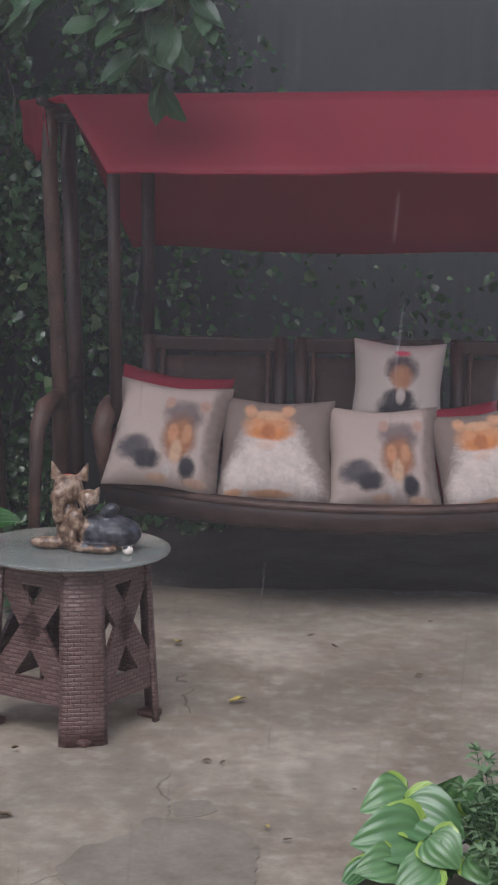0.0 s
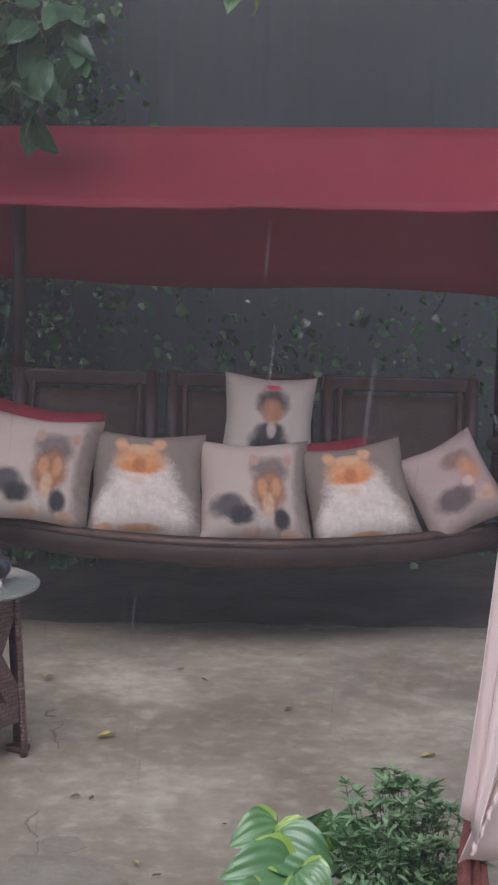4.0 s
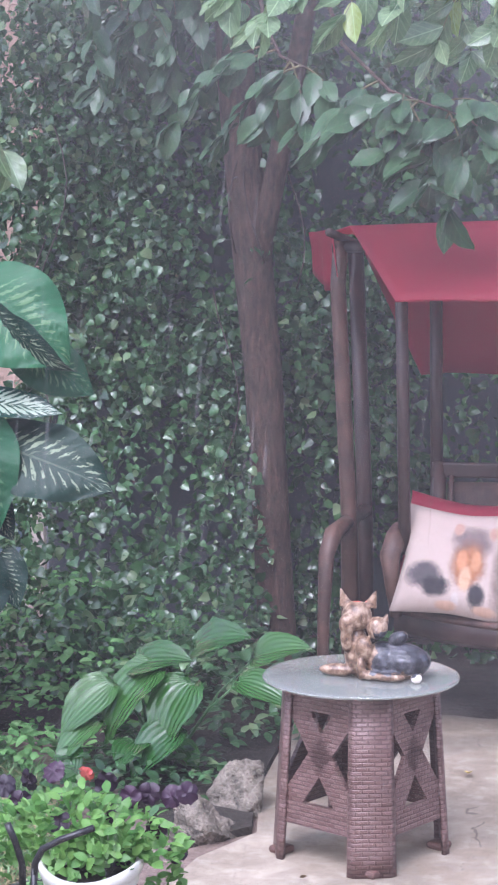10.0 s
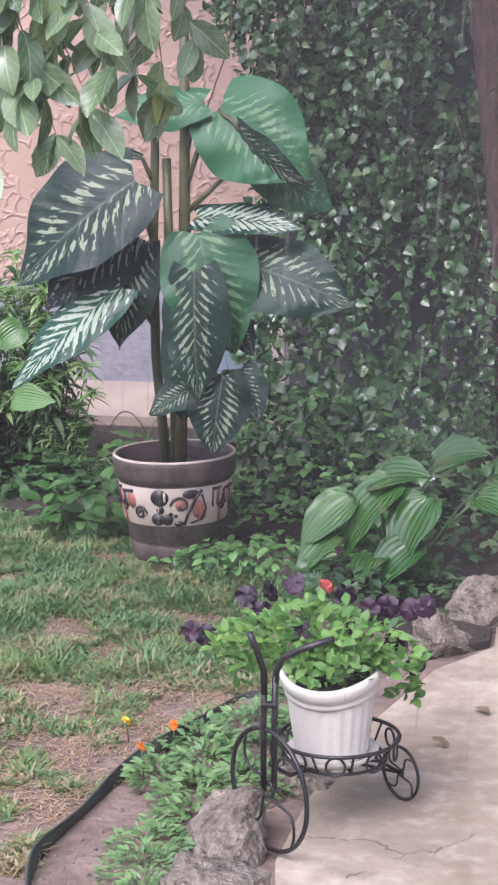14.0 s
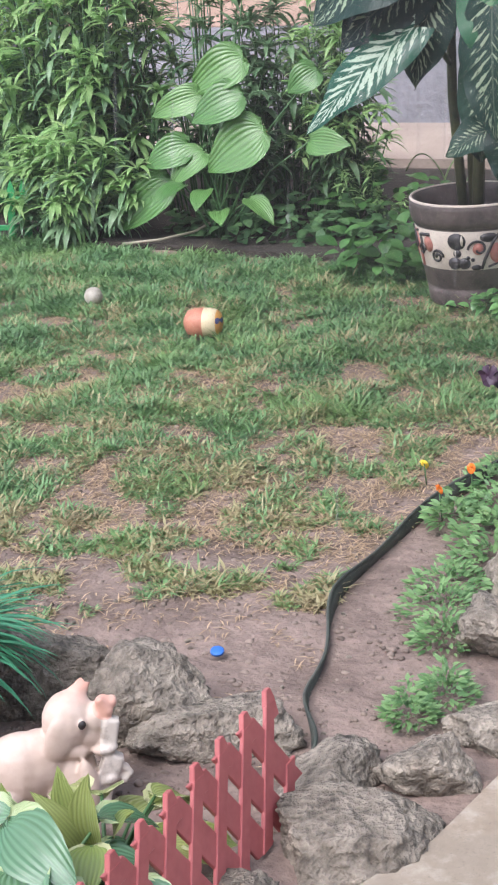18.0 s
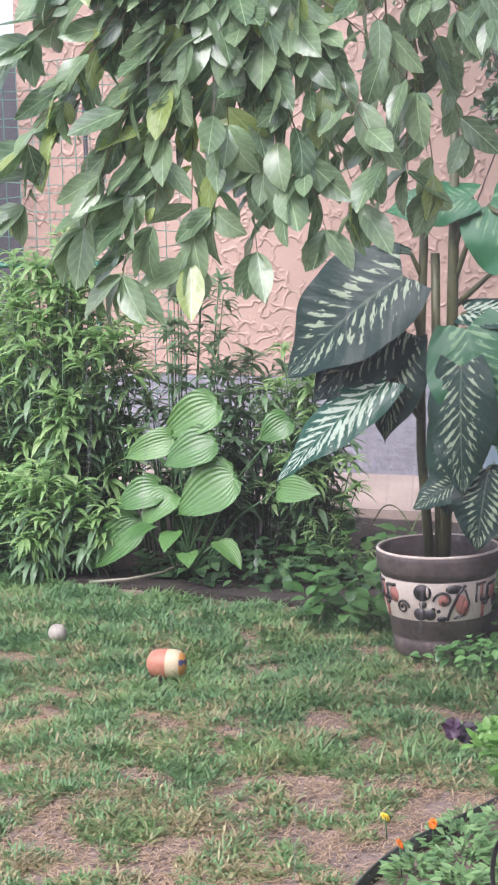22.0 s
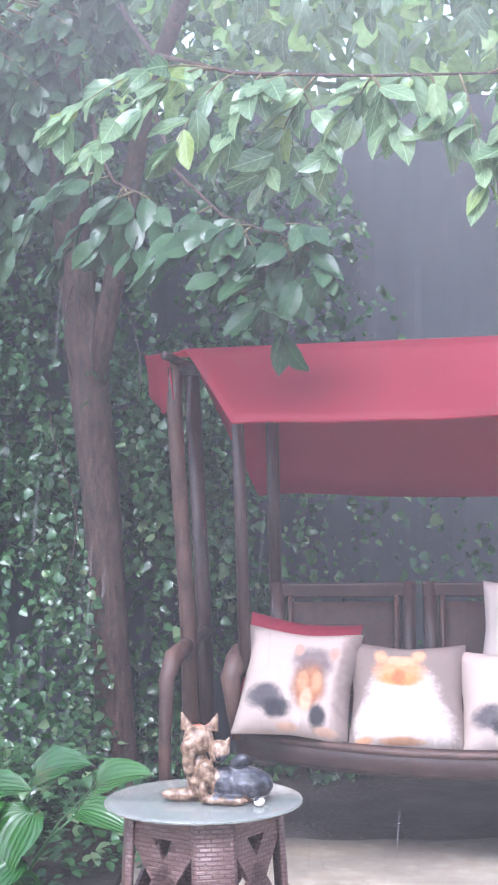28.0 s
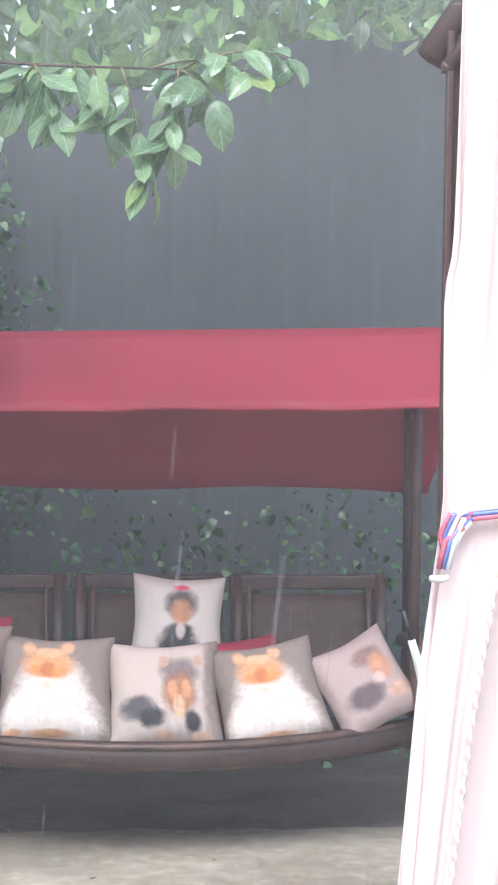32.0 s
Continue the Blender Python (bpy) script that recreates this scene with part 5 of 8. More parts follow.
# ---- lawn edging strip ----
def edging():
    base = [Vector(p) for p in ((-1.28, 2.72, 0), (-1.33, 2.85, 0), (-1.41, 3.02, 0), (-1.46, 3.23, 0), (-1.54, 3.5, 0), (-1.545, 3.8, 0), (-1.5, 4.1, 0), (-1.44, 4.4, 0), (-1.38, 4.58, 0), (-1.27, 4.64, 0))]
    pts = []
    for i in range(len(base) - 1):
        for k in range(6):
            pts.append(base[i].lerp(base[i + 1], k / 6))
    for _ in range(4):
        pts = [pts[0]] + [(pts[i - 1] + pts[i] * 2 + pts[i + 1]) / 4 for i in range(1, len(pts) - 1)] + [pts[-1]]
    rows = [[p + Vector((0.012 * math.sin(i * 0.5) * s, 0, -0.03 + 0.044 * s + 0.008 * math.sin(i * 0.37))) for i, p in enumerate(pts)] for s in (0, 0.5, 1)]
    strip = thing("lawn_edging", "dark green plastic lawn edging strip, slightly buckled", "edging", tuple(pts[0]))
    o = part("strip", sweep_panel(rows, 0.006, "strip"), surface("edging_plastic", (0.02, 0.026, 0.022), (0.07, 0.08, 0.065), 6, 60, 0.6), strip)
    o.matrix_parent_inverse = Matrix.Translation(-pts[0])
    o = part("bead", tube([p + Vector((0.012 * math.sin(i * 0.5), 0, 0.016 + 0.008 * math.sin(i * 0.37))) for i, p in enumerate(pts)], 0.004, 6, "bead"), strip.children[0].data.materials[0], strip)
    o.matrix_parent_inverse = Matrix.Translation(-pts[0])
edging()

# ---- small fences ----
GREEN_PLASTIC = surface("green_plastic", (0.02, 0.2, 0.06), (0.05, 0.34, 0.12), 4, 60, 0.45)
RED_PLASTIC = surface("red_plastic", (0.3, 0.07, 0.07), (0.42, 0.12, 0.115), 5, 60, 0.45, 0.1)

def picket_fence():
    pts = [Vector(p) for p in ((-5.2, 5.75, 0), (-4.68, 6.1, 0), (-4.62, 6.45, 0), (-4.22, 6.6, 0))]
    top = thing("picket_fence", "low bright green plastic picket fence", "fence", tuple(pts[1]))
    inv = Matrix.Translation(-pts[1])
    pick = None
    for a, b in zip(pts, pts[1:]):
        n = int((b - a).length / 0.062)
        ang = math.atan2(b.y - a.y, b.x - a.x)
        for i in range(n):
            p = a.lerp(b, (i + 0.5) / n)
            h = 0.27 + 0.015 * math.sin(i * 2.1)
            if pick is None:
                bm = bmesh.new()
                vs = [bm.verts.new(q) for q in ((-0.016, 0, 0), (0.016, 0, 0), (0.016, 0, 0.22), (0, 0, 0.27), (-0.016, 0, 0.22))]
                f = bm.faces.new(vs)
                got = bmesh.ops.extrude_face_region(bm, geom=[f])
                bmesh.ops.translate(bm, vec=(0, 0.008, 0), verts=[v for v in got["geom"] if isinstance(v, bmesh.types.BMVert)])
                bmesh.ops.recalc_face_normals(bm, faces=bm.faces)
                ob = part("picket", bm, GREEN_PLASTIC, top)
                pick = ob.data
            else:
                ob = part("picket", pick, None, top)
            ob.matrix_parent_inverse = inv
            ob.matrix_basis = Matrix.Translation(p) @ Matrix.Rotation(ang, 4, "Z") @ Matrix.Rotation(radians(random.uniform(-4, 4)), 4, "Y")
        for z in (0.06, 0.18):
            bm = bmesh.new()
            box(bm, (0, 0.004, 0), ((b - a).length, 0.01, 0.024), None, 0.003)
            ob = part("rail", bm, GREEN_PLASTIC, top)
            ob.matrix_parent_inverse = inv
            ob.matrix_basis = Matrix.Translation((a + b) / 2 + Vector((0, 0, z))) @ Matrix.Rotation(ang, 4, "Z")
picket_fence()

def lattice_fence():
    """Red lattice border: two families of slanting slats that meet in chamfered peaks; the panel leans a little."""
    a = Vector((-1.237, 2.574, 0.0))
    top = thing("lattice_fence", "low dusty-red plastic lattice border fence", "fence", tuple(a))
    step, h, n, wide, thick = 0.0921, 0.228, 10, 0.036, 0.008
    lean = Matrix(((0.0, 0.977, -0.212, 0), (-1.0, 0.0, 0.0, 0), (0.0, 0.212, 0.977, 0), (0, 0, 0, 1)))
    def put(name, bm):
        ob = part(name, bm, RED_PLASTIC, top)
        ob.matrix_basis = lean
    def prism(pts, y0, y1):
        bm = bmesh.new()
        f = bm.faces.new([bm.verts.new((x, y0, z)) for x, z in pts])
        got = bmesh.ops.extrude_face_region(bm, geom=[f])
        bmesh.ops.translate(bm, vec=(0, y1 - y0, 0), verts=[v for v in got["geom"] if isinstance(v, bmesh.types.BMVert)])
        bmesh.ops.recalc_face_normals(bm, faces=bm.faces)
        bmesh.ops.bevel(bm, geom=list(bm.edges), offset=0.0015, segments=1, affect="EDGES")
        return bm
    g = wide / 2
    for i in range(n):
        x = i * step
        # the peak, cut off slantwise at its tip
        put("peak", prism([(x - g * 1.0, h - 0.05), (x + g * 1.0, h - 0.05), (x + g * 1.0, h - 0.02), (x + 0.004, h + 0.004), (x - 0.012, h + 0.004), (x - g * 1.0, h - 0.014)], -thick / 2 - 0.001, thick / 2 + 0.001))
    lo, hi = -0.014, (n - 1) * step + 0.014
    for i in range(-2, n + 2):
        for sg in (1, -1):
            # each slat runs a step and a half along while it drops the panel's height
            x0, x1 = i * step, (i + 1.5 * sg) * step
            ends = sorted((f for f in ((lo - x0) / (x1 - x0), (hi - x0) / (x1 - x0))))
            f0, f1 = max(0.0, ends[0]), min(1.0, ends[1])
            if f1 - f0 < 0.12:
                continue
            xs, zs, xe, ze = x0 + (x1 - x0) * f0, h - 0.018 - (h - 0.018) * f0, x0 + (x1 - x0) * f1, (h - 0.018) * (1 - f1)
            w = g if sg > 0 else 1.75 * g
            put("slat", prism([(xs - w, zs), (xs + w, zs), (xe + w, ze), (xe - w, ze)], -thick / 2 + 0.0015 * sg, thick / 2 + 0.0015 * sg))
lattice_fence()

# ---- balls, cap, litter on the ground ----
def toy_ball():
    def paint(nt, b):
        v = coords(nt)
        sep = nt.nodes.new("ShaderNodeSeparateXYZ")
        nt.links.new(v, sep.inputs[0])
        x = sep.outputs["X"]
        n = noise_of(nt, v, 30.0)
        col = ramp(nt, n, [(0.3, (0.36, 0.13, 0.08)), (0.7, (0.48, 0.21, 0.13))])
        col = mix(nt, math_of(nt, "GREATER_THAN", x, 0.0), col, (0.52, 0.43, 0.27))
        col = mix(nt, math_of(nt, "GREATER_THAN", x, 0.045), col, (0.5, 0.24, 0.06))
        blue = math_of(nt, "MULTIPLY", math_of(nt, "GREATER_THAN", noise_of(nt, v, 26.0, 1.0), 0.68), math_of(nt, "GREATER_THAN", x, 0.005))
        col = mix(nt, blue, col, (0.05, 0.06, 0.16))
        nt.links.new(col, b.inputs["Base Color"])
        b.inputs["Roughness"].default_value = 0.55
        bump(nt, b, noise_of(nt, v, 200.0), 0.4, 0.002)
    me = lathe([(0.0, -0.072), (0.02, -0.07), (0.04, -0.058), (0.05, -0.03), (0.05, 0.02), (0.046, 0.04), (0.034, 0.055), (0.012, 0.062), (0.0, 0.062)], 28, "ball")
    me.transform(Matrix.Rotation(radians(90), 4, "Y"))
    ob = part("toy_ball", me, mat("toy_paint", paint))
    ob.matrix_basis = pose(-2.8, 5.36, 0.045, 0, 0, 12)
    tagged(ob, "worn orange and cream dog-chew toy ball on the lawn", "toy")
toy_ball()

def small_ball():
    bm = bmesh.new()
    bmesh.ops.create_uvsphere(bm, u_segments=20, v_segments=14, radius=0.034)
    ob = part("ball", bm, surface("grey_rubber", (0.24, 0.21, 0.17), (0.4, 0.37, 0.31), 20, 120, 0.7, 0.3))
    smooth(ob.data)
    ob.matrix_basis = pose(-3.4, 5.65, 0.035)
    tagged(ob, "small dull grey ball lying in the grass", "ball")
small_ball()

cap = part("bottle_cap", lathe([(0.0, 0.006), (0.012, 0.006), (0.0145, 0.005), (0.015, 0.0), (0.0135, 0.0), (0.012, 0.004), (0.0, 0.004)], 20, "bottle_cap"), surface("blue_plastic", (0.02, 0.1, 0.4), (0.04, 0.17, 0.55), 20, 80, 0.4))
cap.matrix_basis = pose(-1.655, 3.105, 0.006, 14, 8, 0)
tagged(cap, "small blue plastic bottle cap on bare soil", "bottle cap")

stick = part("garden_hose", tube([(-3.75, 6.5, 0.02), (-3.6, 6.56, 0.03), (-3.5, 6.68, 0.04), (-3.4, 6.85, 0.1), (-3.33, 6.95, 0.13)], 0.006, 8, "garden_hose"), surface("hose", (0.2, 0.18, 0.13), (0.32, 0.3, 0.22), 9, 60, 0.6))
tagged(stick, "faded pale length of hose in the bed", "hose")

def litter():
    rng = random.Random(4)
    straw = surface("dead_leaf", (0.09, 0.06, 0.035), (0.2, 0.14, 0.08), 30, 120, 0.8)
    yel = surface("yellow_leaf", (0.5, 0.4, 0.1), (0.62, 0.52, 0.16), 30, 120, 0.7)
    for x, y, big, m in [(-0.215, 5.83, 0.05, yel), (-0.046, 5.19, 0.065, yel), (0.055, 4.22, 0.03, yel), (-0.084, 4.68, 0.03, straw), (-0.06, 4.65, 0.025, straw), (0.206, 5.93, 0.03, straw), (0.28, 4.48, 0.02, straw), (0.627, 6.13, 0.025, straw), (0.095, 4.13, 0.025, straw),
                         (0.877, 5.05, 0.055, yel), (-0.72, 4.55, 0.06, straw), (-0.78, 4.3, 0.05, straw), (-0.62, 4.75, 0.04, straw), (0.3, 5.8, 0.03, straw), (0.55, 5.5, 0.03, straw), (-0.66, 5.55, 0.05, straw), (-0.55, 5.85, 0.045, straw), (-0.6, 4.25, 0.05, straw)]:
        me = leaves("fallen_leaf", [(0, 0, 0.008)], [(1, 0, 0.1)], [(0, 0.1, 1)], big, big * 0.5, rng.uniform(-0.8, 0.8), 0.5, OVAL, 3, 0.2, rng.randint(0, 99))
        ob = part("fallen_leaf", me, m)
        ob.matrix_basis = pose(x, y, 0.005, 0, 0, rng.uniform(0, 360))
        tagged(ob, "small curled fallen leaf on the wet concrete", "leaf", group="fallen leaves on the patio")
litter()

# ---- beside the house ----
TIMBER_GREY = surface("weathered_paint", (0.2, 0.2, 0.195), (0.36, 0.355, 0.34), 5, 60, 0.7, 0.4)
door = part("door_1", bevel_box((-6.12, 9.6, 1.2), (0.86, 0.08, 2.4), 0.01), surface("dark_door", (0.05, 0.05, 0.055), (0.09, 0.09, 0.1), 3, 50, 0.5))
tagged(door, "dark grey door set back in the house wall", "door", kind="structure")
part("door_frame", bevel_box((-6.645, 9.5, 1.2), (0.18, 0.3, 2.4), 0.01), surface("brown_reveal", (0.12, 0.08, 0.07), (0.2, 0.14, 0.12), 4, 40, 0.8), door, "brown side of the doorway")
wall_post = thing("post", "weathered pale grey post of two boards beside the doorway", "post", (-6.0, 8.9, 0.02))
part("board", bevel_box((-0.055, 0.0, 1.35), (0.135, 0.09, 2.7), 0.012), TIMBER_GREY, wall_post)
part("board", bevel_box((0.068, 0.02, 1.35), (0.095, 0.06, 2.7), 0.01), TIMBER_GREY, wall_post)
drum = thing("water_barrel", "blue-grey metal barrel by the house", "barrel", (-2.62, 8.8, 0.03))
part("body", lathe([(0, 0), (0.14, 0), (0.145, 0.02), (0.15, 0.15), (0.155, 0.16), (0.15, 0.17), (0.15, 0.33), (0.155, 0.34), (0.15, 0.35), (0.147, 0.5), (0.15, 0.52), (0.135, 0.515), (0, 0.51)], 32, "body"), surface("barrel_paint", (0.1, 0.15, 0.18), (0.2, 0.27, 0.31), 6, 40, 0.6), drum)
board = part("board", bevel_box((-2.41, 8.62, 0.25), (0.08, 0.04, 0.52), 0.006), surface("pale_board", (0.36, 0.31, 0.26), (0.52, 0.46, 0.4), 8, 60, 0.8))
tagged(board, "pale upright wooden board by the ivy", "board")

def trellis():
    top = thing("trellis", "green metal trellis frame hung with netting", "trellis", (-4.36 * 1.12, 6.43 * 1.12, -0.198))
    top.scale = (1.12, 1.12, 1.12)
    m = surface("green_metal", (0.01, 0.1, 0.07), (0.02, 0.17, 0.12), 8, 60, 0.4)
    a, b = Vector((0, 0, 0)), Vector((0.56, 0.33, 0))
    for p in (a, b):
        part("post", tube([p, p + Vector((0, 0, 1.33))], 0.012, 8, "post"), m, top)
    part("top_bar", tube([a + Vector((0, 0, 1.33)), b + Vector((0, 0, 1.31))], 0.012, 8, "top_bar"), m, top)
    part("pole", tube([b + Vector((-0.03, -0.02, 0)), b + Vector((-0.03, 0, 2.1))], 0.01, 8, "pole"), IRON, top)
    # square netting, strung from the frame up to the eaves
    verts, faces = [], []
    def strand(p, q, r=0.0022):
        d = (q - p).normalized()
        s = d.orthogonal().normalized() * r
        t = d.cross(s).normalized() * r
        o = len(verts)
        for e in (p, q):
            verts.extend([e + s, e - s * 0.5 + t * 0.87, e - s * 0.5 - t * 0.87])
        faces.extend([(o, o + 1, o + 4, o + 3), (o + 1, o + 2, o + 5, o + 4), (o + 2, o, o + 3, o + 5)])
    e = Vector((0.86, 0.5, 0))
    sag = lambda s, z: Vector((0, -0.03 * math.sin(s * 3), 0.012 * math.sin(s * 9 + z * 3)))
    N, M = 17, 32
    for i in range(N + 1):
        for j in range(M):
            s = i / N
            strand(e * s + sag(s, j) + Vector((0, 0.02, 0.4 + 1.75 * j / M)), e * s + sag(s, j + 1) + Vector((0, 0.02, 0.4 + 1.75 * (j + 1) / M)))
    for j in range(M + 1):
        for i in range(N):
            s0, s1 = i / N, (i + 1) / N
            strand(e * s0 + sag(s0, j) + Vector((0, 0.02, 0.4 + 1.75 * j / M)), e * s1 + sag(s1, j) + Vector((0, 0.02, 0.4 + 1.75 * j / M)))
    net = part("netting", from_arrays("netting", verts, faces), surface("net_cord", (0.1, 0.26, 0.2), (0.2, 0.4, 0.32), 8, 60, 0.6), top)
    tagged(net, kind="stuff")
trellis()

# ---- the gazebo at the camera's side ----
GAZEBO = surface("gazebo_metal", (0.075, 0.045, 0.04), (0.11, 0.07, 0.062), 6, 70, 0.45, 0.1, 0.002)
def gazebo():
    top = thing("gazebo", "brown metal gazebo frame with corner brace", "gazebo", (0.83, 3.68, 0))
    inv = Matrix.Translation((-0.808, -3.68, 0))
    def put(name, data):
        ob = part(name, data, GAZEBO, top)
        ob.matrix_parent_inverse = inv
    put("post", bevel_box((0.835, 3.68, 1.2), (0.055, 0.055, 2.4), 0.005))
    put("post", bevel_box((0.801, 3.64, 1.2), (0.014, 0.02, 2.28), 0.003))
    put("brace", tube([(0.795, 3.64, 2.27), (0.84, 3.64, 2.33), (0.98, 3.64, 2.5)], 0.014, 8, "brace"))
    put("brace_end", tube([(0.785, 3.64, 2.268), (0.806, 3.64, 2.268)], 0.013, 10, "brace_end"))
    put("eave_beam", tube([(0.77, 3.68, 2.29), (0.98, 3.68, 2.6)], 0.034, 8, "eave_beam"))
    put("roof_beam", bevel_box((1.9, 3.66, 2.62), (2.2, 0.06, 0.08), 0.006))
gazebo()

def fabric(nt, b):
    v = coords(nt)
    nt.links.new(mix(nt, math_of(nt, "MULTIPLY", noise_of(nt, v, 3.0), 0.5), (0.86, 0.72, 0.69), (0.9, 0.78, 0.75)), b.inputs["Base Color"])
    b.inputs["Roughness"].default_value = 0.6
    b.inputs["Sheen Weight"].default_value = 0.3
    bump(nt, b, noise_of(nt, v, 300.0), 0.1, 0.001)
    tr = nt.nodes.new("ShaderNodeBsdfTranslucent")
    tr.inputs["Color"].default_value = (0.9, 0.75, 0.72, 1)
    ms = nt.nodes.new("ShaderNodeMixShader")
    ms.inputs[0].default_value = 0.3
    nt.links.new(b.outputs[0], ms.inputs[1])
    nt.links.new(tr.outputs[0], ms.inputs[2])
    nt.links.new(ms.outputs[0], nt.nodes["Material Output"].inputs["Surface"])
CURTAIN = mat("pink_fabric", fabric)

SEAM_Z = (0.28, 0.33, 0.43, 0.52, 0.66, 0.94, 1.1, 1.27, 1.4, 2.5)
SEAM_X = (0.715, 0.735, 0.772, 0.802, 0.83, 0.862, 0.885, 0.912, 0.93, 0.95)
def curtain():
    top = thing("curtain", "pale pink gazebo curtain gathered with a striped ribbon", "curtain", (0.9, 3.55, 2.4))
    inv = Matrix.Translation((-0.9, -3.55, -2.4))
    def edge(z):  # left edge: bunched at the tie, flaring below
        return float(np.interp(z, (0.25, 0.38, 0.65, 0.87, 1.06, 1.23, 1.4, 1.44, 1.82, 1.9, 2.5), (0.69, 0.7, 0.728, 0.747, 0.762, 0.781, 0.803, 0.803, 0.8, 0.815, 0.826)))
    def seam(z):  # the twisted selvedge that runs down the fall
        return float(np.interp(z, SEAM_Z, SEAM_X))
    def hang(name, left, right, hem, depth, folds, back, material):
        """One fall of cloth between two edges, with soft vertical folds."""
        rows = []
        for v in np.linspace(0, 1, 46):
            row = []
            for s in np.linspace(0, 1, 40):
                z = 2.5 + (hem(s) - 2.5) * v
                k = max(0.15, min(1.0, abs(z - 1.38) / 0.45))
                x = left(z) + (right(z) - left(z)) * s
                y = 3.54 + back * s + depth * k * (math.sin(s * folds + 0.5 * math.sin(z * 1.3)) + 0.35 * math.sin(s * folds * 2.3 + z * 1.1)) + 0.004 * math.sin(z * 8 + s * 6)
                row.append((x, y, z))
            rows.append(row)
        ob = part(name, sweep_panel(rows, 0.002, name), material, top)
        ob.matrix_parent_inverse = inv
    hang("fold", edge, lambda z: edge(z) + 0.022 + 0.012 * max(0, 1.3 - z), lambda s: 0.375 - 0.02 * s, 0.006, 3.2, 0.012, CURTAIN)
    hang("drape", lambda z: edge(z) + 0.016 + 0.012 * max(0, 1.3 - z), seam, lambda s: 0.35 - 0.04 * s, 0.016, 9.0, -0.01, CURTAIN)
    hang("inner_fall", lambda z: seam(z) - 0.012, lambda z: seam(z) + 0.3, lambda s: 0.275 - 0.06 * s, 0.02, 11.0, 0.22, CURTAIN)
    pts = [(seam(z) + 0.0025 * math.sin(z * 190), 3.522 + 0.004 * math.cos(z * 190), z) for z in np.linspace(1.33, 0.3, 240)]
    ob = part("selvedge", tube(pts, 0.005, 6, "selvedge"), CURTAIN, top)
    ob.matrix_parent_inverse = inv
    stripes = [surface("ribbon_white", (0.7, 0.7, 0.7), (0.8, 0.8, 0.8), 9, 90, 0.4), surface("ribbon_blue", (0.12, 0.16, 0.42), (0.18, 0.24, 0.52), 9, 90, 0.4), surface("ribbon_red", (0.45, 0.1, 0.15), (0.58, 0.16, 0.22), 9, 90, 0.4)]
    for k, m in enumerate(stripes):
        dz = 0.009 * (1 - k)
        paths = {"ribbon": [(1.05, 3.49, 1.4 + dz), (0.93, 3.5, 1.395 + dz), (0.85, 3.505, 1.385 + dz), (0.815, 3.515, 1.37 + dz)],
                 "loop": [(0.845, 3.5, 1.385 + dz), (0.815 + dz, 3.495, 1.385), (0.797 + dz, 3.495, 1.345), (0.803 + dz, 3.497, 1.31), (0.825 + dz, 3.498, 1.355), (0.85, 3.5, 1.38 - dz)],
                 "tail": [(0.835, 3.495, 1.37 + dz), (0.808 + dz, 3.492, 1.335), (0.795 + dz, 3.492, 1.28)]}
        for nm, p in paths.items():
            ob = part(nm, tube(p, 0.0058, 6, nm, squash=1.0), m, top)
            ob.matrix_parent_inverse = inv
    ob = part("toggle", tube([(0.768, 3.49, 1.262), (0.79, 3.49, 1.26), (0.805, 3.49, 1.264)], [0.006, 0.008, 0.006], 8, "toggle"), WHITE_PLASTIC, top)
    ob.matrix_parent_inverse = inv
curtain()

def bundle():
    """Dark red cloth hanging in folds under the hem."""
    top = thing("cloth_bundle", "dark red-brown cloth bundle in folds under the curtain", "cloth", (0.745, 3.62, 0.004))
    for dx, dy, w, h in ((-0.012, 0.0, 0.02, 0.36), (0.014, 0.012, 0.022, 0.3), (0.036, 0.0, 0.016, 0.24)):
        part("fold", tube([(dx * 1.3, dy, 0), (dx * 1.2 + 0.006, dy, h * 0.3), (dx - 0.004, dy, h * 0.7), (dx * 0.7, dy, h)], [w, w * 0.85, w * 0.8, w * 0.45], 9, "fold", squash=0.75), BUNDLE, top)
BUNDLE = surface("red_brown_cloth", (0.1, 0.025, 0.022), (0.27, 0.09, 0.075), 18, 90, 0.8, 0.5, 0.006)
bundle()

hook = thing("folding_handle", "pale metal rod with a dark ribbed grip beside the curtain", "rod", (1.15, 5.5, 0.85))
part("grip", tube([(-0.02, 0, 0.09), (0.0, 0, 0.03), (0.01, 0, 0.0)], 0.008, 8, "grip"), IRON, hook)
part("rod", tube([(0.008, 0, 0.0), (0.03, 0, -0.07), (0.06, 0, -0.2), (0.1, 0, -0.85)], [0.012, 0.014, 0.012, 0.01], 8, "rod"), WHITE_PLASTIC, hook)

rail_post = thing("railing_post", "dark brown square metal railing post, open at the top", "post", (-1.225, 1.47, 0))
bm = bmesh.new()
for dx, dy, sx, sy in ((0.022, 0, 0.004, 0.048), (-0.022, 0, 0.004, 0.048), (0, 0.022, 0.04, 0.004), (0, -0.022, 0.04, 0.004)):
    box(bm, (dx, dy, 0.44), (sx, sy, 0.88), None, 0.001)
o = part("tube", bm, GAZEBO, rail_post)
o.rotation_euler = (0, radians(0.5), radians(20))


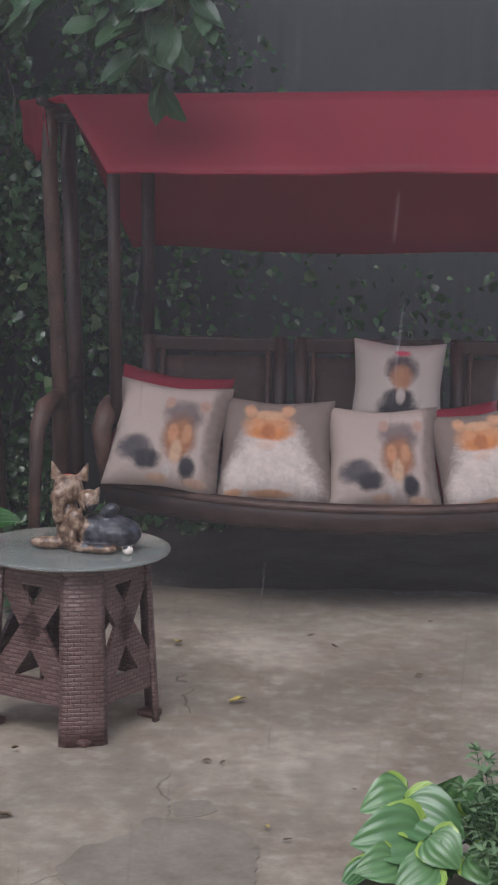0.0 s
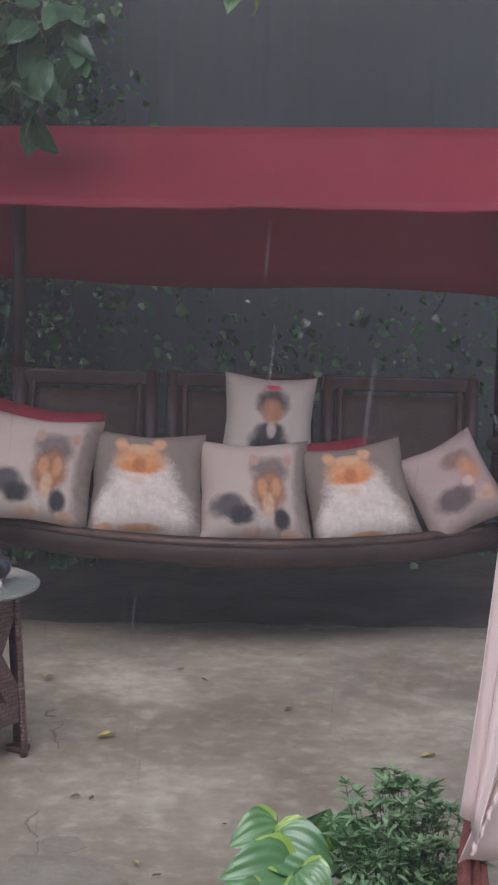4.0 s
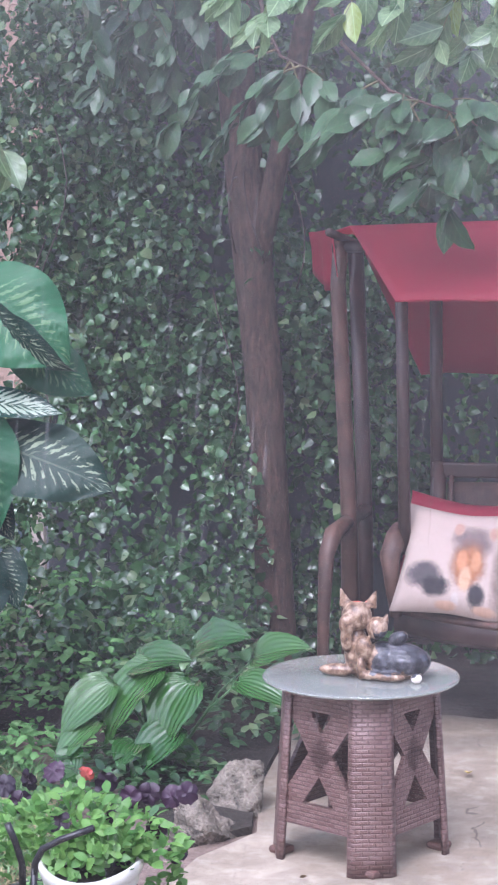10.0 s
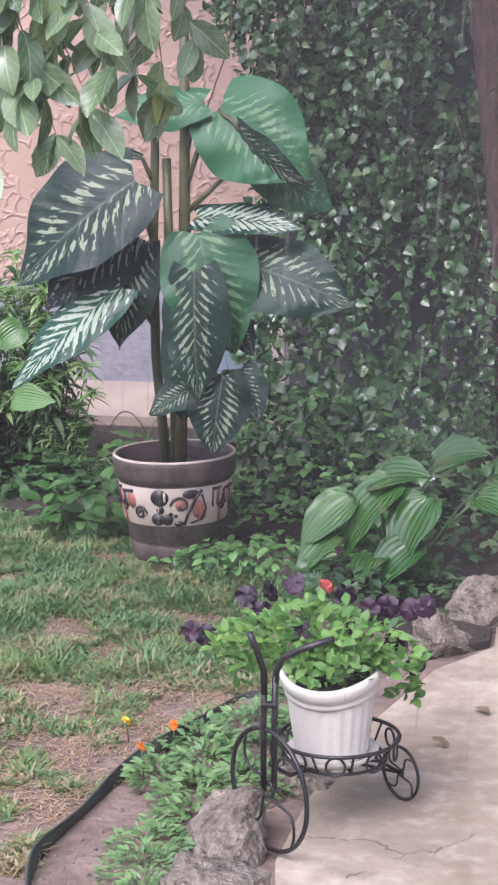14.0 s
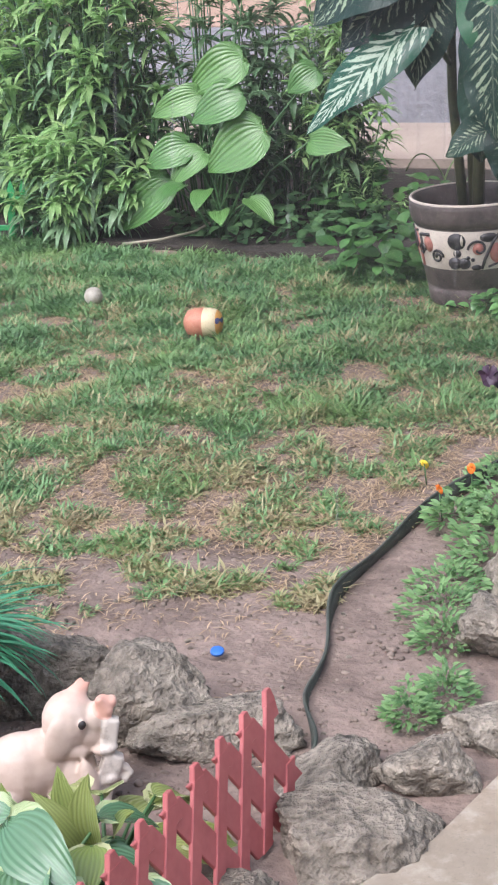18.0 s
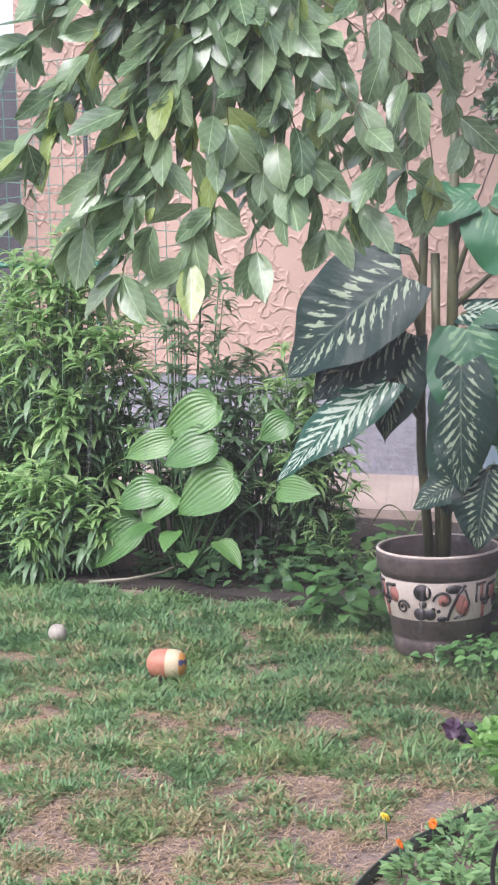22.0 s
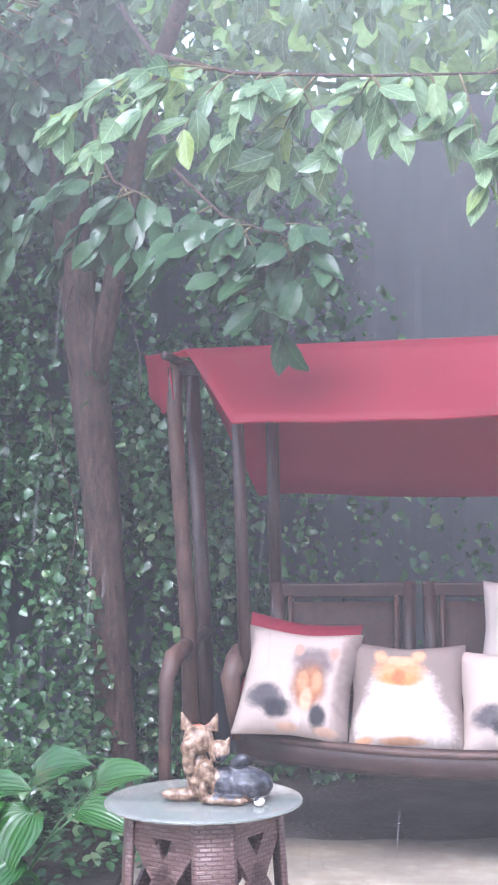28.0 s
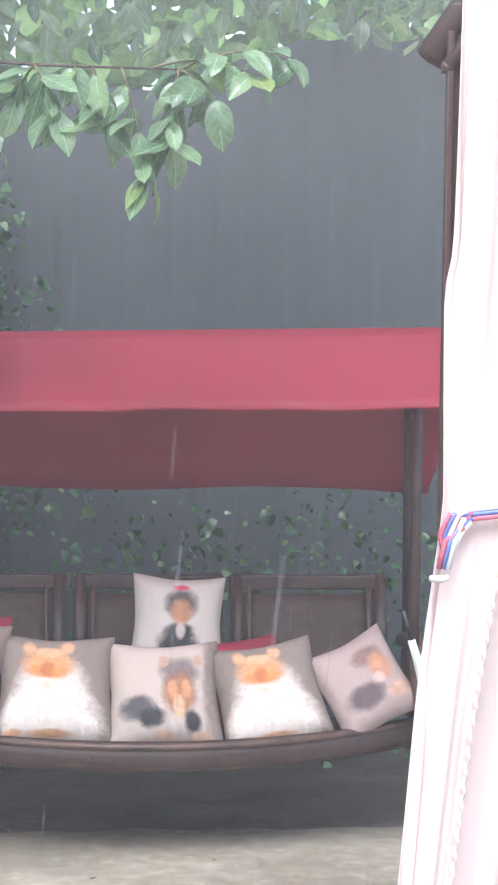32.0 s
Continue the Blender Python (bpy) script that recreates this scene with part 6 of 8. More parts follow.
# ---- large-leaved plants: every leaf an object ----
def big_leaf(parent, name, base, tip, width, material, face=(0, -0.8, 0.6), bend=0.5, fold=0.2, wave=0.05, shape=HEART, seed=0, stalk_from=None, stalk=0.006, stalk_mat=None):
    """A leaf from its stalk to its tip, with the stalk under it."""
    b, t = Vector(base), Vector(tip)
    o = Vector(parent.matrix_basis.translation)
    axis = t - b
    L = axis.length * (1 + bend * bend * 0.06)
    # start along the chord turned up by half the bend
    n = Vector(face).normalized()
    n = (n - axis.normalized() * n.dot(axis.normalized())).normalized()
    ax = axis.normalized() * math.cos(bend / 2) + n * math.sin(bend / 2)
    nn = n * math.cos(bend / 2) - axis.normalized() * math.sin(bend / 2)
    me = leaves(name, [tuple(b - o)], [tuple(ax)], [tuple(nn)], L, width, bend, fold, shape, 7, wave, seed)
    ob = part(name, me, material, parent)
    if stalk_from is not None:
        s = Vector(stalk_from)
        mid = s.lerp(b, 0.55) + Vector((0, 0, 0.25 * (b - s).length * 0.4))
        part("stalk", tube([s - o, s.lerp(mid, 0.5) - o + Vector((0, 0, 0.01)), mid - o, b - o], [stalk * 1.2, stalk, stalk * 0.9, stalk * 0.7], 6, "stalk"), stalk_mat or STALK, parent)
    return ob

STALK = surface("green_stalk", (0.03, 0.09, 0.03), (0.08, 0.17, 0.06), 12, 60, 0.5)
CANE = surface("cane", (0.02, 0.03, 0.014), (0.12, 0.12, 0.045), 4, 40, 0.5)

def cane_leaf(L, W, bend, fold, seed):
    """A broad pointed leaf along +y with a sunk midrib, corrugated between the side veins, its margin waved. uv: across, along."""
    rng = np.random.default_rng(seed + 700)
    R, C = 30, 15
    ph, k = rng.uniform(0, 6.3, 3), rng.uniform(5, 9)
    droop = rng.uniform(0.02, 0.3)
    verts, uvs, faces = [], [], []
    for i in range(R):
        v = i / (R - 1)
        w = math.sin(math.pi * min(1.0, 0.93 * v + 0.07) ** 0.72) ** 0.72 * (1 - 0.3 * v ** 5)
        w = max(w, 0.012)
        ang = bend * v
        cy, cz = (math.sin(ang) / bend, -(1 - math.cos(ang)) / bend)
        for j in range(C):
            u = 2 * j / (C - 1) - 1
            au = abs(u)
            back = -0.1 * au * max(0.0, 1 - v / 0.18)
            lift = fold * au * w - droop * (au * w) ** 2
            lift += 0.035 * math.sin(2 * math.pi * 9 * (v - 0.3 * au * w)) * math.sin(math.pi * au)
            lift += (0.1 * math.sin(v * k + ph[0] + (2.1 if u > 0 else 0)) + 0.05 * math.sin(v * 17 + ph[1] * u)) * au * au
            y, z = (cy + back) * L, cz * L + lift * W / 2
            verts.append((u * w * W / 2, y + math.sin(ang) * lift * W / 2, z))
            uvs.append((0.5 + 0.5 * u, v))
    for i in range(R - 1):
        for j in range(C - 1):
            q = i * C + j
            faces.append((q, q + 1, q + C + 1, q + C))
    return from_arrays("leaf", verts, faces, uvs)

def variegated(name, dark, light, pale, amount, rough=0.32):
    """Dark leaf feathered with pale broken streaks between its side veins."""
    def build(nt, b):
        r = nt.nodes.new("ShaderNodeObjectInfo").outputs["Random"]
        sep = nt.nodes.new("ShaderNodeSeparateXYZ")
        nt.links.new(coords(nt, "UV"), sep.inputs[0])
        u, v = sep.outputs["X"], sep.outputs["Y"]
        au = math_of(nt, "ABSOLUTE", math_of(nt, "MULTIPLY", math_of(nt, "SUBTRACT", u, 0.5), 2.0))
        run = math_of(nt, "SUBTRACT", v, math_of(nt, "MULTIPLY", math_of(nt, "POWER", au, 0.85), 0.26))
        # noise drawn out along the side veins
        comb = nt.nodes.new("ShaderNodeCombineXYZ")
        nt.links.new(math_of(nt, "MULTIPLY", run, 34.0), comb.inputs["X"])
        nt.links.new(math_of(nt, "MULTIPLY", u, 9.5), comb.inputs["Y"])
        nt.links.new(math_of(nt, "MULTIPLY", r, 31.0), comb.inputs["Z"])
        broken = noise_of(nt, comb.outputs[0], 1.0, 3.0, 0.6)
        blot = noise_of(nt, coords(nt), 7.0, 3.0)
        wave = math_of(nt, "SINE", math_of(nt, "ADD", math_of(nt, "MULTIPLY", run, 76.0), math_of(nt, "MULTIPLY", math_of(nt, "SUBTRACT", broken, 0.5), 8.0)))
        # strongest a third of the way out, none at the margin
        out = math_of(nt, "MULTIPLY", math_of(nt, "ABSOLUTE", math_of(nt, "SUBTRACT", au, 0.36)), 2.3)
        f = math_of(nt, "ADD", math_of(nt, "MULTIPLY", wave, 0.55), math_of(nt, "MULTIPLY", math_of(nt, "SUBTRACT", broken, 0.5), 3.2))
        f = math_of(nt, "ADD", math_of(nt, "SUBTRACT", f, out), math_of(nt, "ADD", amount, math_of(nt, "MULTIPLY", math_of(nt, "SUBTRACT", blot, 0.5), 1.6)))
        f = math_of(nt, "MULTIPLY", f, 3.2, True)
        col = mix(nt, r, dark, light)
        col = mix(nt, math_of(nt, "MULTIPLY", blot, 0.5), col, tuple(c * 0.55 for c in dark))
        mid = math_of(nt, "LESS_THAN", au, 0.03)
        col = mix(nt, math_of(nt, "MULTIPLY", mid, 0.14), col, pale)
        col = mix(nt, math_of(nt, "MULTIPLY", f, 0.72), col, pale)
        nt.links.new(col, b.inputs["Base Color"])
        b.inputs["Roughness"].default_value = rough
        b.inputs["Specular IOR Level"].default_value = 0.3
        bump(nt, b, math_of(nt, "ADD", wave, math_of(nt, "MULTIPLY", blot, 2.0)), 0.15, 0.004)
        tr = nt.nodes.new("ShaderNodeBsdfTranslucent")
        nt.links.new(col, tr.inputs["Color"])
        ms = nt.nodes.new("ShaderNodeMixShader")
        ms.inputs[0].default_value = 0.15
        nt.links.new(b.outputs[0], ms.inputs[1])
        nt.links.new(tr.outputs[0], ms.inputs[2])
        nt.links.new(ms.outputs[0], nt.nodes["Material Output"].inputs["Surface"])
    return mat(name, build)

CANE_DARK = variegated("dumb_cane_leaf", (0.006, 0.028, 0.02), (0.014, 0.055, 0.034), (0.34, 0.42, 0.27), 0.02, 0.42)
CANE_GREEN = variegated("dumb_cane_green_leaf", (0.016, 0.09, 0.04), (0.03, 0.15, 0.06), (0.15, 0.28, 0.13), -0.02, 0.4)
CANE_WHITE = variegated("dumb_cane_white_leaf", (0.01, 0.05, 0.034), (0.02, 0.1, 0.055), (0.5, 0.6, 0.46), 0.55, 0.26)

def dumb_cane():
    top = thing("dumb_cane", "tall potted dumb cane with huge white-feathered leaves", "plant", (-2.06, 6.0, 0.29))
    o = Vector((-2.06, 6.0, 0.29))
    for pts, r in (([(-2.1, 6.03, 0.28), (-2.128, 6.03, 0.7), (-2.125, 6.03, 1.08), (-2.108, 6.03, 1.4), (-2.103, 6.03, 1.7)], 0.017),
                   ([(-2.05, 6.03, 0.28), (-2.03, 6.03, 0.7), (-2.01, 6.03, 1.14), (-1.998, 6.03, 1.5), (-1.99, 6.03, 1.86)], 0.02),
                   ([(-2.07, 6.05, 0.28), (-2.075, 6.05, 1.0), (-2.074, 6.05, 1.38)], 0.016)):
        part("stem", tube([Vector(p) - o for p in pts], [r * 1.1, r, r, r * 0.9, r * 0.8][:len(pts)], 10, "stem"), CANE, top)
    # stalk end, tip, width, side that it shows, where its stalk leaves the stem, look
    spec = [((-1.921, 6.0, 1.568), (-2.222, 5.95, 1.524), 0.17, (0.0, -0.85, 0.5), (-1.995, 6.03, 1.4), CANE_GREEN),
            ((-1.868, 6.02, 1.545), (-1.55, 5.97, 1.31), 0.37, (0.1, -0.95, 0.3), (-2.0, 6.03, 1.28), CANE_GREEN),
            ((-1.788, 5.97, 1.472), (-1.519, 5.93, 1.286), 0.13, (-0.2, -0.8, -0.4), (-1.868, 6.02, 1.53), CANE_DARK),
            ((-1.955, 6.02, 1.18), (-1.578, 5.97, 1.145), 0.15, (0.0, -0.7, 0.7), (-2.01, 6.03, 1.1), CANE_WHITE),
            ((-1.8, 6.0, 1.029), (-1.403, 5.95, 0.889), 0.3, (0.15, -0.85, 0.5), (-2.01, 6.03, 0.95), CANE_DARK),
            ((-1.933, 5.95, 1.132), (-1.801, 5.9, 0.73), 0.34, (0.1, -0.9, 0.35), (-2.02, 6.03, 0.95), CANE_GREEN),
            ((-1.923, 5.86, 1.01), (-1.901, 5.8, 0.589), 0.25, (0.0, -0.95, 0.3), (-2.03, 6.03, 0.8), CANE_DARK),
            ((-2.15, 5.93, 1.31), (-2.56, 5.86, 0.96), 0.4, (-0.15, -0.9, 0.4), (-2.125, 6.03, 1.1), CANE_DARK),
            ((-2.164, 5.97, 1.12), (-2.49, 5.92, 0.87), 0.27, (-0.1, -0.85, 0.45), (-2.125, 6.03, 0.98), CANE_DARK),
            # white variegation, with some sky sheen put into the colour as well
            ((-2.197, 5.87, 0.952), (-2.573, 5.78, 0.605), 0.22, (-0.1, -0.75, 0.65), (-2.125, 6.03, 0.8), CANE_WHITE),
            ((-2.134, 5.95, 1.088), (-2.214, 5.9, 0.738), 0.22, (-0.3, -0.9, 0.3), (-2.125, 6.03, 0.9), CANE_DARK),
            ((-1.94, 5.88, 0.618), (-2.086, 5.83, 0.525), 0.13, (0.1, -0.8, 0.6), (-2.04, 6.03, 0.5), CANE_DARK),
            ((-1.83, 5.85, 0.664), (-1.858, 5.8, 0.4), 0.22, (0.1, -0.9, 0.4), (-2.04, 6.03, 0.52), CANE_DARK),
            ((-1.792, 5.92, 0.674), (-1.711, 5.87, 0.504), 0.15, (0.2, -0.9, 0.3), (-2.04, 6.04, 0.5), CANE_DARK),
            ((-1.827, 5.98, 0.857), (-1.745, 5.93, 0.721), 0.11, (0.0, -0.9, 0.3), (-2.02, 6.04, 0.7), CANE_DARK),
            ((-2.15, 6.0, 1.386), (-2.251, 5.95, 1.41), 0.05, (0.0, -0.7, 0.7), (-2.115, 6.03, 1.3), CANE_DARK),
            ((-1.96, 5.93, 0.86), (-1.98, 5.88, 0.5), 0.22, (-0.1, -0.9, 0.35), (-2.03, 6.03, 0.65), CANE_DARK),
            ((-1.74, 6.06, 1.35), (-1.5, 6.1, 1.2), 0.2, (0.1, -0.9, 0.4), (-2.0, 6.04, 1.2), CANE_GREEN)]
    for i, (base, tip, w, face, s, look_of) in enumerate(spec):
        bend = 0.32 + 0.2 * (i % 3)
        B, T = Vector(base), Vector(tip)
        along = (T - B).normalized()
        n = Vector(face)
        n = (n - along * n.dot(along)).normalized()
        y_ax = along * math.cos(bend / 2) + n * math.sin(bend / 2)
        z_ax = n * math.cos(bend / 2) - along * math.sin(bend / 2)
        x_ax = y_ax.cross(z_ax)
        me = cane_leaf((T - B).length * (1 + bend * bend * 0.045), w, bend, 0.1 + 0.12 * (i % 2), i)
        me.transform(Matrix.Translation(B - o) @ Matrix((x_ax, y_ax, z_ax)).transposed().to_4x4())
        part("leaf", me, look_of, top)
        S = Vector(s)
        mid = S.lerp(B, 0.5) + Vector((0, -0.01, 0.12 * (B - S).length))
        part("stalk", tube([S - o, S.lerp(mid, 0.5) - o, mid - o, mid.lerp(B, 0.6) - o + Vector((0, 0, 0.006)), B - o], [0.011, 0.01, 0.008, 0.007, 0.006], 7, "stalk"), CANE, top)
dumb_cane()

def hosta(label, at, spec, material, seed=0, extra=0, spread=0.25, size=(0.12, 0.2), height=0.2, face=(-0.5, 0.85)):
    top = thing("hosta", label, "plant", at)
    rng = random.Random(seed)
    for i, (b, t, w) in enumerate(spec):
        big_leaf(top, "leaf", b, t, w, material, (rng.uniform(-0.3, 0.3), *face), 0.5 + rng.uniform(0, 0.5), 0.24, 0.06, HEART, seed + i, (at[0] + rng.uniform(-0.04, 0.04), at[1], 0.01), 0.005)
    for i in range(extra):
        a = rng.uniform(0, 2 * math.pi)
        r = spread * rng.uniform(0.25, 0.7)
        h = height * rng.uniform(0.5, 1.1)
        b = Vector((at[0] + r * math.cos(a), at[1] + r * math.sin(a), at[2] + h))
        L = rng.uniform(*size)
        t = b + Vector((math.cos(a) * L * 0.8, math.sin(a) * L * 0.8, -L * rng.uniform(0.15, 0.6)))
        big_leaf(top, "leaf", b, t, L * rng.uniform(0.55, 0.75), material, (0.3 * math.cos(a), 0.3 * math.sin(a) - 0.2, 0.9), 0.7, 0.2, 0.04, HEART, seed + 50 + i, (at[0], at[1], at[2] + 0.01), 0.004)
    return top

def ribbed(name, dark, light, rough=0.25, rim=None, ribs=11.0, coat=0.3):
    """Hosta leaf: ribs that run from the stalk to the tip."""
    def build(nt, b):
        r = nt.nodes.new("ShaderNodeObjectInfo").outputs["Random"]
        uv = coords(nt, "UV")
        sep = nt.nodes.new("ShaderNodeSeparateXYZ")
        nt.links.new(uv, sep.inputs[0])
        u, v = sep.outputs["X"], sep.outputs["Y"]
        # across the leaf, scaled by how wide it is there, so that ribs meet at both ends
        spread = math_of(nt, "ADD", 0.12, math_of(nt, "SINE", math_of(nt, "MULTIPLY", math_of(nt, "POWER", v, 0.6), 2.9)))
        q = math_of(nt, "DIVIDE", math_of(nt, "SUBTRACT", u, 0.5), spread)
        s = math_of(nt, "MULTIPLY", math_of(nt, "ADD", math_of(nt, "COSINE", math_of(nt, "MULTIPLY", q, ribs * 6.28)), 1.0), 0.5)
        grain = noise_of(nt, coords(nt), 18.0)
        col = mix(nt, r, dark, light)
        col = mix(nt, math_of(nt, "MULTIPLY", grain, 0.45), col, tuple(c * 0.5 for c in dark))
        col = mix(nt, math_of(nt, "MULTIPLY", math_of(nt, "SUBTRACT", 1.0, s), 0.3), col, tuple(c * 0.4 for c in dark))
        if rim:
            edge = math_of(nt, "GREATER_THAN", math_of(nt, "ADD", math_of(nt, "MULTIPLY", math_of(nt, "ABSOLUTE", q), 1.3), math_of(nt, "MULTIPLY", grain, 0.5)), 0.8)
            col = mix(nt, edge, col, rim)
        nt.links.new(col, b.inputs["Base Color"])
        b.inputs["Roughness"].default_value = rough
        b.inputs["Coat Weight"].default_value = coat
        b.inputs["Coat Roughness"].default_value = 0.12
        bump(nt, b, s, 0.4, 0.006)
        tr = nt.nodes.new("ShaderNodeBsdfTranslucent")
        nt.links.new(col, tr.inputs["Color"])
        ms = nt.nodes.new("ShaderNodeMixShader")
        ms.inputs[0].default_value = 0.2
        nt.links.new(b.outputs[0], ms.inputs[1])
        nt.links.new(tr.outputs[0], ms.inputs[2])
        nt.links.new(ms.outputs[0], nt.nodes["Material Output"].inputs["Surface"])
    return mat(name, build)

HOSTA_GREEN = ribbed("hosta_green", (0.032, 0.12, 0.026), (0.08, 0.22, 0.045), 0.2, ribs=9.0, coat=0.7)
HOSTA_LIGHT = ribbed("hosta_light", (0.07, 0.2, 0.045), (0.16, 0.33, 0.09), 0.3)
HOSTA_ROUND = ribbed("hosta_round", (0.12, 0.28, 0.1), (0.22, 0.4, 0.16), 0.16, rim=(0.34, 0.52, 0.1), ribs=6.0, coat=0.4)
HOSTA_EDGED = ribbed("hosta_edged", (0.09, 0.23, 0.11), (0.19, 0.35, 0.19), 0.2, rim=(0.42, 0.52, 0.26), coat=0.6)
HOSTA_YELLOW = ribbed("hosta_yellow", (0.28, 0.37, 0.1), (0.48, 0.53, 0.2), 0.35, rim=(0.58, 0.6, 0.33))

hosta("glossy dark-green hosta clump wet with rain", (-1.2, 5.75, 0.0),
      [((-1.09, 5.75, 0.41), (-0.9, 5.70, 0.46), 0.17), ((-1.28, 5.70, 0.36), (-1.08, 5.66, 0.385), 0.16), ((-1.2, 5.65, 0.36), (-1.35, 5.60, 0.13), 0.2), ((-1.08, 5.60, 0.33), (-1.16, 5.55, 0.13), 0.20),
       ((-1.35, 5.65, 0.31), (-1.5, 5.60, 0.15), 0.15), ((-1.38, 5.60, 0.2), (-1.51, 5.55, 0.05), 0.13), ((-1.11, 5.55, 0.2), (-1.25, 5.51, 0.04), 0.17), ((-1.45, 5.55, 0.12), (-1.44, 5.51, 0.0), 0.10),
       ((-0.9, 5.80, 0.38), (-0.72, 5.76, 0.42), 0.16), ((-0.93, 5.65, 0.33), (-0.75, 5.60, 0.26), 0.13)], HOSTA_GREEN, 3, 4, 0.3, (0.12, 0.17), 0.2)
hosta("bright green hosta under the bushes", (-3.4, 6.7, 0.0),
      [((-3.152, 6.66, 0.463), (-3.384, 6.62, 0.301), 0.23), ((-3.592, 6.66, 0.251), (-3.814, 6.62, 0.045), 0.18), ((-3.49, 6.66, 0.397), (-3.672, 6.62, 0.316), 0.15), ((-3.426, 6.66, 0.375), (-3.545, 6.6, 0.243), 0.14),
       ((-3.245, 6.68, 0.599), (-3.45, 6.63, 0.498), 0.18), ((-3.438, 6.7, 0.597), (-3.645, 6.66, 0.518), 0.13), ((-2.931, 6.72, 0.693), (-3.039, 6.68, 0.608), 0.13), ((-2.956, 6.68, 0.421), (-2.765, 6.64, 0.41), 0.12), ((-3.263, 6.75, 0.737), (-3.482, 6.72, 0.602), 0.19)], HOSTA_LIGHT, 30, 5, 0.3, (0.14, 0.2), 0.25, (-0.9, 0.4))
hosta("bright wet hosta at the patio edge", (0.4, 3.95, 0.0),
      [(b, t, w * 1.3) for b, t, w in [((0.371, 3.98, 0.19), (0.262, 3.94, 0.158), 0.085), ((0.399, 3.88, 0.135), (0.236, 3.84, 0.12), 0.115), ((0.453, 4.0, 0.156), (0.487, 3.96, 0.24), 0.095), ((0.36, 3.92, 0.178), (0.492, 3.88, 0.122), 0.112), ((0.507, 3.98, 0.122), (0.532, 3.95, 0.248), 0.09),
       ((0.528, 3.95, 0.133), (0.586, 3.92, 0.244), 0.095), ((0.409, 3.84, 0.139), (0.472, 3.8, 0.085), 0.085), ((0.339, 3.82, 0.09), (0.243, 3.78, 0.08), 0.075), ((0.42, 3.8, 0.09), (0.33, 3.76, 0.04), 0.08), ((0.5, 3.85, 0.1), (0.58, 3.8, 0.05), 0.09)]], HOSTA_ROUND, 60, 8, 0.16, (0.09, 0.12), 0.08, (-0.8, 0.6))
hosta("cream-edged hosta in front of the stones", (-1.47, 2.1, 0.0),
      [((-1.48, 2.05, 0.22), (-1.33, 2.0, 0.16), 0.11), ((-1.5, 2.1, 0.2), (-1.62, 2.03, 0.13), 0.11), ((-1.45, 2.02, 0.17), (-1.36, 1.9, 0.08), 0.12), ((-1.5, 2.0, 0.16), (-1.55, 1.88, 0.08), 0.12), ((-1.55, 2.08, 0.2), (-1.68, 2.08, 0.14), 0.1)], HOSTA_EDGED, 90, 16, 0.24, (0.1, 0.15), 0.17)
hosta("yellow-green hosta beside the pig figurine", (-1.42, 2.22, 0.0),
      [((-1.42, 2.2, 0.1), (-1.4, 2.17, 0.26), 0.08), ((-1.46, 2.22, 0.09), (-1.47, 2.19, 0.25), 0.07), ((-1.52, 2.2, 0.08), (-1.56, 2.16, 0.22), 0.08), ((-1.4, 2.22, 0.1), (-1.33, 2.18, 0.2), 0.06), ((-1.44, 2.2, 0.08), (-1.5, 2.15, 0.22), 0.06)], HOSTA_YELLOW, 120, 12, 0.2, (0.1, 0.15), 0.14)

# ---- drooping boughs of the tree, twig by twig ----
def bough(spine, tips, per=9, L=0.11, seed=0, material=None):
    """A bough: a bent limb, and twigs that arch out and hang to the given tips, with their leaves."""
    rng = np.random.default_rng(seed)
    top = TREE
    o = Vector((-1.05, 7.3, 0))
    sp = [Vector(p) for p in spine]
    part("limb", tube([p - o for p in sp], [0.01 - 0.007 * i / (len(sp) - 1) for i in range(len(sp))], 7, "limb"), BARK, top)
    P, A, N, LL = [], [], [], []
    for k, t in enumerate(tips):
        t = Vector(t)
        near = min((sp[i].lerp(sp[i + 1], s) for i in range(len(sp) - 1) for s in (0, 0.2, 0.4, 0.6, 0.8, 1)), key=lambda q: (q - t).length + rng.uniform(0, 0.5) + 2.0 * max(0.0, t.z - q.z))
        over = near.lerp(t, 0.55) + Vector((0, 0, 0.22 * (t - near).length))
        path = [near * (1 - s) ** 2 + over * (2 * s * (1 - s)) + t * s * s for s in np.linspace(0, 1, 8)]
        part("twig", tube([p - o for p in path], [0.0045 - 0.0005 * i for i in range(8)], 5, "twig"), TWIG, top)
        n = max(per, int((t - near).length / 0.04))
        for i in range(n + 4):
            s = min(1.0, 0.12 + 0.88 * (i + 1) / n)
            p = near * (1 - s) ** 2 + over * (2 * s * (1 - s)) + t * s * s
            run = ((over - near) * (1 - s) + (t - over) * s)
            run = run.normalized() if run.length > 1e-6 else Vector((0, 0, -1))
            side = run.cross(Vector((0, 0.3, 1))).normalized() if abs(run.z) < 0.98 else Vector((1, 0, 0))
            sg = 1 if i % 2 else -1
            a = run * rng.uniform(0.2, 0.7) + side * (sg * rng.uniform(0.2, 0.8)) + Vector((rng.normal(-0.45, 0.4), rng.normal(-0.15, 0.3), -rng.uniform(0.1, 0.7)))
            small = 0.45 if i % 9 == 8 else 1.0
            P.append(tuple(p - o))
            A.append(tuple(a))
            N.append((rng.normal(0, 0.5), -0.5 + rng.normal(0, 0.4), 0.75 + rng.normal(0, 0.35)))
            LL.append(L * small * rng.uniform(0.7, 1.2))
    LL = np.array(LL)
    me = leaves("foliage", P, A, N, LL, LL * rng.uniform(0.42, 0.56, len(LL)), rng.uniform(-0.2, 1.2, len(LL)), 0.22, POINTED, 5, 0.07, seed)
    part("foliage", me, material or TREE_LEAF, top)

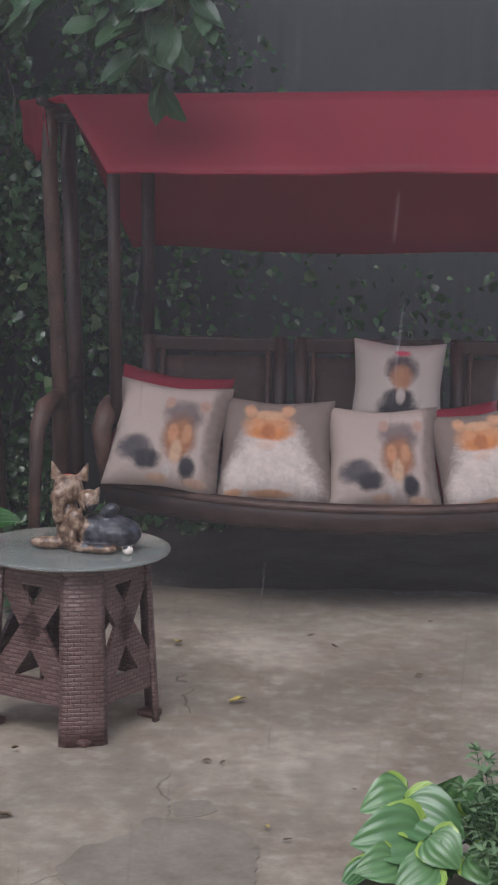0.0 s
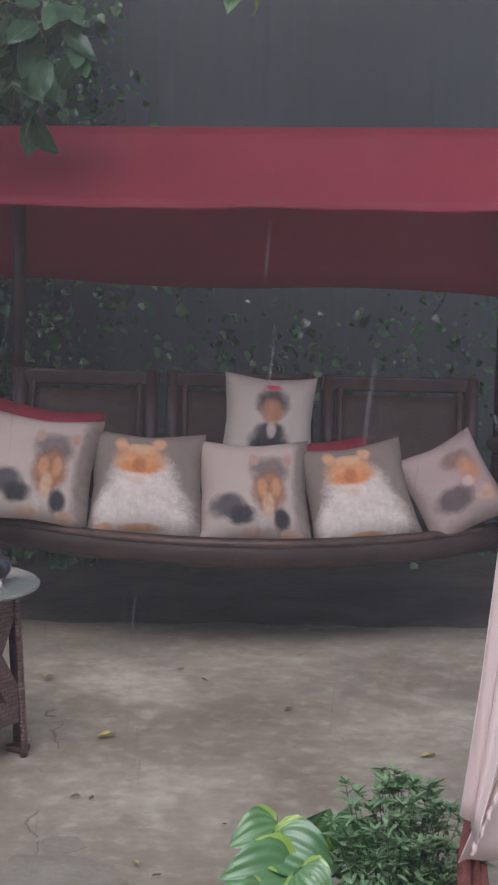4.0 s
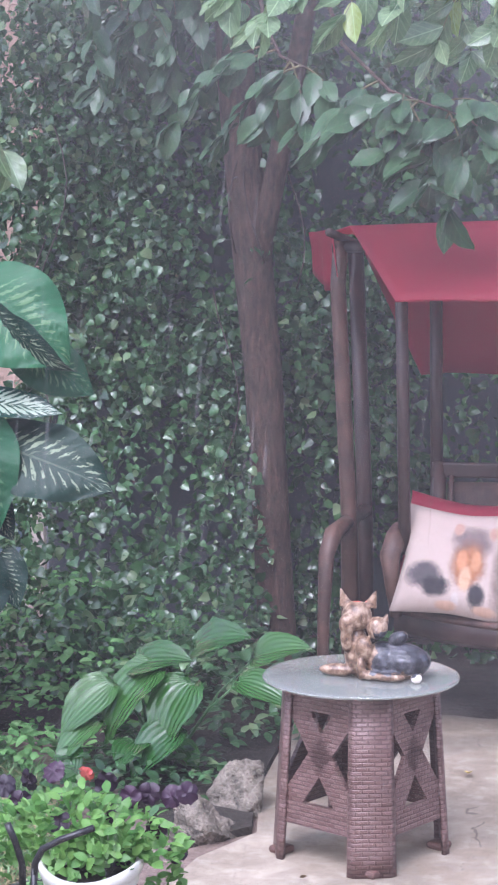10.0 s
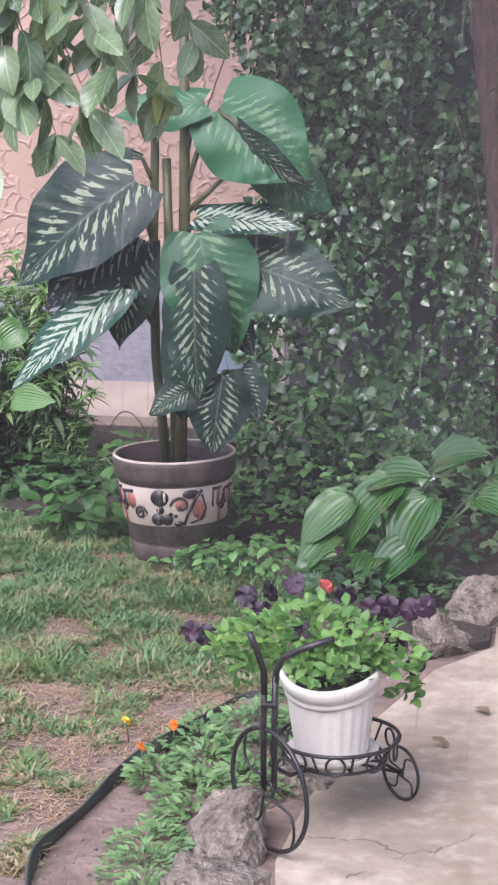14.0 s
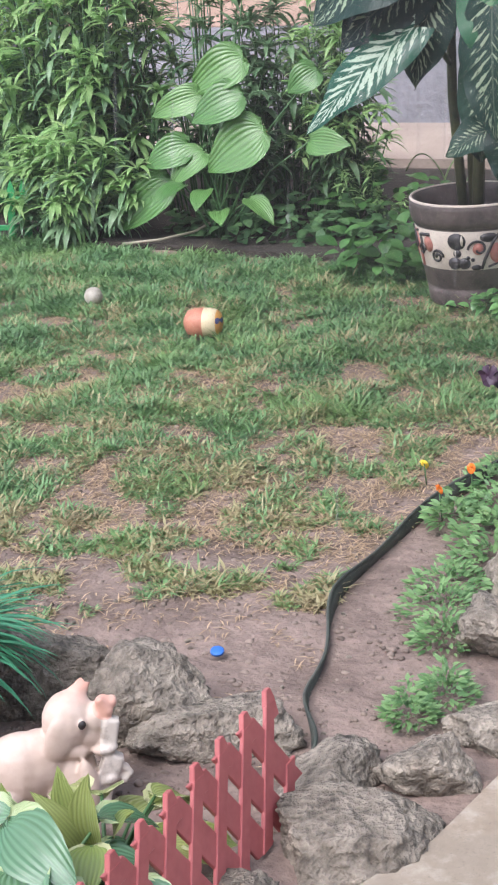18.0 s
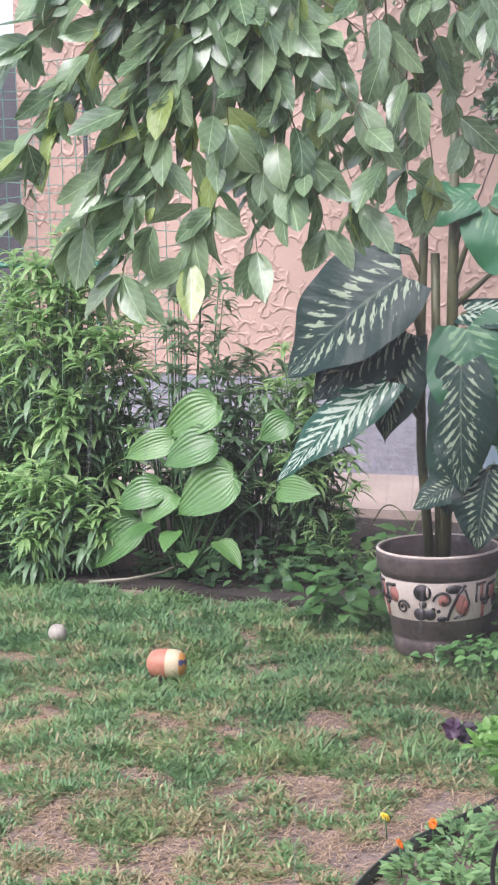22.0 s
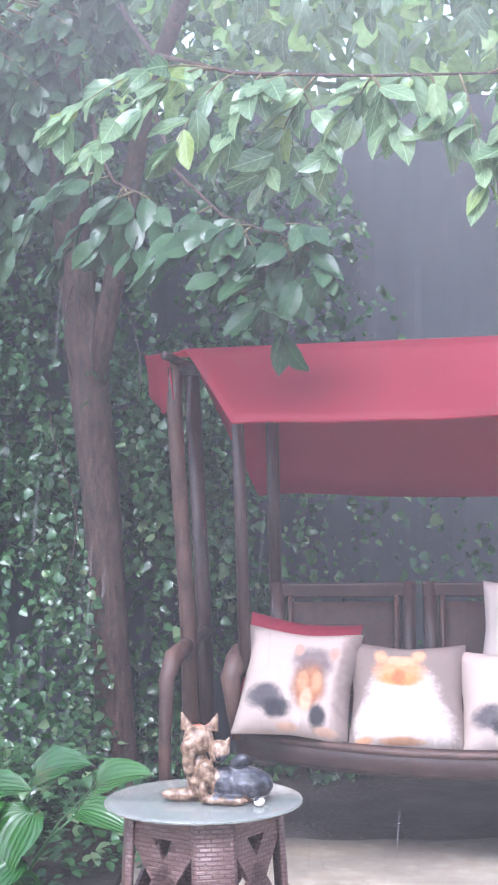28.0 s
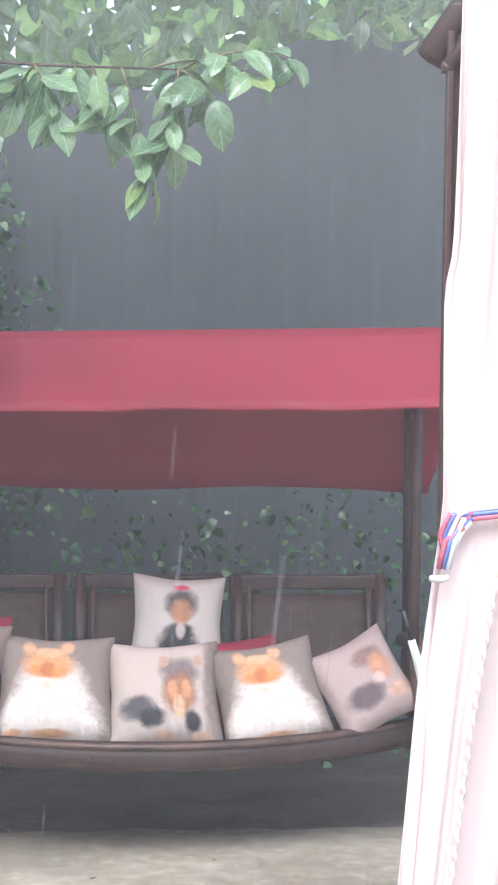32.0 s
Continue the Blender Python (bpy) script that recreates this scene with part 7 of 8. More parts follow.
# darker copy of the tree leaf, with shade put into its colour
SHADE_LEAF = foliage("shaded_tree_leaf", (0.025, 0.07, 0.03), (0.08, 0.16, 0.07), 0.35, vein=34, through_light=0.25, coat=0.4)
TWIG = surface("twig_bark", (0.09, 0.07, 0.035), (0.2, 0.17, 0.08), 20, 80, 0.7)
# low boughs over the lawn and the dumb cane
bough([(-2.53, 4.92, 3.38), (-2.35, 4.55, 3.0), (-2.1, 4.3, 2.6), (-2.0, 4.2, 2.2)],
      [(-1.66, 4.29, 1.58), (-1.74, 4.25, 1.52), (-1.9, 4.19, 1.47), (-2.05, 4.12, 1.45), (-2.2, 4.04, 1.42), (-1.72, 4.26, 1.82), (-1.63, 4.33, 1.75), (-2.1, 4.09, 1.7), (-1.95, 4.15, 1.78), (-1.85, 4.2, 1.9),
       (-2.25, 4.05, 1.65), (-2.32, 4.0, 1.85), (-2.0, 4.15, 2.0), (-1.8, 4.25, 2.1), (-2.2, 4.1, 2.05), (-2.4, 4.0, 2.0), (-1.62, 4.4, 2.0), (-1.92, 4.3, 2.2), (-2.3, 4.2, 2.25), (-1.7, 4.4, 2.2),
       (-1.6, 4.3, 1.68), (-1.55, 4.4, 1.85), (-2.05, 4.1, 1.85), (-2.15, 4.1, 1.9), (-1.9, 4.2, 1.95), (-1.75, 4.3, 1.98), (-2.35, 4.05, 2.15), (-2.1, 4.1, 2.2), (-1.85, 4.25, 2.3), (-2.0, 4.2, 2.35), (-2.5, 3.95, 1.9), (-2.45, 4.0, 1.6), (-1.82, 4.22, 1.6), (-2.18, 4.08, 1.62), (-1.78, 4.22, 1.66), (-1.98, 4.12, 1.58), (-2.12, 4.06, 1.54), (-1.88, 4.2, 1.68), (-2.28, 4.0, 1.54), (-2.42, 3.98, 1.75)], 11, 0.14, 21)
bough([(-2.35, 4.55, 3.0), (-2.1, 4.6, 2.75), (-1.85, 4.7, 2.45), (-1.7, 4.75, 2.1)],
      [(-1.69, 4.71, 1.66), (-1.62, 4.74, 1.6), (-1.55, 4.78, 1.75), (-1.6, 4.8, 1.95), (-1.5, 4.85, 2.1), (-1.75, 4.75, 1.9), (-1.45, 4.9, 1.95)], 8, 0.13, 22)
bough([(-2.4, 4.7, 3.2), (-2.2, 4.6, 2.95), (-2.0, 4.5, 2.75), (-1.75, 4.5, 2.6)], [(-1.77, 4.41, 2.42), (-1.68, 4.44, 2.45), (-1.58, 4.48, 2.42), (-1.49, 4.51, 2.44), (-1.42, 4.53, 2.33), (-1.72, 4.43, 2.31), (-1.63, 4.46, 2.29), (-1.52, 4.5, 2.25), (-1.44, 4.53, 2.18), (-1.66, 4.45, 2.18), (-1.56, 4.49, 2.09), (-1.48, 4.51, 2.05), (-1.76, 4.41, 2.2), (-1.4, 4.54, 2.03), (-1.83, 4.38, 2.34), (-1.86, 4.37, 2.45), (-1.94, 4.33, 2.42), (-1.97, 4.32, 2.31)], 9, 0.13, 28)
# boughs over the trunk and in front of the canopy
bough([(-0.9, 6.6, 3.0), (-0.7, 5.9, 2.7), (-0.4, 5.4, 2.55), (0.0, 5.2, 2.5), (0.4, 5.2, 2.5)],
      [(-0.21, 5.45, 2.25), (-0.3, 5.35, 2.27), (-0.12, 5.3, 2.3), (-0.42, 5.25, 2.32), (-0.55, 5.2, 2.33), (-0.76, 5.14, 2.33), (-0.85, 5.15, 2.4), (0.05, 5.2, 2.38), (0.2, 5.2, 2.36), (0.31, 5.19, 2.2), (0.38, 5.19, 2.3), (0.5, 5.2, 2.42),
       (0.62, 5.25, 2.5), (-0.65, 5.2, 2.42), (-0.05, 5.25, 2.42), (0.12, 5.22, 2.5), (-0.35, 5.25, 2.45), (0.42, 5.25, 2.5), (0.75, 5.3, 2.55)], 8, 0.13, 24)
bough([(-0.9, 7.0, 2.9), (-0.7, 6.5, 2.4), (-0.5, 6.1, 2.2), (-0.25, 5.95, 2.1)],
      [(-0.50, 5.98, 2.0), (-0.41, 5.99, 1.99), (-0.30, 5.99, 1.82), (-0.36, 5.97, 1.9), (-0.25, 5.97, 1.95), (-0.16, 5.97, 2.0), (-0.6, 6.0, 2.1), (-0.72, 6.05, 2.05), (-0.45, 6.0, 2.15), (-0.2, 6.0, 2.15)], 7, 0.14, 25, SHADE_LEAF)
# mass of leaves round the top of the trunk, its shade put into the leaf colour
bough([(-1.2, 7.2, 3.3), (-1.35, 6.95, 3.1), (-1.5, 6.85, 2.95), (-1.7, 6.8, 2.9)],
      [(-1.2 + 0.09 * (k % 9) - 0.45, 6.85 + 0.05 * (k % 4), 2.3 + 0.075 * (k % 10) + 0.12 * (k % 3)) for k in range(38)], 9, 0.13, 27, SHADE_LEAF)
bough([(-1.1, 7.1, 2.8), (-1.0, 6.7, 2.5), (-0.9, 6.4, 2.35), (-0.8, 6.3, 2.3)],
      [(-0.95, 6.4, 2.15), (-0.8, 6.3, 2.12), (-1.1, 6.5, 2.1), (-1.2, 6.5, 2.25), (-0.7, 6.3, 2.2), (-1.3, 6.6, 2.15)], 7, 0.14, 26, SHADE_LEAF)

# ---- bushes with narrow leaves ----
# most bushes use a darker green for leaves below the shoot tips
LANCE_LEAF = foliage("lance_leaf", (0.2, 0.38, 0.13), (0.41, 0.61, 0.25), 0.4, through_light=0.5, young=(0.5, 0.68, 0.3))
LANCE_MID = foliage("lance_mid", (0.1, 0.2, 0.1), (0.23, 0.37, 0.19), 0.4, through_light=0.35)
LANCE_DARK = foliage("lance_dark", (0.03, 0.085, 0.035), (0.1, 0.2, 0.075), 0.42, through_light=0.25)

def bush(label, at, spread, height, stems, per, leaf, material, seed, lean=0.15, low=0.3, lower=None, droop=(0.6, 1.7), wide=(0.16, 0.25)):
    """Many shoots of all heights; each carries loose leaves and ends in a drooping rosette."""
    top = thing("bush", label, "bush", at)
    rng = np.random.default_rng(seed)
    sets = {0: ([], [], [], [], []), 1: ([], [], [], [], [])}
    for k in range(stems):
        u = low + (1 - low) * rng.uniform(0, 1)
        a = rng.uniform(0, 2 * math.pi)
        r = math.sqrt(max(0.0, 1.1 - u ** 4)) * math.sqrt(rng.uniform(0.1, 1.05))
        tip = np.array([r * spread[0] * math.cos(a) + rng.normal(0, lean * 0.2), r * spread[1] * math.sin(a) + rng.normal(0, lean * 0.2), height * u * rng.uniform(0.9, 1.06)])
        foot = np.array([tip[0] * 0.45, tip[1] * 0.45, 0.0])
        mid = np.array([tip[0] * 0.75, tip[1] * 0.75, tip[2] * 0.6])
        thick = min(0.006, leaf * 0.055)
        part("stem", tube([foot, mid, tip], [thick, thick * 0.66, thick * 0.33], 5, "stem"), STALK, top)
        rosette = int(per * 0.45)
        for i in range(per):
            crown = i >= per - rosette
            s = 1.0 - 0.05 * rng.uniform(0, 1) if crown else rng.uniform(0.3, 0.97)
            p = foot * (1 - s) ** 2 + 2 * mid * s * (1 - s) + tip * s * s
            b = rng.uniform(0, 2 * math.pi)
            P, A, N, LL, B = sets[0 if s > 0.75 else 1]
            rise = rng.uniform(0.1, 1.3) if crown else rng.uniform(-0.3, 0.7)
            P.append(p)
            A.append((math.cos(b), math.sin(b), rise))
            N.append((-rise * math.cos(b) + rng.normal(0, 0.25), -rise * math.sin(b) + rng.normal(0, 0.25), 1))
            LL.append(leaf * (rng.uniform(0.65, 1.1) if crown else rng.uniform(0.6, 1.25)))
            B.append(rng.uniform(*droop))
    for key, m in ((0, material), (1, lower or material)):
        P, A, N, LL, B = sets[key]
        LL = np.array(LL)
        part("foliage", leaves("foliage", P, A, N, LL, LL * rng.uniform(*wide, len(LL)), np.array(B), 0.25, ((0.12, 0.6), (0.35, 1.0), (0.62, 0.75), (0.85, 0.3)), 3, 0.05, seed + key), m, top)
    return top

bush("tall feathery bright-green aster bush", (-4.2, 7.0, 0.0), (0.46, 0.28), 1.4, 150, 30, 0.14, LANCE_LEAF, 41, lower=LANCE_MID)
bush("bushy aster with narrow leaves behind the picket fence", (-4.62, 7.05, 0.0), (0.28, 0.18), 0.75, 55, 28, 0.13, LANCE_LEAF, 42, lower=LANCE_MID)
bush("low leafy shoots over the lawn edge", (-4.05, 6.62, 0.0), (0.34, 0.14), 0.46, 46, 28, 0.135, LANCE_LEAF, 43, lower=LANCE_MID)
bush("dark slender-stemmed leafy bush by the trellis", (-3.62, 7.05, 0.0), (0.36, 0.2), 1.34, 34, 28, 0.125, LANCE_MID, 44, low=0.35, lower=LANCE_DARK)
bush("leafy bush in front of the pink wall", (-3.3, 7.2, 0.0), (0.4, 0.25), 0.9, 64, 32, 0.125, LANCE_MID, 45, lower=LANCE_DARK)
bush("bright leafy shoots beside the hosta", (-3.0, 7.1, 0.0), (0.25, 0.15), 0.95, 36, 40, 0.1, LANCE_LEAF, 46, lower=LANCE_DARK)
bush("low green shoots under the dumb cane", (-2.85, 7.0, 0.0), (0.16, 0.12), 0.3, 16, 18, 0.06, LANCE_LEAF, 47)
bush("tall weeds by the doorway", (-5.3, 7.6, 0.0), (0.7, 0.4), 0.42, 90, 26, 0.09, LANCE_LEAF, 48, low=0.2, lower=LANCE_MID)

# soft broad-leaved weeds by the pot and in the bed
WEED = foliage("weed_leaf", (0.03, 0.1, 0.025), (0.1, 0.24, 0.06), 0.45, through_light=0.3)
def weeds(label, name, at, spread, count, L, height, seed, material=None, shape=OVAL, wide=0.6):
    rng = np.random.default_rng(seed)
    r = np.sqrt(rng.uniform(0, 1, count))
    a = rng.uniform(0, 2 * math.pi, count)
    P = np.stack([r * spread[0] * np.cos(a), r * spread[1] * np.sin(a), height * rng.uniform(0.05, 1, count) * (1 - 0.5 * r * r)], 1)
    b = a + rng.normal(0, 0.9, count)
    A = np.stack([np.cos(b), np.sin(b), rng.normal(0.1, 0.4, count)], 1)
    N = np.stack([0.3 * np.cos(b), 0.3 * np.sin(b) - 0.25, np.ones(count)], 1)
    LL = L * rng.uniform(0.6, 1.2, count)
    ob = part(name, leaves(name, P, A, N, LL, LL * wide, rng.uniform(0.2, 0.9, count), 0.2, shape, 3, 0.06, seed), material or WEED)
    ob.matrix_basis = pose(*at)
    return tagged(ob, label, "weeds", kind="stuff")

GROUND_LEAF = foliage("groundcover_leaf", (0.045, 0.13, 0.04), (0.21, 0.42, 0.14), 0.25, through_light=0.25)
weeds("low broad-leaved weeds beside the flower pot", "weeds", (-2.5, 6.25, 0), (0.2, 0.15), 70, 0.1, 0.22, 51)
weeds("leafy weeds behind the flower pot", "weeds", (-2.75, 7.0, 0), (0.3, 0.2), 110, 0.09, 0.25, 52)
# weeds added in dark green, so that their colour gives the shadow under the bushes
weeds("low weeds under the bushes, their dark green standing in for shadow", "weeds", (-3.15, 6.85, 0), (0.55, 0.25), 420, 0.07, 0.16, 57, LANCE_DARK)
weeds("thick green groundcover in front of the ivy", "groundcover", (-1.75, 6.6, 0), (0.5, 0.5), 1000, 0.05, 0.5, 53, GROUND_LEAF)
weeds("thick green groundcover behind the hosta", "groundcover", (-1.15, 6.35, 0), (0.45, 0.4), 700, 0.055, 0.4, 54, IVY_LEAF)
weeds("sparse trailing leaves beside the flower pot", "weeds", (-1.78, 5.85, 0), (0.3, 0.16), 240, 0.05, 0.12, 58, GROUND_LEAF)
weeds("low creeping leaves under the hosta", "groundcover", (-1.25, 5.55, 0), (0.3, 0.3), 420, 0.045, 0.14, 59, IVY_LEAF)

# ---- petunias in the planter ----
PETUNIA_LEAF = foliage("petunia_leaf", (0.065, 0.19, 0.04), (0.19, 0.37, 0.09), 0.5, through_light=0.3)
def petals(nt, b):
    r = nt.nodes.new("ShaderNodeObjectInfo").outputs["Random"]
    nt.links.new(mix(nt, r, (0.012, 0.006, 0.014), (0.035, 0.011, 0.032)), b.inputs["Base Color"])
    b.inputs["Roughness"].default_value = 0.55
DARK_PETAL = mat("dark_petal", petals)
CORAL_PETAL = surface("coral_petal", (0.5, 0.08, 0.08), (0.66, 0.17, 0.14), 30, 120, 0.6)
ORANGE_PETAL = surface("orange_petal", (0.6, 0.12, 0.005), (0.7, 0.18, 0.01), 30, 120, 0.6)
YELLOW_PETAL = surface("yellow_petal", (0.7, 0.5, 0.03), (0.8, 0.62, 0.06), 30, 120, 0.6)

def petunias():
    top = thing("petunia", "bushy lime-green petunia with dark purple flowers in the planter", "flower", (-0.955, 3.8, 0.33))
    rng = np.random.default_rng(61)
    n = 700
    a, r = rng.uniform(0, 2 * math.pi, n), np.sqrt(rng.uniform(0, 1, n))
    P = np.stack([r * np.cos(a) * 0.24 - 0.05, r * np.sin(a) * 0.16 + 0.06, 0.02 + rng.uniform(0, 1, n) * 0.13 * (1.1 - r * r * 0.7)], 1)
    P[:, 2] -= 0.1 * (r > 0.85) * (P[:, 1] > 0.1)
    front = P[:, 1] < -0.02
    P[front, 1] *= 0.6
    P[front, 2] += 0.03
    A = np.stack([np.cos(a) * 0.6 + rng.normal(0, 0.4, n), np.sin(a) * 0.6 + rng.normal(0, 0.4, n), 0.45 + rng.normal(0, 0.4, n)], 1)
    N = np.stack([rng.normal(0, 0.4, n), rng.normal(-0.4, 0.4, n), np.ones(n)], 1)
    m = 170
    a2, r2 = rng.uniform(0, 2 * math.pi, m), 0.1 * np.sqrt(rng.uniform(0, 1, m))
    P = np.concatenate([P, np.stack([r2 * np.cos(a2), r2 * np.sin(a2), rng.uniform(0.0, 0.07, m)], 1)])
    A = np.concatenate([A, np.stack([rng.normal(0, 0.5, m), rng.normal(-0.2, 0.5, m), rng.uniform(0.3, 1.2, m)], 1)])
    N = np.concatenate([N, np.stack([rng.normal(0, 0.4, m), rng.normal(-0.7, 0.3, m), np.full(m, 0.6)], 1)])
    n += m
    LL = rng.uniform(0.02, 0.042, n)
    part("foliage", leaves("foliage", P, A, N, LL, LL * 0.55, 0.5, 0.2, OVAL, 3, 0.06, 62), PETUNIA_LEAF, top)
    o = Vector((-0.955, 3.8, 0.33))
    for i, p in enumerate([(-1.328, 3.95, 0.376), (-1.12, 3.9, 0.5), (-1.0, 3.95, 0.505), (-0.9, 3.95, 0.455), (-0.885, 3.8, 0.372), (-0.79, 3.93, 0.34), (-0.81, 3.97, 0.455), (-1.19, 3.95, 0.47), (-0.96, 3.97, 0.48), (-0.77, 3.95, 0.47), (-1.04, 3.86, 0.42), (-1.3, 3.98, 0.36), (-1.08, 3.97, 0.5), (-1.15, 3.93, 0.44), (-0.93, 3.93, 0.42), (-0.86, 3.97, 0.46), (-0.83, 3.9, 0.4)]):
        flower(top, Vector(p) - o, 0.02 if i == 2 else 0.028, CORAL_PETAL if i == 2 else DARK_PETAL, i)

def flower(top, c, size, material, seed, n=5):
    rng = np.random.default_rng(seed + 300)
    a = np.arange(n) * 2 * math.pi / n + rng.uniform(0, 1)
    face = Vector((rng.normal(0, 0.4), -0.9, 0.35 + rng.normal(0, 0.3))).normalized()
    s = face.orthogonal().normalized()
    t = face.cross(s)
    A = np.array([tuple(s * math.cos(q) + t * math.sin(q) + face * 0.35) for q in a])
    N = np.array([tuple(face) for _ in a])
    P = np.array([tuple(c) for _ in a])
    ob = part("flower", leaves("flower", P, A, N, size, size * 1.05, 0.9, 0.1, ((0.2, 0.5), (0.6, 1.0), (0.9, 0.75)), 5, 0.3, seed), material, top)
    return ob
petunias()

# ---- marigold seedlings ----
MARIGOLD_LEAF = foliage("marigold_leaf", (0.07, 0.18, 0.06), (0.23, 0.39, 0.15), 0.5, through_light=0.3)
def marigolds():
    top = thing("marigold", "feathery marigold seedlings with small orange flowers", "flower", (-1.3, 4.0, 0.0))
    rng = np.random.default_rng(71)
    P, A, N, LL = [], [], [], []
    for x, y, s in ((-1.3, 4.35, 0.1), (-1.22, 4.15, 0.12), (-1.33, 4.05, 0.1), (-1.28, 3.85, 0.12), (-1.2, 3.95, 0.1), (-1.4, 4.2, 0.09), (-1.25, 3.7, 0.1), (-1.15, 4.4, 0.1), (-1.3, 3.55, 0.09), (-1.27, 3.42, 0.1), (-1.2, 4.55, 0.12), (-1.42, 3.95, 0.07), (-1.1, 4.25, 0.1), (-1.22, 3.3, 0.07), (-1.13, 3.05, 0.06), (-1.17, 2.95, 0.05)):
        fine = 0.6 if y < 3.6 else 0.85
        for i in range(int(180 / fine)):
            a = rng.uniform(0, 2 * math.pi)
            r = s * math.sqrt(rng.uniform(0, 1))
            P.append((x + 1.3 + r * math.cos(a), y - 4.0 + r * math.sin(a), rng.uniform(0.01, 0.08) * (1.2 - r / s)))
            A.append((math.cos(a), math.sin(a), rng.uniform(0, 0.9)))
            N.append((rng.normal(0, 0.3), rng.normal(-0.3, 0.3), 1))
            LL.append(fine * rng.uniform(0.02, 0.045))
    LL = np.array(LL)
    part("foliage", leaves("foliage", P, A, N, LL, LL * 0.36, 0.4, 0.2, OVAL, 3, 0.08, 72), MARIGOLD_LEAF, top)
    for i, (p, m) in enumerate([((-1.439, 4.12, 0.075), ORANGE_PETAL), ((-1.466, 3.96, 0.075), ORANGE_PETAL), ((-1.589, 4.19, 0.05), YELLOW_PETAL)]):
        c = Vector(p) - Vector((-1.3, 4.0, 0))
        part("stem", tube([(c.x, c.y + 0.01, -0.01), c], 0.002, 5, "stem"), STALK, top)
        flower(top, c, 0.014, m, i, 9)
marigolds()

# ---- spiky plant in a basket, and shrubby herb by the curtain ----
SPIKE = foliage("spike_leaf", (0.02, 0.14, 0.07), (0.08, 0.3, 0.16), 0.4, through_light=0.25)
def spiky():
    top = thing("spiky_plant", "arching blue-green grassy plant with violet flower spikes", "plant", (-2.03, 2.57, 0.0))
    rng = np.random.default_rng(81)
    n = 300
    a = rng.uniform(0, 2 * math.pi, n)
    P = np.stack([0.05 * np.cos(a), 0.05 * np.sin(a), np.full(n, 0.2)], 1) + rng.normal(0, 0.012, (n, 3))
    up = rng.uniform(0.25, 1.6, n)
    A = np.stack([np.cos(a), np.sin(a), up], 1)
    N = np.stack([-np.cos(a) * up, -np.sin(a) * up, np.ones(n)], 1)
    LL = rng.uniform(0.16, 0.3, n)
    part("foliage", leaves("foliage", P, A, N, LL, rng.uniform(0.007, 0.014, n), rng.uniform(0.7, 2.0, n), 0.3, ((0.1, 0.8), (0.3, 1.0), (0.5, 1.0), (0.7, 0.8), (0.88, 0.4)), 3, 0.0, 82), SPIKE, top)
    violet = surface("violet_petal", (0.12, 0.05, 0.24), (0.22, 0.11, 0.36), 30, 120, 0.6)
    for x, y, z in ((0.05, -0.06, 0.34), (0.1, -0.05, 0.27)):
        pts = rng.normal(0, 1, (26, 3)) * np.array([0.007, 0.007, 0.02]) + np.array([x, y, z])
        part("flower_spike", leaves("flower_spike", pts, rng.normal(0, 1, (26, 3)), rng.normal(0, 1, (26, 3)), 0.014, 0.01, 0.3, 0.2, OVAL, 3, 0.1, 83), violet, top)["kind"] = "stuff"
        part("stem", tube([(x * 0.3, y * 0.3, 0.18), (x, y, z)], 0.002, 5, "stem"), STALK, top)
    basket = thing("basket", "dark brown wicker basket pot half hidden by leaves", "plant pot", (-2.03, 2.57, 0.0))
    part("body", lathe([(0.0, 0.0), (0.09, 0.0), (0.1, 0.02), (0.125, 0.18), (0.13, 0.2), (0.118, 0.2), (0.095, 0.03), (0.0, 0.02)], 36, "body"), WEAVE, basket)
    part("rim", ring((0, 0, 0.2), 0.125, 0.01, "z", 36, 8, "rim"), WICKER, basket)
    part("potting_soil", lathe([(0.0, 0.19), (0.118, 0.185)], 20, "potting_soil"), DARK_SOIL, basket)
spiky()

HERB = foliage("herb_leaf", (0.15, 0.27, 0.13), (0.31, 0.45, 0.24), 0.5, through_light=0.25)
bush("fine-leaved herb bush beside the curtain", (0.63, 3.84, 0.0), (0.15, 0.12), 0.37, 90, 36, 0.036, HERB, 91, 0.1, low=0.25, droop=(0.1, 0.8), wide=(0.24, 0.36))

WISP = surface("pale_blade", (0.1, 0.16, 0.06), (0.22, 0.3, 0.13), 12, 60, 0.5)
def bare_wisps():
    """Two thin arching blades behind the pot."""
    top = thing("grass_wisp", "long arching pale blades growing behind the pot", "plant", (-2.75, 7.6, 0.0))
    for k, pts in enumerate([[(0, 0, 0), (0.02, 0, 0.2), (0.15, 0, 0.27), (0.35, 0, 0.22)], [(0.1, 0, 0), (0.12, 0, 0.15), (0.2, 0, 0.22), (0.3, 0, 0.14)], [(0.05, 0, 0), (0.0, 0, 0.18), (-0.08, 0, 0.24), (-0.16, 0, 0.12)]]):
        p = np.array(pts)
        fine = [tuple((1 - s) ** 3 * p[0] + 3 * s * (1 - s) ** 2 * p[1] + 3 * s * s * (1 - s) * p[2] * 1.15 + s ** 3 * p[3]) for s in np.linspace(0, 1, 14)]
        part("blade", tube(fine, [0.008 - 0.0004 * i for i in range(14)], 6, "blade", squash=0.3), WISP, top)
bare_wisps()

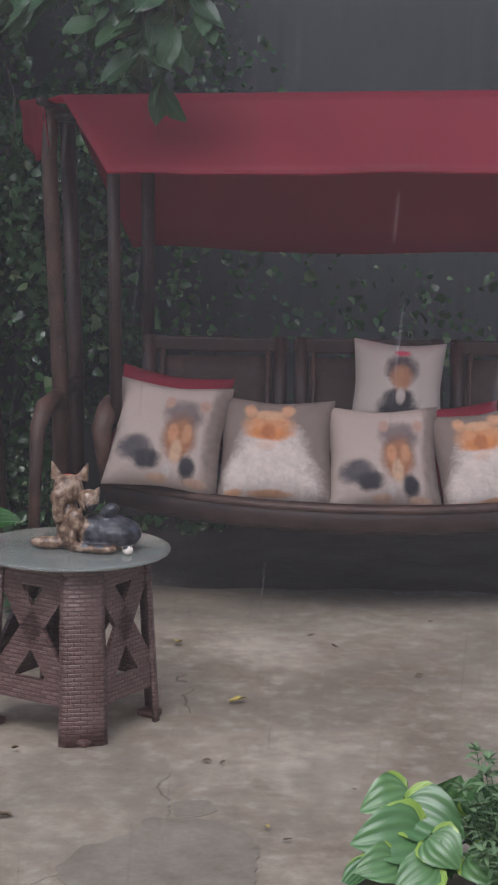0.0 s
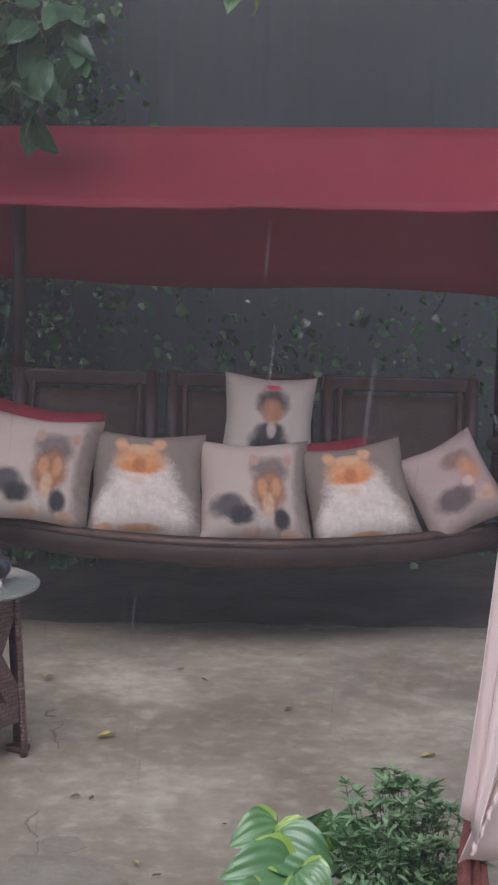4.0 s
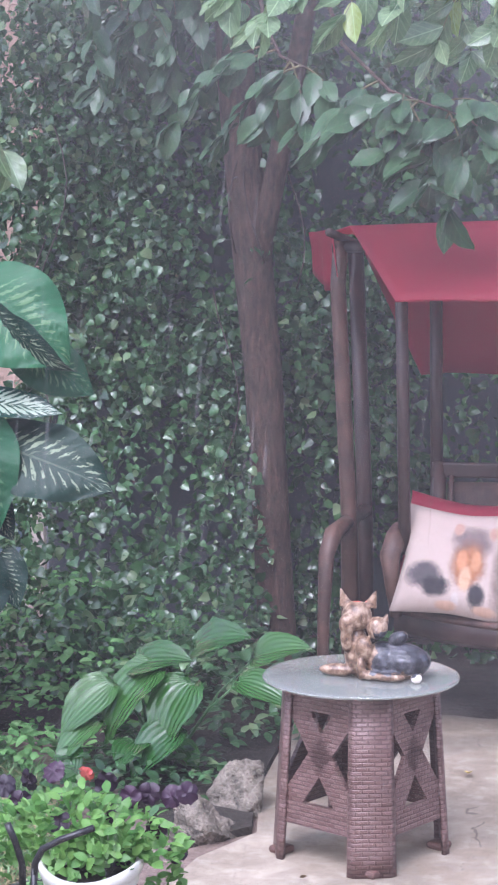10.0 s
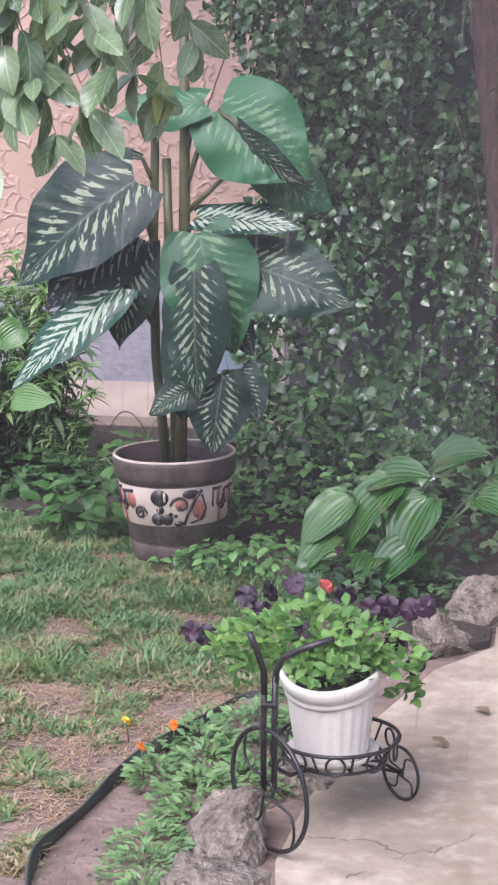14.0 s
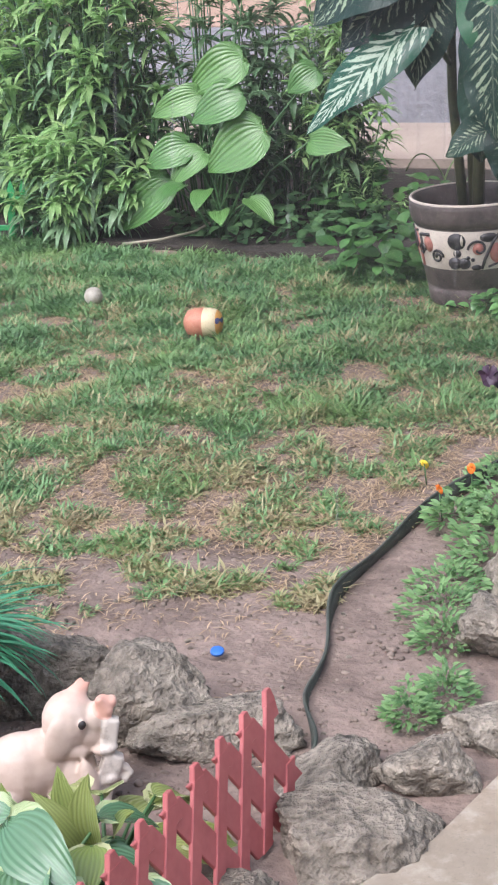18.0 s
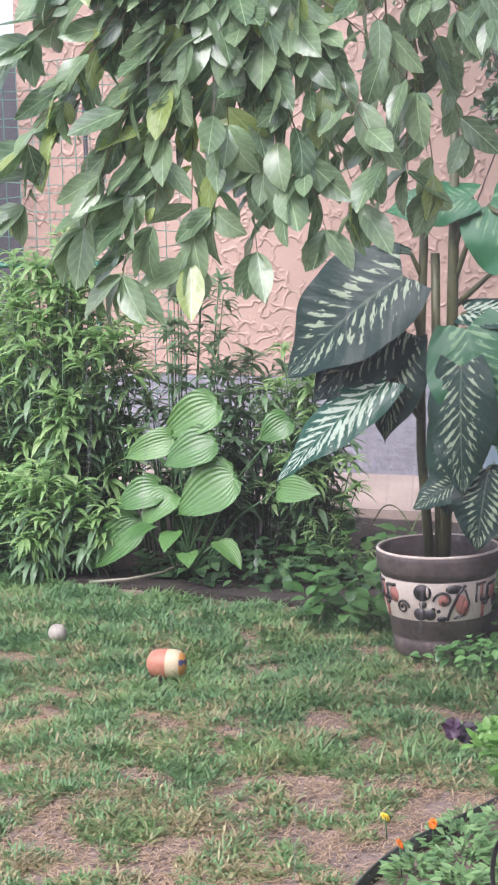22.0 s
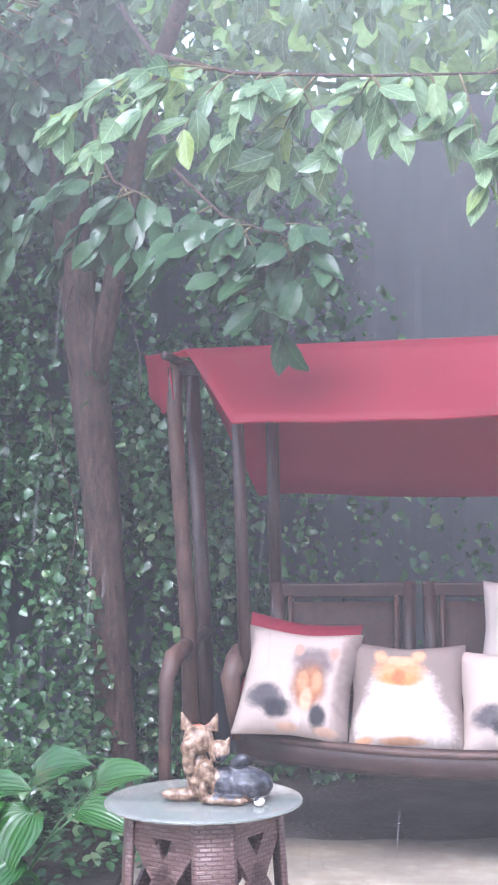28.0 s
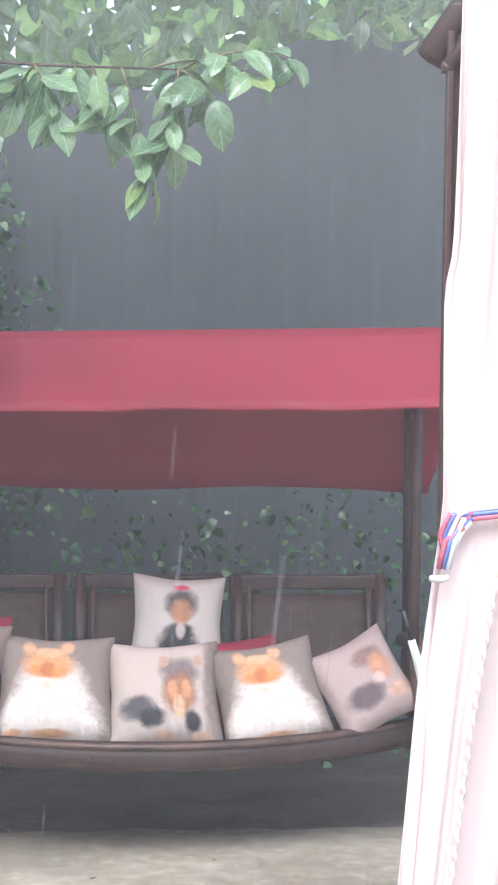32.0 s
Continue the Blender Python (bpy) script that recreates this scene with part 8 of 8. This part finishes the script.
# ---- lawn ----
def lawn():
    rng = np.random.default_rng(101)
    n = 90000
    x, y = rng.uniform(-6.2, -1.3, n), rng.uniform(2.75, 6.75, n)
    edge = np.interp(y, [2.7, 3.0, 3.23, 3.5, 3.8, 4.1, 4.58, 5.0, 5.5, 6.2, 6.8], [-1.3, -1.42, -1.48, -1.56, -1.57, -1.52, -1.4, -1.3, -1.5, -1.95, -2.3])
    d = np.array([0.5 * noise.noise((a * 2.0, b * 2.6, 0.3)) + 0.95 * noise.noise((a * 5.5, b * 6.5, 5)) + 0.45 * noise.noise((a * 13, b * 15, 9)) for a, b in zip(x, y)])
    worn = np.interp(y, [2.7, 3.2, 3.6, 4.2, 5.4, 6.8], [0.62, 0.4, 0.02, -0.22, -0.3, -0.42]) + 0.25 * np.clip((x + 2.2) / 0.7, 0, 1) * (y < 4.6)
    far = np.interp(x, [-6, -4.6, -3.6, -2.75, -2.3, -1.3], [6.65, 6.6, 6.5, 6.42, 6.35, 6.0])
    inside = (x < edge) & (y < far)
    keep = inside & (d > worn)
    thin = inside & (d > worn - 0.55) & (d < worn + 0.3)
    tx, ty = x[thin], y[thin]
    x, y, d, worn = x[keep], y[keep], d[keep], worn[keep]
    # tufts: blades that fan out from one crown
    pick = rng.uniform(0, 1, len(x)) < 0.68
    x, y, d = x[pick], y[pick], (d - worn)[pick]
    k = 13
    crown = len(x)
    size = np.repeat(rng.uniform(0.5, 1.25, crown) * np.clip(0.55 + 1.0 * d, 0.5, 1.8), k)
    X, Yy = np.repeat(x, k) + rng.normal(0, 0.013, crown * k) * size, np.repeat(y, k) + rng.normal(0, 0.013, crown * k) * size
    m = len(X)
    a = rng.uniform(0, 2 * math.pi, m)
    up = rng.uniform(0.15, 1.9, m)
    A = np.stack([np.cos(a), np.sin(a), up], 1)
    N = np.stack([-np.cos(a) * up, -np.sin(a) * up, np.ones(m)], 1)
    L = rng.uniform(0.03, 0.068, m) * size
    me = leaves("grass", np.stack([X, Yy, np.array([ground_z(p, q) for p, q in zip(X, Yy)])], 1), A, N, L, rng.uniform(0.004, 0.0085, m), rng.uniform(0.3, 1.8, m), 0.2, ((0.5, 0.9),), 2, 0.0, 102)
    tagged(part("grass", me, GRASS_BLADE), "patchy worn lawn grass, green with straw-coloured blades", "grass", kind="stuff")
    # flattened straw on the bare spots between the tufts
    s = rng.uniform(0, 1, len(tx)) < np.where(ty < 3.7, 0.2, 0.7)
    q = 3
    X, Yy = np.repeat(tx[s], q) + rng.normal(0, 0.02, s.sum() * q), np.repeat(ty[s], q) + rng.normal(0, 0.02, s.sum() * q)
    m = len(X)
    a = rng.uniform(0, 2 * math.pi, m)
    up = rng.uniform(0, 0.6, m)
    A = np.stack([np.cos(a), np.sin(a), up], 1)
    me = leaves("thatch", np.stack([X, Yy, np.array([ground_z(p, q) + 0.004 for p, q in zip(X, Yy)])], 1), A, np.stack([-np.cos(a) * up, -np.sin(a) * up, np.ones(m)], 1), rng.uniform(0.02, 0.055, m), 0.004, 0.7, 0.2, SIMPLE, 2, 0.0, 103)
    tagged(part("thatch", me, THATCH), "dry straw thatch between the grass tufts", "grass", kind="stuff")
THATCH = foliage("straw", (0.22, 0.15, 0.09), (0.56, 0.41, 0.26), 0.8)
lawn()

def pebbles():
    rng = np.random.default_rng(111)
    bm = bmesh.new()
    for i in range(170):
        x, y = rng.uniform(-2.6, -1.15), rng.uniform(2.6, 4.1)
        r = rng.uniform(0.003, 0.009) * (1.5 if i % 9 == 0 else 1)
        m = Matrix.LocRotScale((x, y, ground_z(x, y) + 0.002), Euler((rng.uniform(0, 3), 0, rng.uniform(0, 3))), (r, r * 0.75, r * 0.6))
        bmesh.ops.create_icosphere(bm, subdivisions=1, radius=1.0, matrix=m)
    tagged(part("pebbles", bm, ROCK), "small pale pebbles and crumbs on bare soil", "gravel", kind="stuff")
pebbles()

def crumbs():
    """Clods and crumbs of the trodden soil."""
    rng = np.random.default_rng(113)
    n = 7500
    x, y = rng.uniform(-3.6, -1.1, n), 2.5 + 2.6 * rng.uniform(0, 1, n) ** 1.5
    r = 0.002 + 0.008 * rng.uniform(0, 1, n) ** 3
    base = bmesh.new()
    bmesh.ops.create_icosphere(base, subdivisions=1, radius=1.0)
    bv = np.array([v.co[:] for v in base.verts])
    bf = [[v.index for v in f.verts] for f in base.faces]
    base.free()
    V = bv[None] * (1 + rng.normal(0, 0.22, (n, len(bv), 1))) * (r[:, None, None] * np.array((1.2, 1.0, 0.75))) + np.stack([x, y, np.array([ground_z(p, q) for p, q in zip(x, y)])], 1)[:, None]
    k = len(bv)
    me = from_arrays("soil_crumbs", V.reshape(-1, 3), [tuple(k * i + j for j in f) for i in range(n) for f in bf])
    tagged(part("soil_crumbs", me, CRUMB), "loose clods and crumbs of brown soil", "soil", kind="stuff")
CRUMB = foliage("soil_crumb", (0.09, 0.066, 0.054), (0.27, 0.21, 0.17), 0.9, through_light=0.0)
crumbs()

# bright trees beyond the fence
def far_trees():
    rng = np.random.default_rng(121)
    n = 22000
    p = np.stack([rng.uniform(-6, 7, n), rng.uniform(10.2, 12.5, n), rng.uniform(1.2, 6.5, n)], 1)
    dens = np.array([noise.noise((a * 0.8, b, c * 0.8)) for a, b, c in p])
    p = p[(dens > -0.5) & (p[:, 0] > -2.4)]
    n = len(p)
    L = rng.uniform(0.16, 0.3, n)
    top = thing("tree", "sunlit leafy tree beyond the fence", "tree", (2.0, 11.4, 0))
    o = np.array((2.0, 11.4, 0))
    part("crown", leaves("crown", p - o, rng.normal(0, 1, (n, 3)), rng.normal(0, 1, (n, 3)) + (0, -0.8, 0.8), L, L * 0.55, 0.5, 0.2, OVAL, 3, 0.1, 122), LIGHT_TREE, top)
    part("trunk", tube([(0, 0, 0), (0.1, 0, 2), (0.0, 0.1, 4.5)], [0.16, 0.12, 0.05], 10, "trunk"), BARK, top)
LIGHT_TREE = foliage("light_tree_leaf", (0.16, 0.3, 0.08), (0.4, 0.56, 0.2), 0.4, through_light=0.55)
far_trees()

# ---- the rain: single streaks; and see-through sheets added in place of haze ----
def drops_or_haze(name, dense_of):
    """Pale material for rain streaks and haze sheets that lets most of the light through; dense_of gives the share that
    is covered.
    """
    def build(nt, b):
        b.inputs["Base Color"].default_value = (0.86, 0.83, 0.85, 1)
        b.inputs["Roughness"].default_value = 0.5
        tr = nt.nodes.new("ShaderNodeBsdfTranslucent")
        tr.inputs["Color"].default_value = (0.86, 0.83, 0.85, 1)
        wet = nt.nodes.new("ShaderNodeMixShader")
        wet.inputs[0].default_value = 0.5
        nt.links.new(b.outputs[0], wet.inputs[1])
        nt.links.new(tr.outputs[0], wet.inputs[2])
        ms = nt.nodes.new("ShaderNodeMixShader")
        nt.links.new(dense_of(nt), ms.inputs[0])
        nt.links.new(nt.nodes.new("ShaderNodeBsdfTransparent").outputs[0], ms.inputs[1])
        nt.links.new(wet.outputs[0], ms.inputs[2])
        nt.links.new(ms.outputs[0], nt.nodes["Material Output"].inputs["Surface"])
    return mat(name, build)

def streak_share(nt):
    r = nt.nodes.new("ShaderNodeNewGeometry").outputs["Random Per Island"]
    sep = nt.nodes.new("ShaderNodeSeparateXYZ")
    nt.links.new(coords(nt, "UV"), sep.inputs[0])
    hump = lambda q: math_of(nt, "MULTIPLY", math_of(nt, "MULTIPLY", q, math_of(nt, "SUBTRACT", 1.0, q)), 4.0)
    soft = math_of(nt, "MULTIPLY", hump(sep.outputs["X"]), math_of(nt, "POWER", hump(sep.outputs["Y"]), 0.5))
    return math_of(nt, "MULTIPLY", soft, math_of(nt, "ADD", 0.03, math_of(nt, "MULTIPLY", math_of(nt, "POWER", r, 4.0), 0.13)))

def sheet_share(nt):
    """Haze put into the sheets' cover: thicker towards the swing and higher up, uneven by noise. uv: round the camera's
    side, and height.
    """
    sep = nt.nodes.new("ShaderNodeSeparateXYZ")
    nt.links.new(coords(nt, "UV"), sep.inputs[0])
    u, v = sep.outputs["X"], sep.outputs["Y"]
    haze_noise = math_of(nt, "ADD", 0.75, math_of(nt, "MULTIPLY", noise_of(nt, coords(nt), 0.9, 3.0), 0.5))
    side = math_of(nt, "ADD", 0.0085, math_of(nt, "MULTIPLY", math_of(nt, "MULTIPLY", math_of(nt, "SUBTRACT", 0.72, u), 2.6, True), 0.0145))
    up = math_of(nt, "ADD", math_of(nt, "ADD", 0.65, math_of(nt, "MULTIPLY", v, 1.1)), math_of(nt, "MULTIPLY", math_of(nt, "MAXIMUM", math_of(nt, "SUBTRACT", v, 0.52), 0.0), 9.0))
    return math_of(nt, "MULTIPLY", math_of(nt, "MULTIPLY", haze_noise, side), up)
RAIN = drops_or_haze("rain_drops", streak_share)
HAZE = drops_or_haze("rain_mist", sheet_share)

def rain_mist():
    """Thin upright see-through sheets that stand in for haze, one behind the other across the garden."""
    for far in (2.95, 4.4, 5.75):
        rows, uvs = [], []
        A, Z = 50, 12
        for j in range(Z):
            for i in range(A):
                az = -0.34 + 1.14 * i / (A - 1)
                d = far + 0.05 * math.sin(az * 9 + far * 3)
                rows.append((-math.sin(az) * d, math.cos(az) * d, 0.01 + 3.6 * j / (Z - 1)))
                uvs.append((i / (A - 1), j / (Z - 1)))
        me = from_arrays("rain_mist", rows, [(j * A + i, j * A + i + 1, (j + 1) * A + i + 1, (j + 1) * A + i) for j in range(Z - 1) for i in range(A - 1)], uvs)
        tagged(part("rain_mist", me, HAZE), "see-through sheet that stands in for haze over the garden", "rain", kind="stuff")
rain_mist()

def rain():
    rng = np.random.default_rng(131)
    n = 520
    az, d = rng.uniform(-0.3, 0.72, n), np.sqrt(rng.uniform(2.6 ** 2, 5.4 ** 2, n))
    x, y, z = -np.sin(az) * d, np.cos(az) * d, rng.uniform(0.02, 3.4, n)
    L, W = rng.uniform(0.05, 0.22, n), rng.uniform(0.003, 0.01, n)
    dx = rng.normal(0.08, 0.02, n) * L
    sx, sy = np.cos(az) * W / 2, np.sin(az) * W / 2
    V = np.stack([np.stack([x - sx, y - sy, z], 1), np.stack([x + sx, y + sy, z], 1), np.stack([x + sx + dx, y + sy, z + L], 1), np.stack([x - sx + dx, y - sy, z + L], 1)], 1).reshape(-1, 3)
    uv = np.tile(np.array([(0, 0), (1, 0), (1, 1), (0, 1)], float), (n, 1))
    me = from_arrays("rain", V, [(4 * i, 4 * i + 1, 4 * i + 2, 4 * i + 3) for i in range(n)], uv)
    tagged(part("rain", me, RAIN), "streaks of heavy falling rain over the garden", "rain", kind="stuff")
rain()
